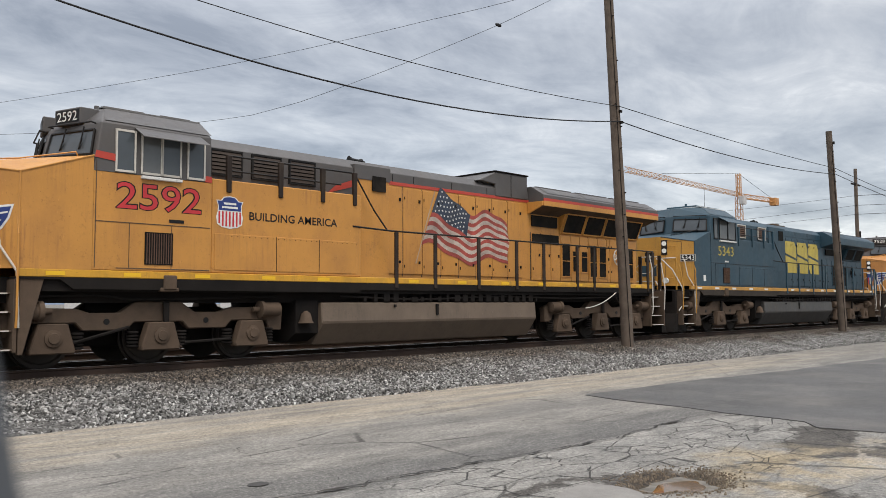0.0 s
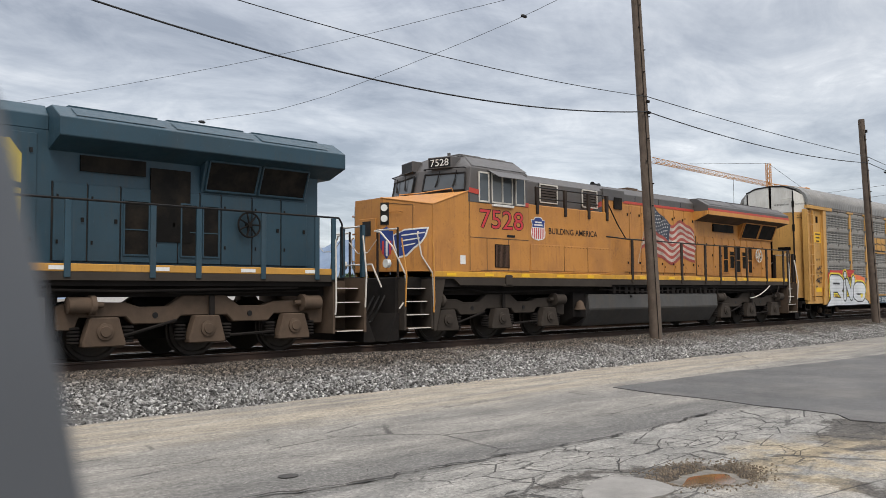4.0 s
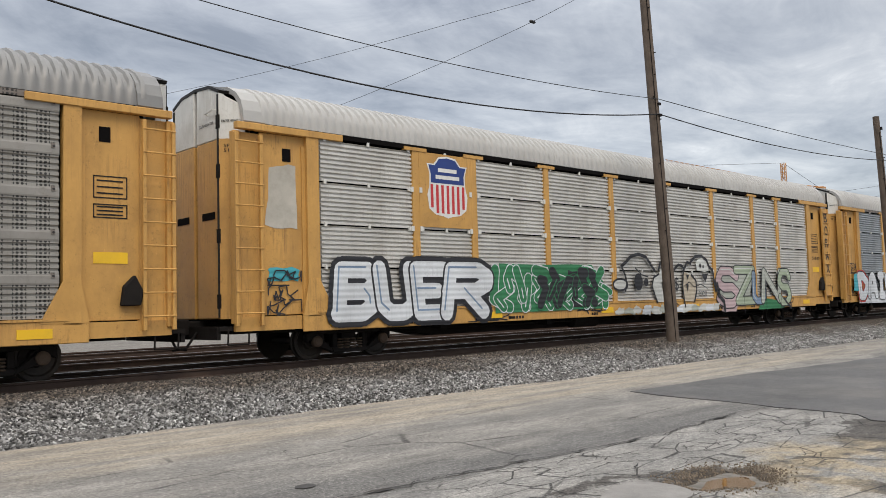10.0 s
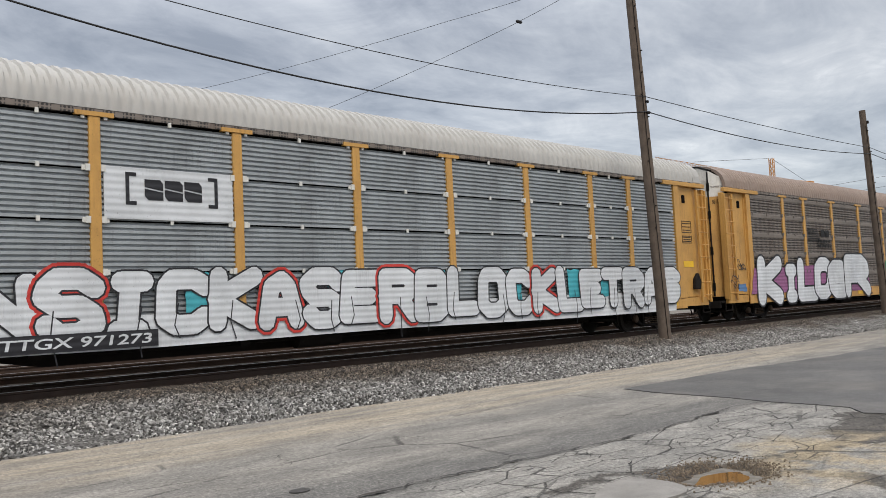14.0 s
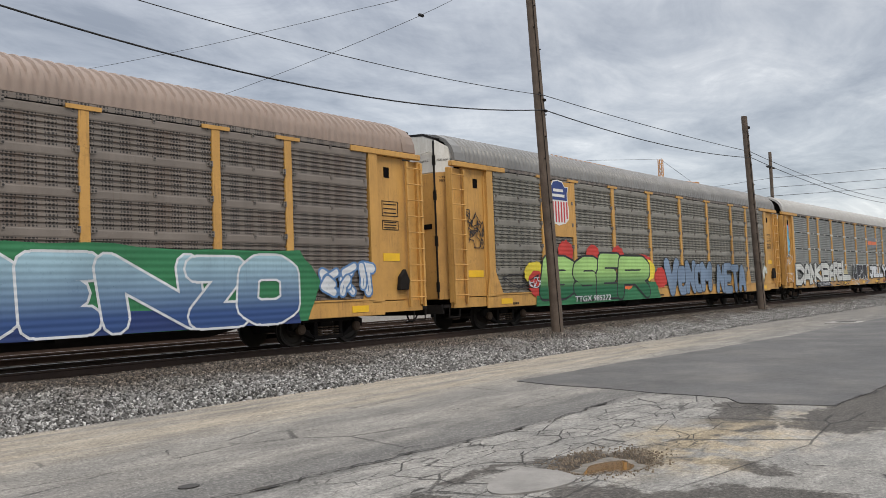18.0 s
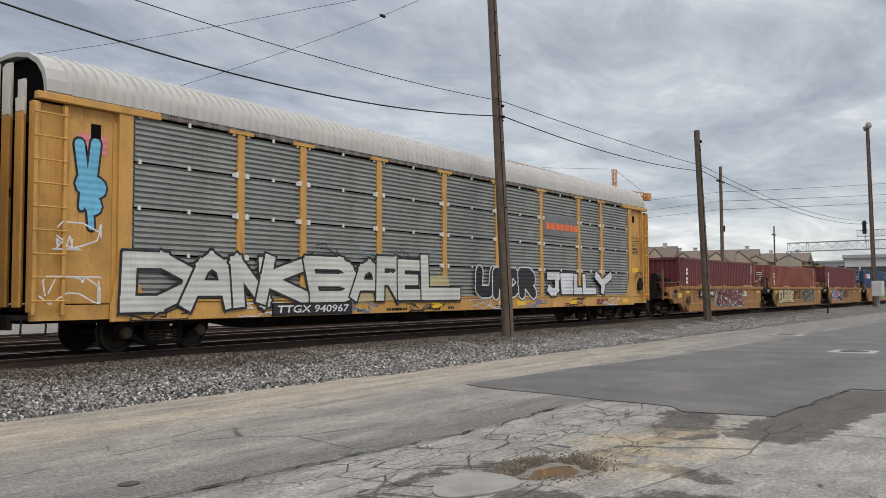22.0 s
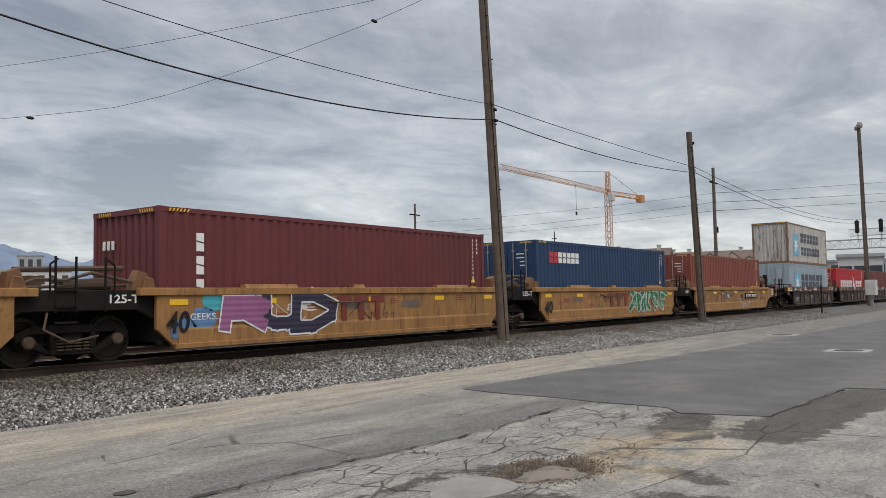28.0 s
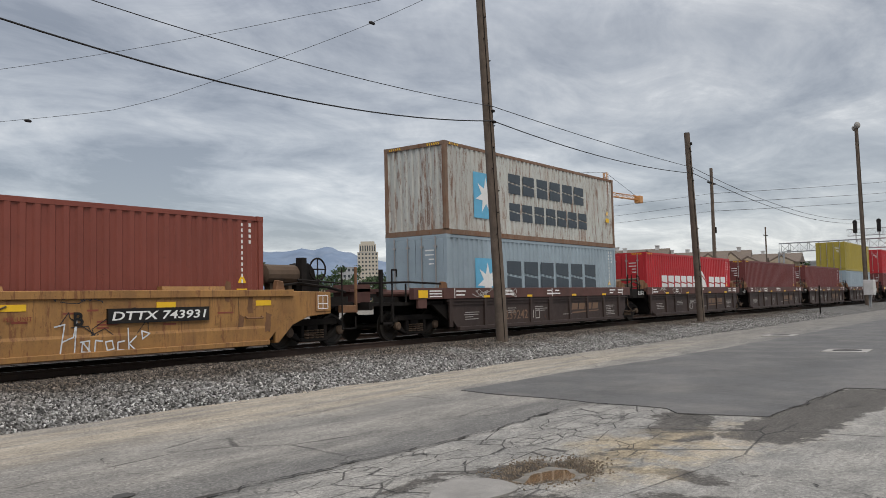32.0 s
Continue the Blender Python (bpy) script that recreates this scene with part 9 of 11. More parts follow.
def well_unit(u, paint, label, ribbed=False, marks=(), first=False, last=False, pitch=15.5, graffiti=None):
    """One platform of an articulated well car; x = 0 at the near end of its container."""
    root = vehicle("well_car", u, label, "freight car", "container well cars")
    W = 1.46
    x0, x1 = -0.05, 12.45
    zt, zb = 1.44, 0.22
    prof = [(x0 - 0.1, zt), (x0 - 0.1, 0.62), (x0 + 0.35, zb), (x1 - 0.35, zb), (x1 + 0.1, 0.62), (x1 + 0.1, zt)]
    for s in (-1, 1):
        part("side_wall", MB().prism(prof, "y", s * W - 0.05, s * W + 0.05), paint, root, bevel=0.01)
        part("top_chord", MB().box(x0 - 0.5, x1 + 0.5, s * W - 0.10, s * W + 0.08, zt - 0.14, zt + 0.02), paint if paint is well_yellow else well_rust, root, bevel=0.012)
        part("bottom_chord", MB().box(x0 + 0.3, x1 - 0.3, s * W - 0.13, s * W + 0.075, zb - 0.02, zb + 0.09), paint, root, bevel=0.01)
    part("well_floor", MB().box(x0, x1, -1.3, 1.3, 0.26, 0.36).box(x0, x0 + 0.12, -1.4, 1.4, 0.3, 1.4).box(x1 - 0.12, x1, -1.4, 1.4, 0.3, 1.4), frame_dark, root)
    if ribbed:
        part("chord_plate", MB().box(x0 - 0.5, x1 + 0.45, -W - 0.115, -W - 0.05, 1.16, zt + 0.05), well_rust, root, bevel=0.01)
        part("side_shelf", MB().box(x0 - 0.3, x1 + 0.2, -W - 0.10, -W - 0.04, 1.08, 1.12).box(x0 - 0.2, x1 + 0.1, -W - 0.09, -W - 0.04, 0.98, 1.01), paint, root)
        for x, w in ((-0.16, 0.08), (1.72, 0.06), (2.85, 0.06), (4.60, 0.06), (6.0, 0.14), (7.47, 0.06), (8.92, 0.06), (10.38, 0.06), (11.85, 0.10)):
            part("side_rib", MB().box(x - w, x + w, -W - 0.11, -W - 0.045, zb + 0.09, 1.16), paint, root, bevel=0.01)
        rnd = random.Random(int(u))
        wl, cl = MB(), MB()
        for x, z, n in ((0.55, 0.72, 4), (3.1, 0.80, 3), (4.9, 0.82, 3), (6.9, 0.5, 1), (10.6, 0.75, 6)):
            for j in range(n):
                wl.box(x + rnd.uniform(0, 0.1), x + rnd.uniform(0.45, 0.95), -W - 0.054, -W - 0.045, z - 0.07 * j, z + 0.022 - 0.07 * j)
        wl.box(4.78, 4.83, -W - 0.054, -W - 0.045, 0.45, 0.72).box(4.95, 5.25, -W - 0.054, -W - 0.045, 0.42, 0.45).box(4.95, 5.25, -W - 0.054, -W - 0.045, 0.69, 0.72).box(4.95, 4.98, -W - 0.054, -W - 0.045, 0.45, 0.69).box(5.22, 5.25, -W - 0.054, -W - 0.045, 0.45, 0.69)
        for x in (0.1, 2.9, 5.7, 6.3, 10.9, 11.7):
            for j in range(2):
                cl.box(x, x + rnd.uniform(0.25, 0.6), -W - 0.121, -W - 0.114, 1.36 - 0.11 * j, 1.41 - 0.11 * j)
        cl.box(6.05, 6.09, -W - 0.121, -W - 0.114, 1.18, zt + 0.03).box(0.0, 0.03, -W - 0.121, -W - 0.114, 1.18, zt + 0.03).box(12.1, 12.14, -W - 0.121, -W - 0.114, 1.18, zt + 0.03)
        part("side_stencil", wl, tag_grey, root)
        part("chord_stencil", cl, box_white_letters, root)
        if first:
            part("car_number", glyphs("239242", (2.95, 0.44, 4.42, 0.74), -W - 0.05, 0.012), stencil_tan, root)
        part("side_mark", plate([[(7.65 + 0.58 * k, 0.66), (8.13 + 0.58 * k, 0.66), (8.20 + 0.58 * k, 0.90), (7.72 + 0.58 * k, 0.90)] for k in range(4)] + [[(7.65, 0.52), (9.9, 0.58), (10.0, 0.62), (7.75, 0.58)]], -W - 0.05, 0.004), stencil_tan, root)
        for k in range(2):
            scribble(root, 0.9 + 1.4 * k, 1.19, 1.3, 0.26, tag_grey, int(u) + 3 * k, -W - 0.118, 3, 0.012)
        rb = MB()
        for x in (1.6, 4.3, 7.6, 10.2):
            rb.box(x, x + 0.34, -W - 0.122, -W - 0.114, 1.18, 1.25)
        part("reflector", rb, reflector, root)
    else:
        for k in range(3):
            x = x0 + 2.2 + k * 3.6
            part("folded_plate", MB().prism([(-W - 0.05, zt + 0.02), (-W - 0.02, zt + 0.10), (-W + 0.15, zt + 0.10), (-W + 0.15, zt + 0.02)], "x", x, x + 1.6 if k != 1 else x + 0.4), paint, root)
        seams = MB()
        for x in (1.25, 11.3):
            seams.box(x, x + 0.014, -W - 0.056, -W - 0.045, zb + 0.1, zt - 0.14)
        part("weld_seam", seams, frame_brown, root)
        part("side_bevel", MB().prism([(-W - 0.05, zb + 0.42), (-W - 0.075, zb + 0.36), (-W - 0.075, zb + 0.08), (-W - 0.05, zb + 0.02)], "x", x0 + 0.4, x1 - 0.4), paint, root)
        rnd = random.Random(int(u * 10))
        stencils = MB()
        for k in range(9):
            xa, za = rnd.uniform(0.9, 11.2), rnd.uniform(0.75, 1.2)
            for j in range(rnd.randint(1, 3)):
                stencils.box(xa, xa + rnd.uniform(0.2, 0.5), -W - 0.054, -W - 0.045, za - 0.06 * j, za - 0.06 * j + 0.035)
        part("side_stencil", stencils, brown_letters, root)
        for k in range(3):
            xa = rnd.uniform(1.5, 10)
            blob(root, [(xa, 0.92), (xa + rnd.uniform(0.6, 1.0), 0.9), (xa + 0.75, 1.1), (xa + 0.05, 1.1)], rack_white if k == 0 else tank_brown, -W - 0.05, 0.003 + 0.001 * k)
        for k in range(2):
            scribble(root, rnd.uniform(1, 9), 0.55, 2.0, 0.6, (paint_black, paint_white)[k], int(u) + k, -W - 0.06, 2, 0.008)
        part("grab_iron", MB().tube([(4.6, -W - 0.06, zt - 0.25), (4.9, -W - 0.12, zt - 0.35), (5.9, -W - 0.12, zt - 0.35), (6.2, -W - 0.06, zt - 0.25)], 0.018), frame_brown, root)
    for xa in (x0 - 0.35, x1 + 0.05):
        part("corner_guide", MB().prism([(xa, zt), (xa + 0.3, zt), (xa + 0.24, zt + 0.22), (xa + 0.06, zt + 0.25)], "y", -1.42, -1.26), rusty_yellow, root, bevel=0.02)
    part("end_deck", MB().box(x0 - 1.2, x0, -1.25, 1.25, 1.25, 1.36).box(x1, x1 + 1.2, -1.25, 1.25, 1.25, 1.36).box(x0 - 1.4, x0, -0.4, 0.4, 0.7, 1.3).box(x1, x1 + 1.4, -0.4, 0.4, 0.7, 1.3), frame_dark, root)
    if not ribbed:
        rf = MB()
        for x in (0.15, 2.6, 6.1, 9.2, 11.8):
            rf.box(x, x + 0.45, -W - 0.062, -W - 0.045, zt - 0.34, zt - 0.22)
        part("reflector", rf, reflector, root)
    if first and ribbed:
        freight_truck(root, -1.24, u, 0.42)
        part("end_platform", MB().box(-3.6, -0.2, -1.3, 1.3, 1.0, 1.10).box(-3.7, -3.55, -1.4, 1.4, 0.9, 1.12).prism([(-0.9, 1.0), (-0.1, 1.0), (-0.1, 0.5)], "y", -1.4, -1.3), frame_dark, root)
        part("chord_end", MB().box(-1.95, -0.55, -W - 0.10, -W + 0.08, 1.16, 1.49).box(-1.75, -1.35, -W - 0.10, -W, 0.90, 1.16), well_rust, root, bevel=0.012)
        part("reflector", MB().box(-1.75, -1.32, -W - 0.112, -W - 0.10, 1.20, 1.42), reflector, root, "square orange reflector")
        lines = MB()
        for k in range(3):
            lines.box(-1.22, -0.62, -W - 0.106, -W - 0.10, 1.22 + 0.08 * k, 1.255 + 0.08 * k)
        part("chord_stencil", lines, box_white_letters, root)
        part("side_step", MB().box(-3.2, -2.65, -1.40, -1.34, 0.50, 0.56).box(-3.2, -3.13, -1.40, -1.34, 0.5, 1.05).box(-2.72, -2.65, -1.40, -1.34, 0.5, 1.05), frame_dark, root)
        part("end_rail", MB().box(-3.2, -3.10, -1.40, -1.32, 1.05, 2.0).tube([(-2.7, -1.38, 1.1), (-2.7, -1.38, 2.0), (-2.5, -1.38, 2.0), (-2.5, -1.38, 1.8)], 0.025).tube([(-4.0, -1.3, 1.62), (-1.9, -1.35, 1.66), (-0.4, -1.35, 1.62)], 0.03).tube([(-2.1, -1.38, 1.1), (-2.1, -1.38, 1.62)], 0.03), frame_dark, root)
        part("deck_gear", MB().box(-4.1, -2.6, -1.1, -0.2, 1.40, 1.48).box(-3.9, -3.3, -1.1, -0.3, 1.10, 1.60).cyl((-2.6, -0.8, 1.35), (-0.9, -0.8, 1.35), 0.10, n=10), well_rust, root)
        part("coupler", MB().box(-4.4, -3.6, -0.15, 0.15, 0.7, 1.0), frame_dark, root, bevel=0.03)
    elif first:
        freight_truck(root, -1.47, u, 0.42)
        part("end_body", MB().prism([(-1.9, 1.40), (-0.1, 1.44), (-0.05, 0.22), (-0.12, 0.30), (-0.62, 0.62), (-1.40, 0.62), (-1.62, 0.82), (-1.9, 0.84)], "y", -1.50, -1.30), paint, root, bevel=0.015)
        part("end_bracket", MB().prism([(-2.15, 1.40), (-1.9, 1.40), (-1.9, 1.06), (-2.15, 1.16)], "y", -1.46, -1.32), paint, root, bevel=0.01)
        seams = MB().box(-0.97, -0.955, -1.504, -1.499, 0.64, 1.40).box(-0.2, -0.19, -1.504, -1.499, 0.35, 1.42).box(-1.6, -0.97, -1.504, -1.499, 0.80, 0.812)
        part("weld_seam", seams, frame_brown, root)
        part("notice_plate", MB().box(-1.42, -1.08, -1.512, -1.49, 1.12, 1.26), frame_dark, root, "small dark plate in a frame")
        part("grey_patch", MB().box(-1.48, -1.06, -1.506, -1.49, 0.90, 1.08), tank_dark, root)
        part("reflector", MB().box(-0.92, -0.40, -1.510, -1.49, 0.90, 1.10), reflector, root)
        part("walkway", MB().box(-2.3, -0.1, -1.42, -1.0, 1.60, 1.64).box(-0.95, -0.86, -1.42, -1.36, 1.40, 1.60).box(-1.75, -1.69, -1.40, -1.36, 1.40, 1.60).box(-1.3, -1.25, -1.40, -1.36, 1.40, 1.60).box(-0.45, -0.38, -1.40, -1.36, 1.40, 1.60), rusty_yellow, root)
        part("valve_gear", MB().cyl((-2.3, -0.9, 1.85), (-1.75, -0.9, 1.85), 0.20, n=14).box(-2.5, -1.9, -1.0, -0.4, 1.2, 1.7), frame_dark, root)
        part("air_valve", MB().cyl((-0.75, -0.8, 1.75), (-0.35, -0.8, 1.75), 0.12, n=12), frame_dark, root)
        part("step_plate", MB().box(-2.55, -1.95, -1.42, -1.30, 0.86, 0.98), rusty_yellow, root, bevel=0.01)
        part("grab_post", MB().box(-2.62, -2.50, -1.46, -1.38, 0.80, 2.15), rusty_yellow, root, bevel=0.01)
        part("end_platform", MB().box(-2.65, -0.2, -1.28, 1.28, 1.0, 1.10).box(-2.75, -2.6, -1.3, 1.3, 0.85, 1.2), frame_dark, root)
        part("coupler", MB().box(-3.6, -2.7, -0.15, 0.15, 0.7, 1.0), frame_dark, root, bevel=0.03)
    if last:
        freight_truck(root, 14.1, u, 0.42)
        part("end_body", MB().prism([(12.4, 1.44), (14.25, 1.40), (14.25, 0.86), (13.45, 0.80), (12.95, 0.62), (12.5, 0.22), (12.4, 0.22)], "y", -1.50, -1.30), paint, root, bevel=0.015)
        part("end_plate", MB().box(13.70, 14.22, -1.525, -1.50, 0.92, 1.40), paint, root, bevel=0.01)
        sign = MB()
        for q in ((13.76, 13.78, 0.98, 1.32), (14.10, 14.12, 0.98, 1.32), (13.78, 14.10, 0.98, 1.0), (13.78, 14.10, 1.30, 1.32), (13.93, 13.95, 1.0, 1.30), (13.78, 14.10, 1.10, 1.12)):
            sign.box(q[0], q[1], -1.531, -1.524, q[2], q[3])
        part("sign_frame", sign, box_white_letters, root, "white painted square divided by lines")
        part("end_platform", MB().box(12.4, 15.3, -1.3, 1.3, 1.04, 1.14), frame_dark, root)
        part("step_plate", MB().box(14.72, 15.25, -1.46, -1.30, 0.86, 1.05), rusty_yellow, root, bevel=0.01)
        part("end_ladder", MB().tube([(14.70, -1.46, 2.0), (14.70, -1.46, 0.45), (15.2, -1.46, 0.45), (15.2, -1.46, 0.75)], 0.022).tube([(14.75, -1.4, 1.62), (13.2, -1.4, 1.70)], 0.022), frame_dark, root)
        part("grab_post", MB().box(15.22, 15.29, -1.46, -1.40, 0.85, 2.05), rusty_yellow, root, bevel=0.01)
        part("deck_pipe", MB().tube([(12.6, -1.3, 1.55), (13.3, -1.32, 1.62), (14.4, -1.25, 1.52), (15.1, -1.2, 1.40)], 0.035).box(14.1, 15.2, -1.2, 0.2, 1.14, 1.28).box(13.45, 13.62, -1.3, -1.1, 1.3, 2.25), frame_dark, root)
        part("winch_housing", MB().cyl((13.95, -0.9, 1.80), (13.95, -0.5, 1.80), 0.36, n=16).box(13.7, 14.4, -0.95, -0.3, 1.14, 1.75), frame_dark, root)
        part("brake_reservoir", MB().lathe([(-0.55, 0.1), (-0.5, 0.24), (0.5, 0.24), (0.55, 0.1)], (12.95, -1.0, 1.84), "x", 14).box(12.6, 12.7, -1.1, -0.9, 1.2, 1.7).box(13.2, 13.3, -1.1, -0.9, 1.2, 1.7), frame_brown, root)
        wh = MB().tube([(14.2 + 0.28 * math.cos(2 * math.pi * k / 18), -1.1, 1.98 + 0.28 * math.sin(2 * math.pi * k / 18)) for k in range(19)], 0.024, 6)
        wh.tube([(14.2, -1.1, 1.7), (14.2, -1.1, 2.26)], 0.018).tube([(13.92, -1.1, 1.98), (14.48, -1.1, 1.98)], 0.018)
        part("brake_wheel", wh, frame_dark, root)
        part("coupler", MB().box(15.2, 16.0, -0.15, 0.15, 0.7, 1.0), frame_dark, root, bevel=0.03)
    else:
        articulated_truck(root, (12.4 + pitch) / 2 - 0.05, u)
    if graffiti:
        graffiti(root)
    return root


def g_text(text, x0, x1, fill, line, seed, z0=0.45, z1=1.35, label=""):
    def fn(root):
        bubble(root, text, x0, z0, x1, z1, fill, line, -1.545, 0.04, 0.15, label, seed)
    return fn


def both(*fs):
    def fn(root):
        for f in fs:
            f(root)
    return fn


ttx_brown = material("dark_red_brown_mark", (0.17, 0.032, 0.022), 0.5, vary=0.12, dirt=0.2)


def ttx(x0, x1, z0=0.62, z1=1.25):
    """The owner's mark as three plain brown blocks."""
    def fn(root):
        w = (x1 - x0) / 3
        ps = [[(x0 + k * w, z1 - 0.15), (x0 + (k + 0.86) * w, z1 - 0.15), (x0 + (k + 0.86) * w, z1), (x0 + k * w, z1)] for k in range(3)]
        ps += [[(x0 + (k + 0.28) * w, z0), (x0 + (k + 0.58) * w, z0), (x0 + (k + 0.58) * w, z1 - 0.15), (x0 + (k + 0.28) * w, z1 - 0.15)] for k in range(3)]
        part("side_mark", plate(ps, -1.535, 0.004), ttx_brown, root)
    return fn


def g_wild(x0, x1, n, fill, line, seed, z0=0.36, z1=1.38, label=""):
    def fn(root):
        wild(root, x0, z0, x1, z1, n, fill, line, seed, -1.545, 0.035, label)
    return fn


def big40(root):
    part("bay_number", glyphs("40", (0.05, 0.52, 0.62, 0.98), -1.545, 0.02, 0.1, 0.004), black_paint, root)


def plate743(x0, x1, z0=0.90, z1=1.26):
    def fn(root):
        part("number_panel", MB().box(x0, x1, -1.57, -1.51, z0, z1), black_paint, root)
        part("car_number", glyphs("DTTX 743931", (x0 + 0.08, z0 + 0.2 * (z1 - z0), x1 - 0.08, z1 - 0.2 * (z1 - z0)), -1.57, 0.018, 0.15, 0.004), box_white_letters, root)
    return fn


def loops(root):
    """A thin throw-up of round outlines."""
    rnd = random.Random(77)
    mb = MB()
    for k, (cx, cz, rx, rz) in enumerate(((1.55, 0.86, 0.30, 0.34), (2.55, 0.80, 0.42, 0.44), (3.0, 1.0, 0.28, 0.25), (3.5, 0.74, 0.40, 0.40), (4.15, 0.86, 0.36, 0.45), (4.65, 0.70, 0.30, 0.36), (4.5, 1.05, 0.34, 0.22))):
        a0 = rnd.uniform(0, 6)
        pts = [(cx + rx * math.cos(a0 + 0.27 * j) * (1 + 0.06 * math.sin(3 * j)), cz + rz * math.sin(a0 + 0.27 * j)) for j in range(21)]
        fat_line(mb, pts, 0.014, -1.516 - 0.0012 * k)
    part("scrawl", mb, paint_black, root)


def name_tag(root):
    """A thin white signature with tall first stroke, and small stencils beside the number."""
    mb = MB()
    for k, pts in enumerate((((7.06, 0.80), (7.25, 0.84), (7.16, 0.25)), ((7.20, 0.52), (7.42, 0.60), (7.48, 0.90), (7.44, 0.28)), ((7.56, 0.50), (7.74, 0.52), (7.72, 0.30), (7.58, 0.32), (7.60, 0.50), (7.76, 0.30)), ((7.84, 0.30), (7.86, 0.52), (8.0, 0.50)),
                             ((8.10, 0.32), (8.06, 0.48), (8.2, 0.50), (8.24, 0.34), (8.10, 0.32)), ((8.46, 0.48), (8.32, 0.46), (8.32, 0.32), (8.46, 0.30)), ((8.54, 0.72), (8.56, 0.28)), ((8.72, 0.56), (8.56, 0.42), (8.74, 0.26)), ((8.84, 0.66), (9.02, 0.60), (8.86, 0.50), (8.84, 0.66)))):
        fat_line(mb, pts, 0.014, -1.537 - 0.0012 * k)
    part("scrawl", mb, paint_white, root)
    part("end_letter", glyphs("B", (7.42, 0.80, 7.62, 1.06), -1.537, 0.03), black_paint, root)
    part("unit_stencil", glyphs("PER UNIT", (6.15, 0.92, 6.65, 1.0), -1.537, 0.008), brown_letters, root)


def worn_end(root):
    """Scratches and rust along the joints of the last platform."""
    for k, (x, z) in enumerate(((11.25, 0.45), (11.55, 0.95), (12.05, 0.50), (10.9, 1.22))):
        blob(root, [(x, z), (x + 0.16, z), (x + 0.2, z + 0.40), (x + 0.06, z + 0.46)], rusty_yellow, -1.511 - 0.002 * k)
    scribble(root, 7.0, 1.22, 1.0, 0.16, paint_black, 141, -1.545, 3, 0.008)
    part("rail_loop", MB().tube([(11.5, -1.52, 0.86), (11.5, -1.58, 0.82), (11.95, -1.58, 0.82), (11.95, -1.52, 0.86)], 0.018), rusty_yellow, root)


def puffs(root):
    for x, z, m in ((0.5, 0.32, paint_blue), (1.0, 0.55, paint_blue), (1.3, 0.95, paint_cyan)):
        blob(root, [(x + 0.35 * math.cos(2 * math.pi * k / 8), z + 0.25 + 0.25 * math.sin(2 * math.pi * k / 8)) for k in range(8)], m, -1.515)
    part("tag", glyphs("GEEKS..", (0.65, 0.78, 1.4, 0.92), -1.52, 0.01), paint_white, root)


UNITS = (245.4, 260.95, 276.5, 292.1, 307.8)
five = "dusty yellow well car platform with graffiti under a container"
well_unit(UNITS[0], well_yellow, five, first=True, graffiti=both(big40, plate743(1.9, 4.0), lambda r: [blob(r, [(3.9, 0.45), (5.2, 0.45), (5.4, 1.38), (4.6, 1.38)], paint_teal, -1.530), blob(r, [(4.6, 0.9), (9.4, 1.0), (9.0, 1.38), (5.0, 1.38)], paint_teal, -1.5315), blob(r, [(4.3, 0.36), (9.1, 0.36), (8.8, 0.75), (4.9, 0.75)], paint_maroon, -1.533)] and None, lambda r: bubble(r, "XKRAE", 4.4, 0.38, 8.9, 1.36, paint_maroon, paint_white, y=-1.545, fat=0.018, wobble=0.1, seed=101, weight=0.17), g_wild(4.3, 8.9, 4, paint_black, paint_white, 101, label="dark graffiti edged in white on pale green")))
well_unit(UNITS[1], well_yellow, five, graffiti=both(big40, g_text("EUBSE", 0.85, 4.5, paint_cream, paint_black, 102, 0.38, 1.36), ttx(4.6, 6.6), g_wild(7.0, 10.4, 4, paint_black, paint_tan, 103)))
well_unit(UNITS[2], well_yellow, five, graffiti=both(big40, puffs, g_text("R", 1.5, 2.75, paint_purple, paint_white, 104, 0.34, 1.42, "purple and black graffiti edged in white"), g_text("U", 2.6, 3.75, paint_night, paint_white, 124, 0.34, 1.42), g_text("D", 3.55, 4.95, paint_night, paint_white, 114, 0.34, 1.42), ttx(5.05, 7.0)))
well_unit(UNITS[3], well_yellow, five, graffiti=both(big40, ttx(5.3, 7.4, 0.7, 1.22), g_wild(7.3, 11.2, 5, paint_green, paint_white, 105, 0.42, 1.38, "green and white graffiti")))
well_unit(UNITS[4], well_yellow, five, last=True, graffiti=both(big40, plate743(8.1, 10.46, 0.82, 1.11), loops, name_tag, worn_end))
HI = 2.896
for u, p, lb, mk in ((245.5, box_maroon, "maroon shipping container with white column mark in a well car", (column_mark(3),)), (261.05, box_brick, "brick red shipping container in a well car", (column_mark(4),)),
                     (276.6, box_maroon, "maroon shipping container with white column mark in a well car", (column_mark(3, 0.95, 0.40),)), (292.2, box_blue, "dark blue shipping container with red and white mark", (row_mark(1.0, 2.1, 3.4, 2.5, box_white_letters, 7, red_letters, 2),)),
                     (307.9, box_brick, "brick red shipping container with white column mark", (column_mark(6, 0.95, 0.22),))):
    container(u, 0.28, HI if u > 270 else 2.591, p, lb, marks=mk, end="blank" if p is box_maroon else "doors")

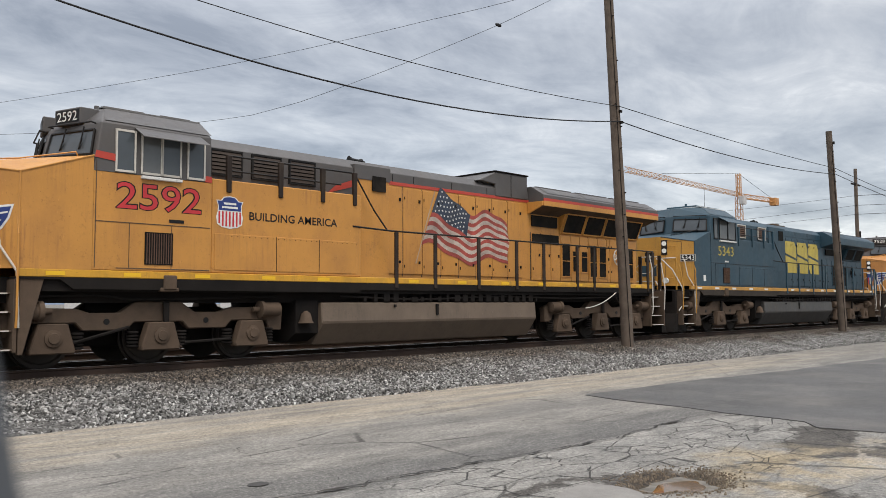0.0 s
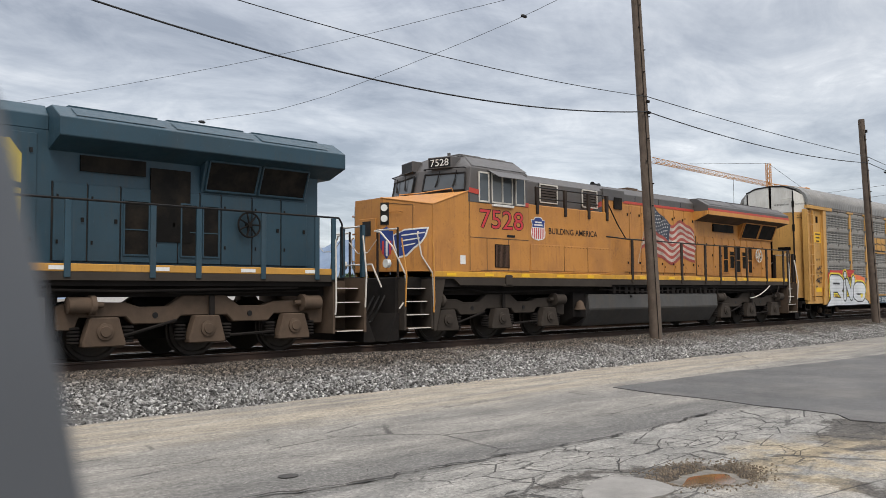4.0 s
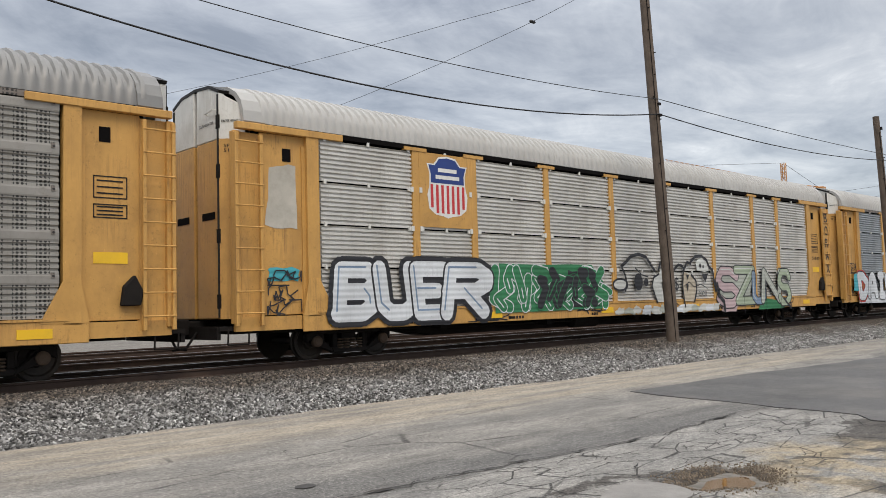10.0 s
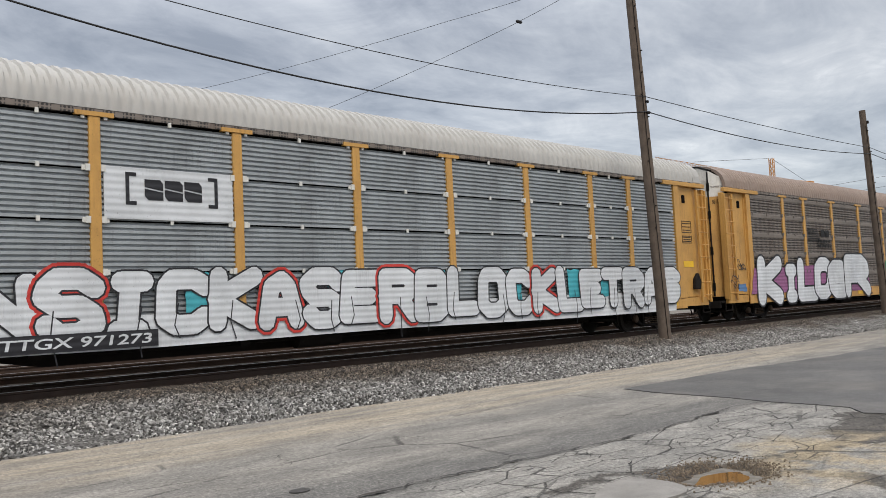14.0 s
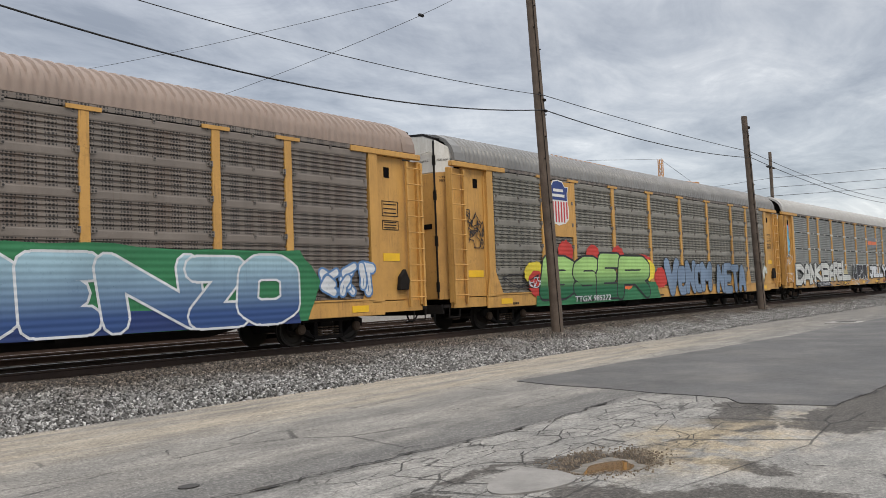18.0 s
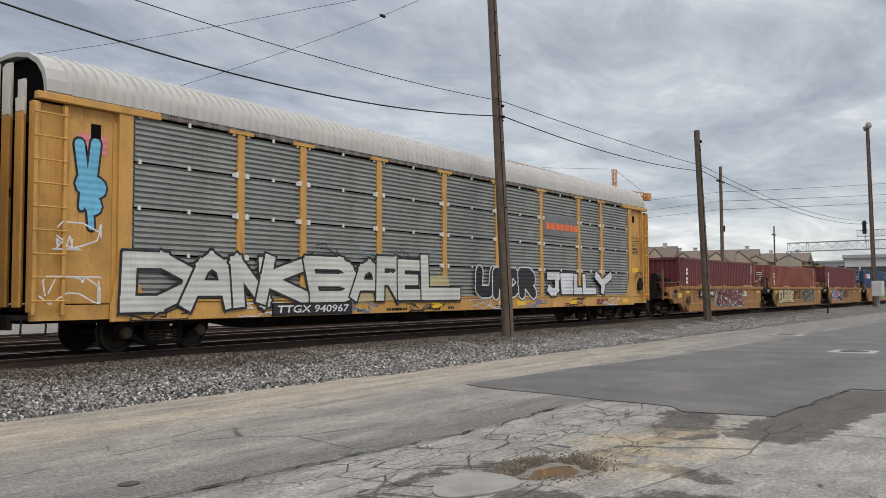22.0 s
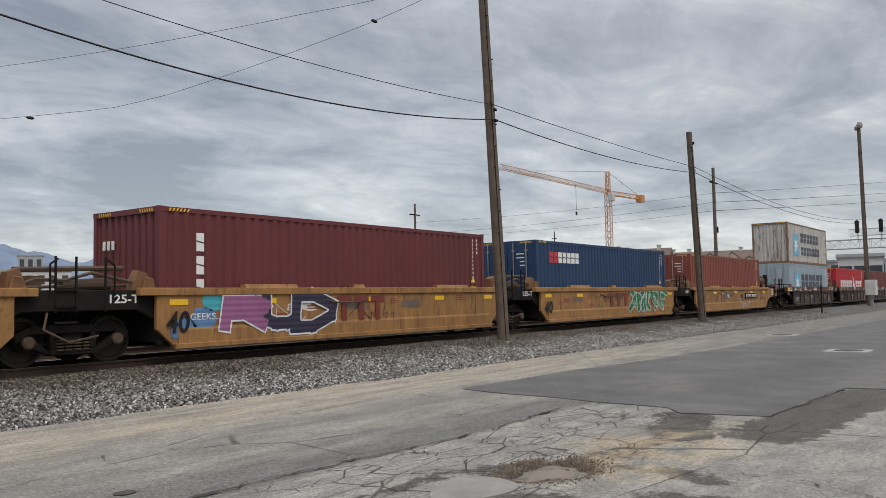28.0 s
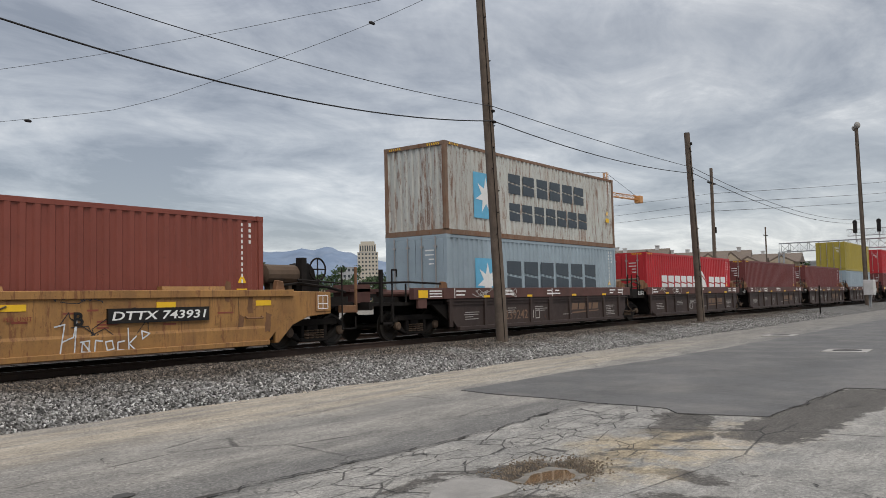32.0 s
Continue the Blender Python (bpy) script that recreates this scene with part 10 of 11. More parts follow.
BROWN = (327.3, 342.7, 357.9, 373.1, 388.3)
for i, u in enumerate(BROWN):
    well_unit(u, well_brown, "dark brown ribbed well car platform with a container", ribbed=True, first=i == 0, last=i == 4, pitch=15.2)
container(327.45, 0.46, 2.70, box_pale, "pale blue shipping container with star emblem and dark lettering blocks", marks=(star_mark, row_mark(3.5, 0.92, 10.5, 1.95, box_dark_letters, 6)))
container(327.45, 3.17, 2.896, box_stained, "rust-streaked pale grey shipping container stacked on another", marks=(star_mark, row_mark(3.73, 1.58, 9.6, 2.27, box_dark_letters, 6), row_mark(3.76, 0.64, 9.8, 1.25, box_dark_letters, 7)), end="blank")
container(342.95, 0.36, 2.75, box_red, "bright red shipping container with white lettering blocks", marks=(row_mark(1.87, 1.0, 7.0, 1.70, box_white_letters, 6), row_mark(8.6, 1.0, 11.5, 1.70, box_white_letters, 3), sail_mark,))
container(358.15, 0.36, 2.75, box_dull, "dull maroon shipping container in a brown well car")
container(373.35, 0.36, 2.75, box_dull, "dull maroon shipping container in a brown well car")
container(388.55, 0.36, 2.591, box_pale, "pale blue shipping container under a yellow one")
container(388.55, 2.97, 2.591, box_yellow, "yellow shipping container stacked on a pale blue one")
UX = 408.5
for i in range(3):
    u = UX + 15.2 * i
    well_unit(u, well_brown, "dark brown ribbed well car platform with a container", ribbed=True, first=i == 0, last=i == 2, pitch=15.2)
    container(u + 0.2, 0.36, 2.591, (box_dull, box_blue, box_brick)[i], "shipping container in a brown well car")
    container(u + 0.2, 2.97, 2.591, (box_red, box_brick, box_pale)[i], "shipping container stacked on another")

# ---- poles, wires ----
def pole(base, top, r0, r1, label, category="utility pole", fittings=True):
    b, t = Vector(base), Vector(top)
    root = thing("utility_pole", pose(*base), label, category, "wooden poles by the track")
    d = t - b
    mb = MB()
    n, k = 14, 12
    for j in range(k + 1):
        f = j / k
        c = d * f
        r = r0 + (r1 - r0) * f
        mb.v += [(c.x + r * math.cos(2 * math.pi * i / n) * (1 + 0.05 * noise.noise((i, j * 0.7, b.x))), c.y + r * math.sin(2 * math.pi * i / n), c.z - (0.5 if j == 0 else 0)) for i in range(n)]
    mb.f = [(j * n + i, j * n + (i + 1) % n, (j + 1) * n + (i + 1) % n, (j + 1) * n + i) for j in range(k) for i in range(n)] + [tuple(range(k * n, (k + 1) * n))]
    part("shaft", mb, wood_pole, root, smooth=True)
    if fittings:
        bolts = MB()
        for j in range(14):
            f = 0.25 + 0.05 * j
            c, r = d * f, r0 + (r1 - r0) * f
            a = -1.9 + 0.5 * ((j * 7) % 3 - 1)
            bolts.cyl((c.x + (r - 0.01) * math.cos(a), c.y + (r - 0.01) * math.sin(a), c.z), (c.x + (r + 0.05) * math.cos(a), c.y + (r + 0.05) * math.sin(a), c.z), 0.018, n=6)
        part("pole_bolt", bolts, frame_dark, root)
        cs = MB()
        a = -2.2
        pts = []
        for j in range(13):
            f = j / 13
            c, r = d * f, r0 + (r1 - r0) * f + 0.012
            pts.append((c.x + r * math.cos(a), c.y + r * math.sin(a), c.z))
        part("ground_wire", cs.tube(pts, 0.012, 5), frame_dark, root)
    return root


P1b, P1t = Vector((21.16, 13.30, 0.30)), Vector((20.23, 13.30, 13.2))
P2b, P2t = Vector((38.6, 13.30, 0.22)), Vector((37.64, 13.30, 9.10))
P3b, P3t = Vector((81.8, 13.30, 0.1)), Vector((80.9, 13.30, 16.2))
p1 = pole(P1b, P1t, 0.182, 0.125, "tall leaning weathered wooden utility pole in the ballast")
p2 = pole(P2b, P2t, 0.18, 0.13, "shorter leaning wooden utility pole beside the track")
p3 = pole(P3b, P3t, 0.20, 0.15, "tall wooden pole with a floodlight on its top")
part("floodlight", MB().lathe([(-0.12, 0.14), (0, 0.24), (0.2, 0.26), (0.4, 0.18), (0.45, 0.08)], (-0.95, -0.1, 16.0), "z", 14).lathe([(-0.12, 0.14), (0, 0.22), (0.2, 0.23), (0.3, 0.14)], (-0.5, 0.2, 15.9), "z", 14), concrete, p3, "pale round floodlight head", smooth=True)
part("clamp", MB().box(-0.50, -0.40, -0.22, -0.10, 6.53, 6.60).box(-0.53, -0.44, -0.22, -0.10, 6.85, 6.92), frame_dark, p1)
part("top_notch", MB().box(-0.93, -0.84, -0.2, -0.10, 8.3, 8.42), frame_dark, p2)


def wire(a, b, sag, r, label, name="overhead_wire"):
    cu = bpy.data.curves.new(name, "CURVE")
    cu.dimensions, cu.bevel_depth, cu.bevel_resolution = "3D", r, 1
    sp = cu.splines.new("POLY")
    n = 26
    sp.points.add(n)
    for i in range(n + 1):
        f = i / n
        p = Vector(a).lerp(Vector(b), f)
        sp.points[i].co = (p.x, p.y, p.z - 4 * sag * f * (1 - f), 1)
    cu.materials.append(cable)
    ob = new(name, cu)
    return tagged(ob, label, "wire", "overhead wires", "")


W1, W2 = Vector((20.70, 13.15, 6.90)), Vector((20.67, 13.15, 7.34))
B1, B2 = Vector((37.85, 13.15, 7.22)), Vector((37.8, 13.15, 7.48))
wire((-3.0, 13.15, 7.6), W1, 1.166, 0.017, "thick black sagging cable between poles")
wire((-3.0, 13.15, 7.75), W2, 0.62, 0.009, "thin black cable between poles")
wire(W1, B1, 0.28, 0.015, "black cable between two wooden poles")
wire(W2, B2, 0.08, 0.011, "thin black cable between two wooden poles")
wire(B1, (81.2, 13.15, 7.6), 0.8, 0.014, "black cable running on along the track")
wire(B2, (81.2, 13.15, 7.9), 0.8, 0.012, "thin cable running on along the track")


def aim(az, el, d):
    """The place d metres off (over the ground) in the direction az, el from the eye."""
    a = radians(az)
    return Vector((EYE[0] + d * math.sin(a), EYE[1] + d * math.cos(a), EYE[2] + d * math.tan(radians(el))))


# left post of the line (out of view) carries the cables on
pole((-3.0, 13.3, 0.2), (-3.1, 13.3, 9.0), 0.19, 0.13, "wooden utility pole of the same line", fittings=False)


def crossing_wire(knots, a, b, label):
    """A thin wire over the road: a straight line in plan from a to b, its height given by the slopes at which it is seen."""
    cu = bpy.data.curves.new("overhead_wire", "CURVE")
    cu.dimensions, cu.bevel_depth, cu.bevel_resolution = "3D", 0.0045, 1
    sp = cu.splines.new("POLY")
    az = np.linspace(knots[0][0], knots[-1][0], 30)
    el = np.interp(az, [k[0] for k in knots], [k[1] for k in knots])
    sp.points.add(len(az) - 1)
    for i, (p, q) in enumerate(zip(az, el)):
        d = Vector((math.sin(radians(p)), math.cos(radians(p))))
        e = Vector(b) - Vector(a)
        k = (a[0] * e.y - a[1] * e.x) / (d.x * e.y - d.y * e.x)
        sp.points[i].co = (*aim(p, q, k), 1)
    cu.materials.append(cable)
    ob = tagged(new("overhead_wire", cu), label, "wire", "overhead wires")
    return ob


LA, LB = (6.0, 27.0), (14.0, 8.0)
crossing_wire(((5.0, 8.4), (17.0, 12.2), (25.5, 14.45), (38.9, 17.82), (44.35, 19.1), (49.35, 20.08), (62.0, 22.8)), LA, LB, "thin wire crossing overhead")
crossing_wire(((14.0, 9.9), (25.5, 11.35), (32.0, 12.5), (35.3, 13.5), (42.7, 16.3), (49.3, 18.75), (52.7, 20.1), (62.0, 23.9)), LA, LB, "thin wire crossing overhead with two splices")
for az, el in ((49.31, 18.75), (27.26, 11.56)):
    d = Vector((math.sin(radians(az)), math.cos(radians(az))))
    e = Vector(LB) - Vector(LA)
    k = (LA[0] * e.y - LA[1] * e.x) / (d.x * e.y - d.y * e.x)
    s = part("wire_splice", MB().lathe([(-0.09, 0.012), (-0.05, 0.035), (0.05, 0.035), (0.09, 0.012)], aim(az, el, k), "x", 8), cable)
    tagged(s, "small black splice on an overhead wire", "wire splice")

# ---- distance ----
# distance haze is painted into the blue base and the paler blotches
far_hill = material("hazy_blue_mountain", (0.13, 0.175, 0.25), 0.95, vary=0.15, scale=0.01, dirt=0.5, dirt_color=(0.22, 0.26, 0.32), grain=0.1, bump=0)


def mountains():
    mb = MB()
    n = 360
    for i in range(n + 1):
        az = -40 + 150 * i / n
        el = 2.5 + 1.1 * noise.fractal((az * 0.09, 0, 3), 1.0, 2.0, 5) + 0.30 * noise.fractal((az * 0.55, 4, 1), 0.9, 2.0, 4) + 1.1 * math.exp(-((az - 44) / 9) ** 2) + 0.8 * math.exp(-((az - 26) / 8) ** 2) - 1.2 * max(0, (az - 56) / 30)
        for k, (f, d) in enumerate(((0.0, 3600), (0.45, 3800), (0.85, 4000), (1.0, 4150))):
            p = aim(az, max(0.3, el) * f + 0.10 * noise.noise((az * 0.8, k, 1)) * (1 if 0 < f else 0), d)
            mb.v.append((p.x, p.y, p.z if k else -5))
    mb.f = [(i * 4 + k, (i + 1) * 4 + k, (i + 1) * 4 + k + 1, i * 4 + k + 1) for i in range(n) for k in range(3)]
    ob = part("mountains", mb, far_hill, smooth=True)
    return tagged(ob, "hazy blue mountain range on the horizon", "mountain", kind="structure")


mountains()
wall_buff = material("buff_wall", (0.40, 0.33, 0.24), 0.85, vary=0.1, dirt=0.2)
wall_white = material("pale_wall", (0.52, 0.51, 0.50), 0.85, vary=0.08, dirt=0.2)
roof_brown = material("brown_shingles", (0.135, 0.105, 0.085), 0.9, vary=0.2, scale=3, dirt=0.3, bump=0.3)
pane_dark = material("dark_window", (0.05, 0.06, 0.07), 0.2, vary=0.1, dirt=0)
crane_yellow = material("crane_yellow", (0.50, 0.24, 0.08), 0.5, vary=0.1, dirt=0.2)
steel_grey = material("galvanised_steel", (0.36, 0.37, 0.38), 0.5, metal=0.3, vary=0.1, dirt=0.2)


def truss(a, b, w, r, bays, tri=False):
    a, b = Vector(a), Vector(b)
    d = (b - a).normalized()
    up = Vector((0, 0, 1)) if abs(d.z) < 0.9 else Vector((1, 0, 0))
    s = d.cross(up).normalized()
    q = s.cross(d).normalized()
    offs = [s * w / 2 - q * w / 2, -s * w / 2 - q * w / 2, q * w / 2] if tri else [s * w / 2 + q * w / 2, s * w / 2 - q * w / 2, -s * w / 2 - q * w / 2, -s * w / 2 + q * w / 2]
    mb = MB()
    for o in offs:
        mb.cyl(a + o, b + o, r, n=5)
    for k in range(bays):
        p, p2 = a.lerp(b, k / bays), a.lerp(b, (k + 1) / bays)
        for i, o in enumerate(offs):
            o2 = offs[(i + 1) % len(offs)]
            mb.cyl(p + o, p2 + o2, r * 0.6, n=4).cyl(p + o, p + o2, r * 0.6, n=4)
    return mb


def crane():
    m0 = aim(65.1, 0, 262)
    root = thing("tower_crane", pose(m0.x, m0.y, 0), "yellow tower crane with long lattice jib over the roofs", "crane")
    off = Vector((m0.x, m0.y, 0))
    z = 33.0
    tip, back = aim(57.83, 8.87, 205) - off, aim(67.25, 6.75, 272) - off
    tip.z, back.z = z + 1.0, z - 0.4
    part("mast", truss((0, 0, 0), (0, 0, z), 1.6, 0.11, 17), crane_yellow, root)
    part("jib", truss((0, 0, z + 0.8), tip, 1.2, 0.075, 26, True), crane_yellow, root)
    part("counter_jib", truss((0, 0, z + 0.4), back, 1.3, 0.12, 6, True), crane_yellow, root)
    part("tower_head", truss((0, 0, z), (0, 0, z + 7), 1.1, 0.12, 5), crane_yellow, root)
    part("operator_cab", MB().box(-1.6, 0.4, -2.2, -0.6, z - 2.4, z), wall_white, root, bevel=0.1)
    part("counterweight", MB().box(back.x - 1.5, back.x + 0.9, back.y - 1.0, back.y + 1.0, back.z - 1.6, back.z + 0.7), crane_yellow, root, bevel=0.1)
    part("tie_rod", MB().tube([tip * 0.72 + Vector((0, 0, 0.28 * z + 1.2)) * 1.0, (0, 0, z + 7), back], 0.05, 4), frame_dark, root)
    part("hoist_rope", MB().tube([tip * 0.35 + Vector((0, 0, 0.65 * z + 0.5)), tip * 0.35 + Vector((0, 0, 0.65 * z - 7))], 0.05, 4).box(tip.x * 0.35 - 0.2, tip.x * 0.35 + 0.2, tip.y * 0.35 - 0.2, tip.y * 0.35 + 0.2, z - 8.2, z - 7.2), frame_dark, root)


crane()


def house(az, d, w, dep, eave, ridge, chim=True, gable=True):
    p = aim(az, 0, d)
    root = thing("apartment_house", pose(p.x, p.y, 0, 0, 0, -az + random.uniform(-12, 12)), "buff apartment house with brown gabled roof", "house", "apartment houses behind the railway")
    part("wall", MB().box(-w / 2, w / 2, -dep / 2, dep / 2, 0, eave), wall_buff, root)
    if gable:
        poly = [(-dep / 2 - 0.6, eave - 0.1), (0, ridge), (dep / 2 + 0.6, eave - 0.1)]
        part("roof", MB().prism(poly, "x", -w / 2 - 0.5, w / 2 + 0.5), roof_brown, root)
        for gx in (-w / 4, w / 4):
            part("gable", MB().prism([(gx - w / 4.4, eave - 0.1), (gx, ridge - 0.5), (gx + w / 4.4, eave - 0.1)], "y", -dep / 2 - 1.2, 0), roof_brown, root)
            part("gable_wall", MB().prism([(gx - w / 4.4 + 0.5, eave - 0.15), (gx, ridge - 1.0), (gx + w / 4.4 - 0.5, eave - 0.15)], "y", -dep / 2 - 1.26, -dep / 2 - 1.1).box(gx - w / 4.4 + 0.5, gx + w / 4.4 - 0.5, -dep / 2 - 1.2, -dep / 2, 0, eave - 0.1), wall_buff, root)
    if chim:
        for x in (-w / 3, w / 3):
            part("chimney", MB().box(x - 0.4, x + 0.4, -0.5, 0.5, ridge - 1.5, ridge + 0.6).box(x - 0.5, x + 0.5, -0.6, 0.6, ridge + 0.6, ridge + 0.75), wall_white, root)
    for k in range(max(2, int(w / 3.2))):
        for z in (1.2, 4.2, 7.2):
            if z + 1.6 < eave:
                x = -w / 2 + 1.4 + k * 3.2
                wd = part("window", MB().box(x, x + 1.2, -dep / 2 - 1.30, -dep / 2 + 0.1, z, z + 1.5), wall_white, root)
                part("pane", MB().box(x + 0.1, x + 1.1, -dep / 2 - 1.33, -dep / 2 - 1.28, z + 0.1, z + 1.4), pane_dark, wd)


for i, az in enumerate((52.6, 57.0, 62.8, 64.8, 67.0, 69.0, 70.6, 72.2, 73.7, 75.2)):
    house(az, 190 + 8 * (i % 3) + 4 * max(0, i - 4), 14, 11, 8.2 + 0.3 * (i % 2), (11.4, 12.2, 11.8)[i % 3] - (2.0 if i < 2 else 0.15 * max(0, i - 4)))


def low_block(az0, az1, d, z1, mtl, label, storeys=0, cat="building"):
    a, b = aim(az0, 0, d), aim(az1, 0, d)
    w = (b - a).length
    c = (a + b) / 2
    root = thing("building", pose(c.x, c.y, 0, 0, 0, -(az0 + az1) / 2), label, cat, "buildings in the distance")
    part("wall", MB().box(-w / 2, w / 2, -6, 6, 0, z1), mtl, root)
    part("roof", MB().box(-w / 2 - 0.3, w / 2 + 0.3, -6.3, 6.3, z1, z1 + 0.5), steel_grey, root)
    for s in range(storeys):
        h = z1 / storeys
        k = max(3, int(w / (3.2 if z1 < 30 else 3.6)))
        for i in range(k):
            x = -w / 2 + (i + 0.5) * w / k
            wd = part("window", MB().box(x - 0.9, x + 0.9, -6.08, -5.9, s * h + 0.35 * h, s * h + 0.8 * h), pane_dark, root)
    return root


tower_cream = material("cream_tower_wall", (0.46, 0.42, 0.35), 0.85, vary=0.08, dirt=0.2)
tower = low_block(47.95, 49.35, 900, 54, tower_cream, "tall pale office tower with rows of dark windows", 13, "tower")
part("penthouse", MB().box(-9, 9, -5, 5, 54, 63).box(-7.5, 7.5, -4, 4, 63, 66), tower_cream, tower)
for k in range(7):
    part("window", MB().box(-8.2 + 2.5 * k, -7.0 + 2.5 * k, -5.08, -4.9, 55.5, 61.5), pane_dark, tower)
low_block(21.0, 29.5, 300, 12.5, wall_white, "pale industrial hall beyond the tracks", 2)
low_block(26.6, 28.0, 420, 24, steel_grey, "stepped pale industrial plant", 3)
low_block(30.5, 41.0, 340, 6.0, wall_white, "low pale warehouse beyond the tracks", 1)
low_block(46.6, 47.8, 700, 30, steel_grey, "grey office block in the distance", 6)
low_block(42.5, 54.0, 230, 5.4, wall_buff, "low buff warehouse beyond the tracks", 1)
low_block(77.0, 86.0, 240, 9.0, steel_grey, "grey low building behind the signals", 2)
low_block(79.2, 81.6, 150, 6.8, wall_white, "small white building beside the line", 1)

leaf_mat = material("tree_leaves", (0.045, 0.075, 0.03), 0.8, vary=0.35, scale=3, dirt=0, grain=0.2, bump=0)
bark = material("bark", (0.08, 0.06, 0.045), 0.9, vary=0.2)


def tree(az, d, h, w, seed):
    rng = np.random.default_rng(seed)
    p = aim(az, 0, d)
    root = thing("tree", pose(p.x, p.y, 0), "distant leafy green tree behind the railway", "tree", "trees in the distance")
    tk = MB().cyl((0, 0, 0), (0.1, 0, h * 0.5), 0.28, 0.14, n=8)
    for k in range(5):
        a = k * 1.3
        tk.cyl((0.05, 0, h * (0.3 + 0.05 * k)), (w * 0.35 * math.cos(a), w * 0.35 * math.sin(a), h * (0.6 + 0.05 * k)), 0.1, 0.03, n=5)
    part("trunk", tk, bark, root)
    N = 900
    clump = rng.normal(0, 1, (14, 3)) * (w * 0.26, w * 0.26, h * 0.15) + (0, 0, h * 0.62)
    c = clump[rng.integers(0, 14, N)] + rng.normal(0, 0.5, (N, 3)) * (w * 0.13, w * 0.13, h * 0.09)
    u = rng.normal(0, 1, (N, 3))
    u /= np.linalg.norm(u, axis=1)[:, None]
    v = np.cross(u, rng.normal(0, 1, (N, 3)))
    v /= np.linalg.norm(v, axis=1)[:, None]
    s = rng.uniform(0.2, 0.42, N)[:, None]
    vs = np.stack([c - u * s, c + v * s * 0.6, c + u * s, c - v * s * 0.6], 1).reshape(-1, 3)
    mb = MB()
    mb.v = [tuple(q) for q in vs]
    mb.f = [(4 * i, 4 * i + 1, 4 * i + 2, 4 * i + 3) for i in range(N)]
    me = bpy.data.meshes.new("crown")
    me.from_pydata(mb.v, [], mb.f)
    part("crown", me, leaf_mat, root)


for i in range(11):
    tree(41.8 + i * 1.15 + 0.3 * math.sin(i * 2.3), 175 + 14 * (i % 3), 8.6 + 1.4 * math.sin(i * 1.7), 7.5, 200 + i)
for i, az in enumerate((31.5, 34.0, 37.2, 55.0, 58.5, 77.0, 78.3)):
    tree(az, 200 + 10 * (i % 2), 7.0 + 0.8 * (i % 3), 6.5, 230 + i)


def thin_pole(az, el, d, r=0.11, arm=True):
    t = aim(az, el, d)
    root = thing("power_pole", pose(t.x, t.y, 0), "thin dark power pole with crossarm far behind the train", "utility pole", "power poles in the distance")
    part("shaft", MB().cyl((0, 0, 0), (0.05, 0, t.z), r * 1.3, r, n=8), wood_pole, root)
    if arm:
        part("crossarm", MB().box(-0.9, 0.9, -0.06, 0.06, t.z - 1.3, t.z - 1.18).cyl((0.2, -0.15, t.z * 0.55), (0.2, -0.15, t.z * 0.55 + 0.5), 0.07, n=8), frame_dark, root)
    return t


q1 = thin_pole(71.95, 8.2, 72, 0.13)
q2 = thin_pole(51.84, 6.54, 92)
q3 = thin_pole(61.41, 4.41, 150, 0.12)
q4 = thin_pole(75.12, 4.2, 130, 0.10)
q5 = thin_pole(88.0, 5.2, 190, 0.16)
for e0, e1, e2 in ((5.35, 6.55, 6.75), (4.55, 5.95, 6.05), (4.25, 5.40, 5.60)):
    hang = aim(71.95, e1, 71.8)
    wire((q2.x, q2.y, aim(51.84, e0 - 0.1, 92).z), hang, 0.3, 0.012, "thin distant power line")
    wire(hang, aim(88.0, e2, 190), 0.4, 0.02, "thin distant power line")


def gantry():
    root = thing("signal_gantry", pose(112, 0, 0), "pale steel railway signal gantry across the tracks", "signal gantry")
    part("bridge", truss((0, 28.0, 7.3), (0, 12.0, 7.3), 1.1, 0.05, 14), steel_grey, root)
    for y in (27.9, 12.1):
        part("leg", truss((0, y, 0), (0, y, 6.8), 0.6, 0.05, 8), steel_grey, root)
    part("walk_rail", truss((0, 20, 8.7), (0, 12.2, 8.7), 0.8, 0.025, 14), steel_grey, root)
    for y in (19.0, 16.4, 14.8):
        sg = part("signal_mast", MB().cyl((-0.4, y, 7.5), (-0.4, y, 10.3), 0.06, n=8), steel_grey, root)
        part("signal_head", MB().box(-0.8, -0.65, y - 0.22, y + 0.22, 8.6, 9.9).lathe([(0, 0.26), (0.06, 0.28), (0.12, 0.26)], (-0.82, y, 9.9), "x", 12), black_paint, sg)


gantry()
cab = thing("signal_cabinet", pose(79.0, 12.6, 0.1), "pale steel equipment cabinet on a post by the track", "cabinet")
part("body", MB().box(-0.55, 0.55, -0.4, 0.4, 1.1, 2.4), wall_white, cab, bevel=0.03)
part("post", MB().box(-0.12, 0.12, -0.1, 0.1, 0, 1.1), steel_grey, cab)
for i in range(4):
    bl = thing("concrete_barrier", pose(77 + 3.1 * i, 10.6, 0.0), "pale concrete road barrier block at the shoulder", "barrier", "concrete barriers")
    part("block", MB().prism([(-0.3, 0), (0.3, 0), (0.14, 0.25), (0.1, 0.85), (-0.1, 0.85), (-0.14, 0.25)], "x", -1.5, 1.5), concrete, bl, bevel=0.02)
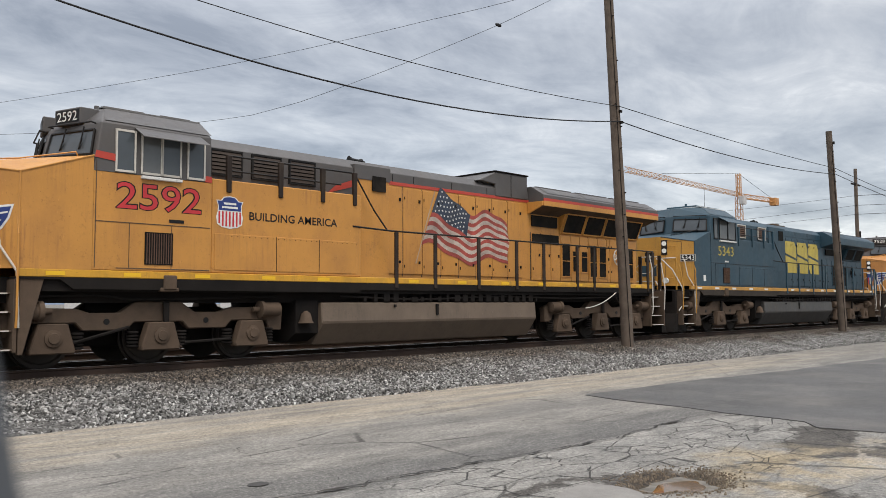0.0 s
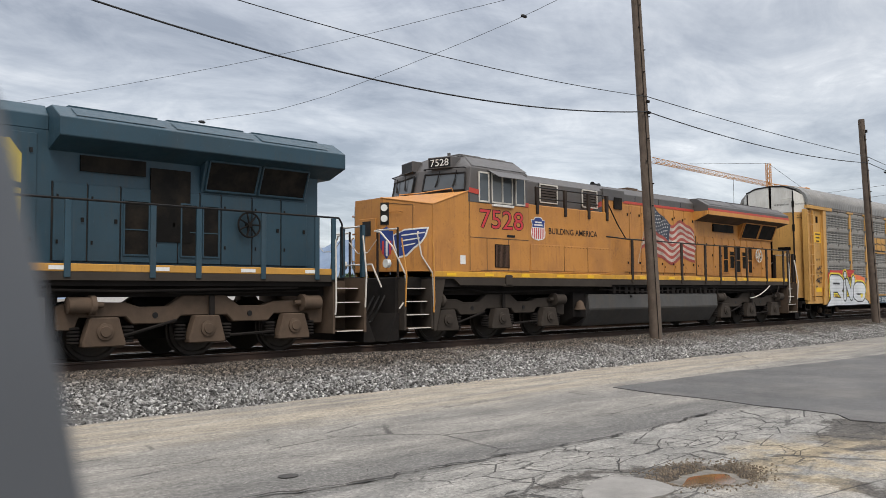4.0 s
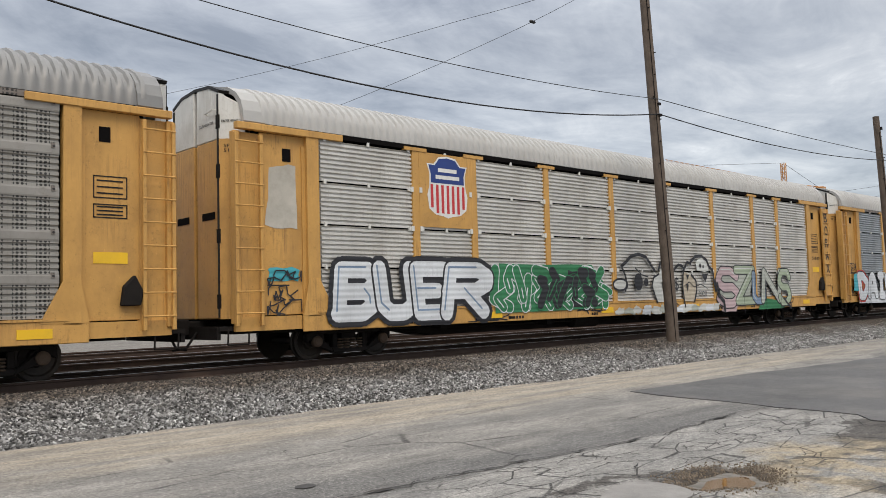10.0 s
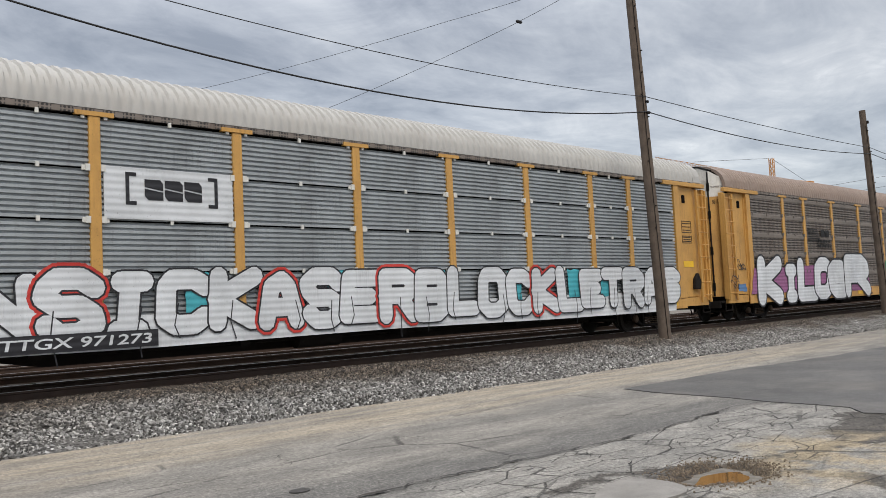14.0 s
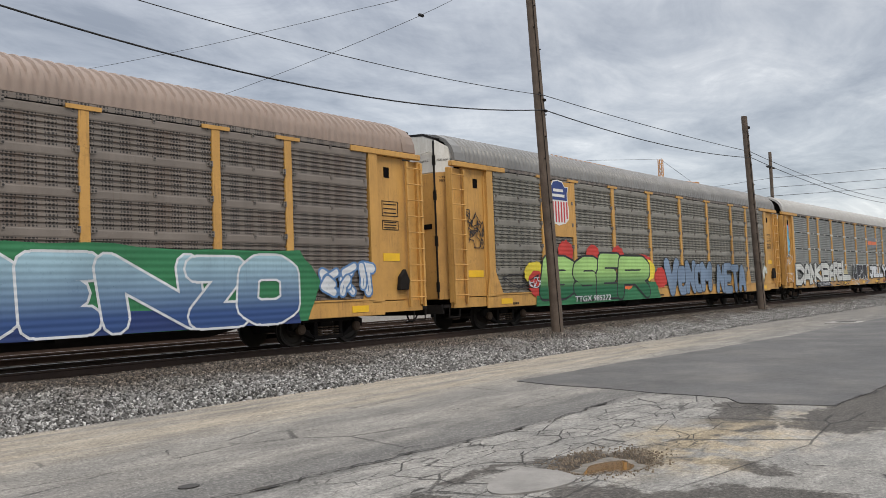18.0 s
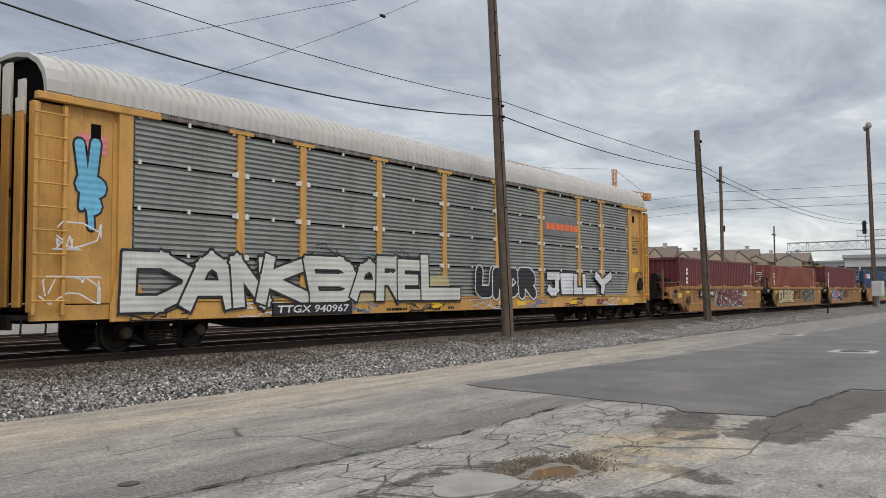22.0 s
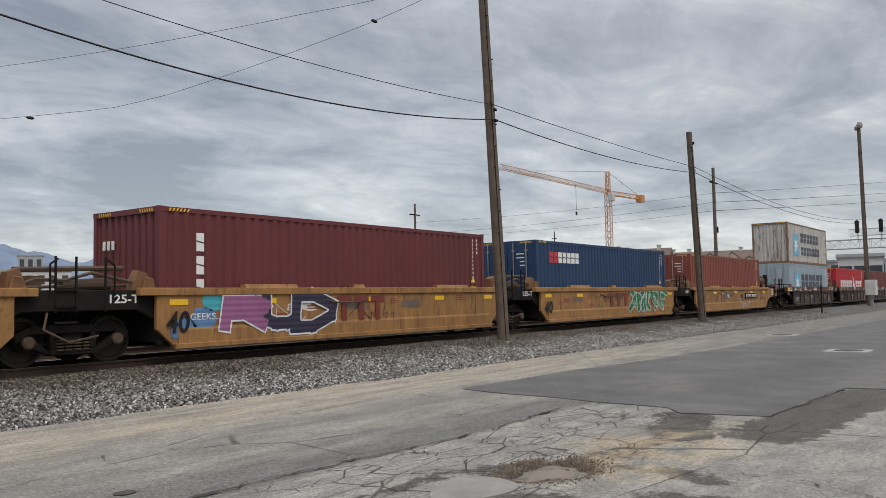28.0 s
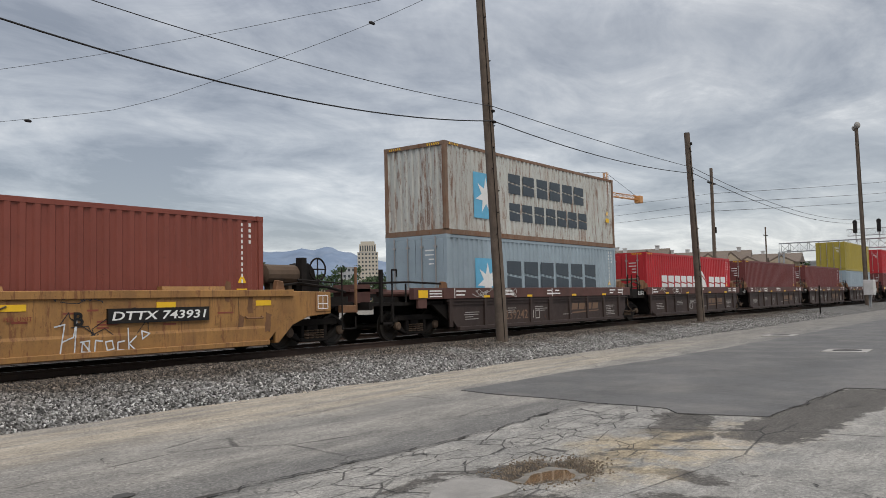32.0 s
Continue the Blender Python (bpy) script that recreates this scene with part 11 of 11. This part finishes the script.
mk = thing("marker_post", pose(59.0, 12.4, 0.1), "short dark steel marker post in the ballast", "post")
part("stake", MB().cyl((0, 0, 0), (0, 0, 1.9), 0.05, n=8), frame_dark, mk)


# ---- a leaning post right beside the camera, far out of focus ----
def near_post():
    m = eye_pose(6.0, *[k[1:] for k in TURNS if k[0] == 6.0][0])
    d = 0.18
    edge = ((-0.060, -1.30), (-0.070, -0.2), (-0.0770, -0.056), (-0.0803, -0.039), (-0.0831, -0.0244), (-0.0872, -0.0048), (-0.0917, 0.016), (-0.096, 0.0313), (-0.1033, 0.0466), (-0.120, 0.056), (-0.16, 0.058))
    poly = [(a, b) for a, b in edge] + [(-0.16, -1.30)]
    mb = MB().prism(poly, "z", -d, -d + 0.035)
    mb.v = [tuple(m @ Vector(p)) for p in mb.v]
    base = min(p[2] for p in mb.v)
    root = thing("guard_post", Matrix.Identity(4), "dark grey steel guard post with rounded top, close beside the road", "post")
    part("shaft", mb, material("dark_grey_coating", (0.075, 0.08, 0.088), 0.45, vary=0.08, dirt=0.1, grain=0, bump=0), root)
    p = m @ Vector((-0.11, -1.25, -d + 0.015))
    part("foot", MB().box(p.x - 0.06, p.x + 0.06, p.y - 0.06, p.y + 0.06, -0.02, max(0.05, p.z + 0.1)), steel_grey, root)


near_post()


# ---- what moves ----
def motions():
    for ob, u, z in moving:
        walk(ob, [(t, pose(u - travel(t), TRACK_Y, RAIL + z)) for t in STEPS])
    for ob, x, r, u in turning:
        # wheels turn while they are in sight of the road
        times = [0.0] + [k / 15 for k in range(1, 480) if -12 < u - travel(k / 15) < 75] + [32.0]
        rows, base = [], None
        for t in times:
            if base is None:
                base = travel(times[1]) if len(times) > 2 else 0.0
            a = 0.0 if t in (0.0, 32.0) and not (-12 < u - travel(t) < 75) else -degrees_of(travel(t) - base, r)
            if t == 32.0 and rows and not (-12 < u - travel(t) < 75):
                a = rows[-1][2]
            rows.append((t, r, a))
        walk(ob, [(t, pose(x, 0, r0, 0, a, 0)) for t, r0, a in rows])


def degrees_of(s, r):
    return math.degrees(s / r)


motions()
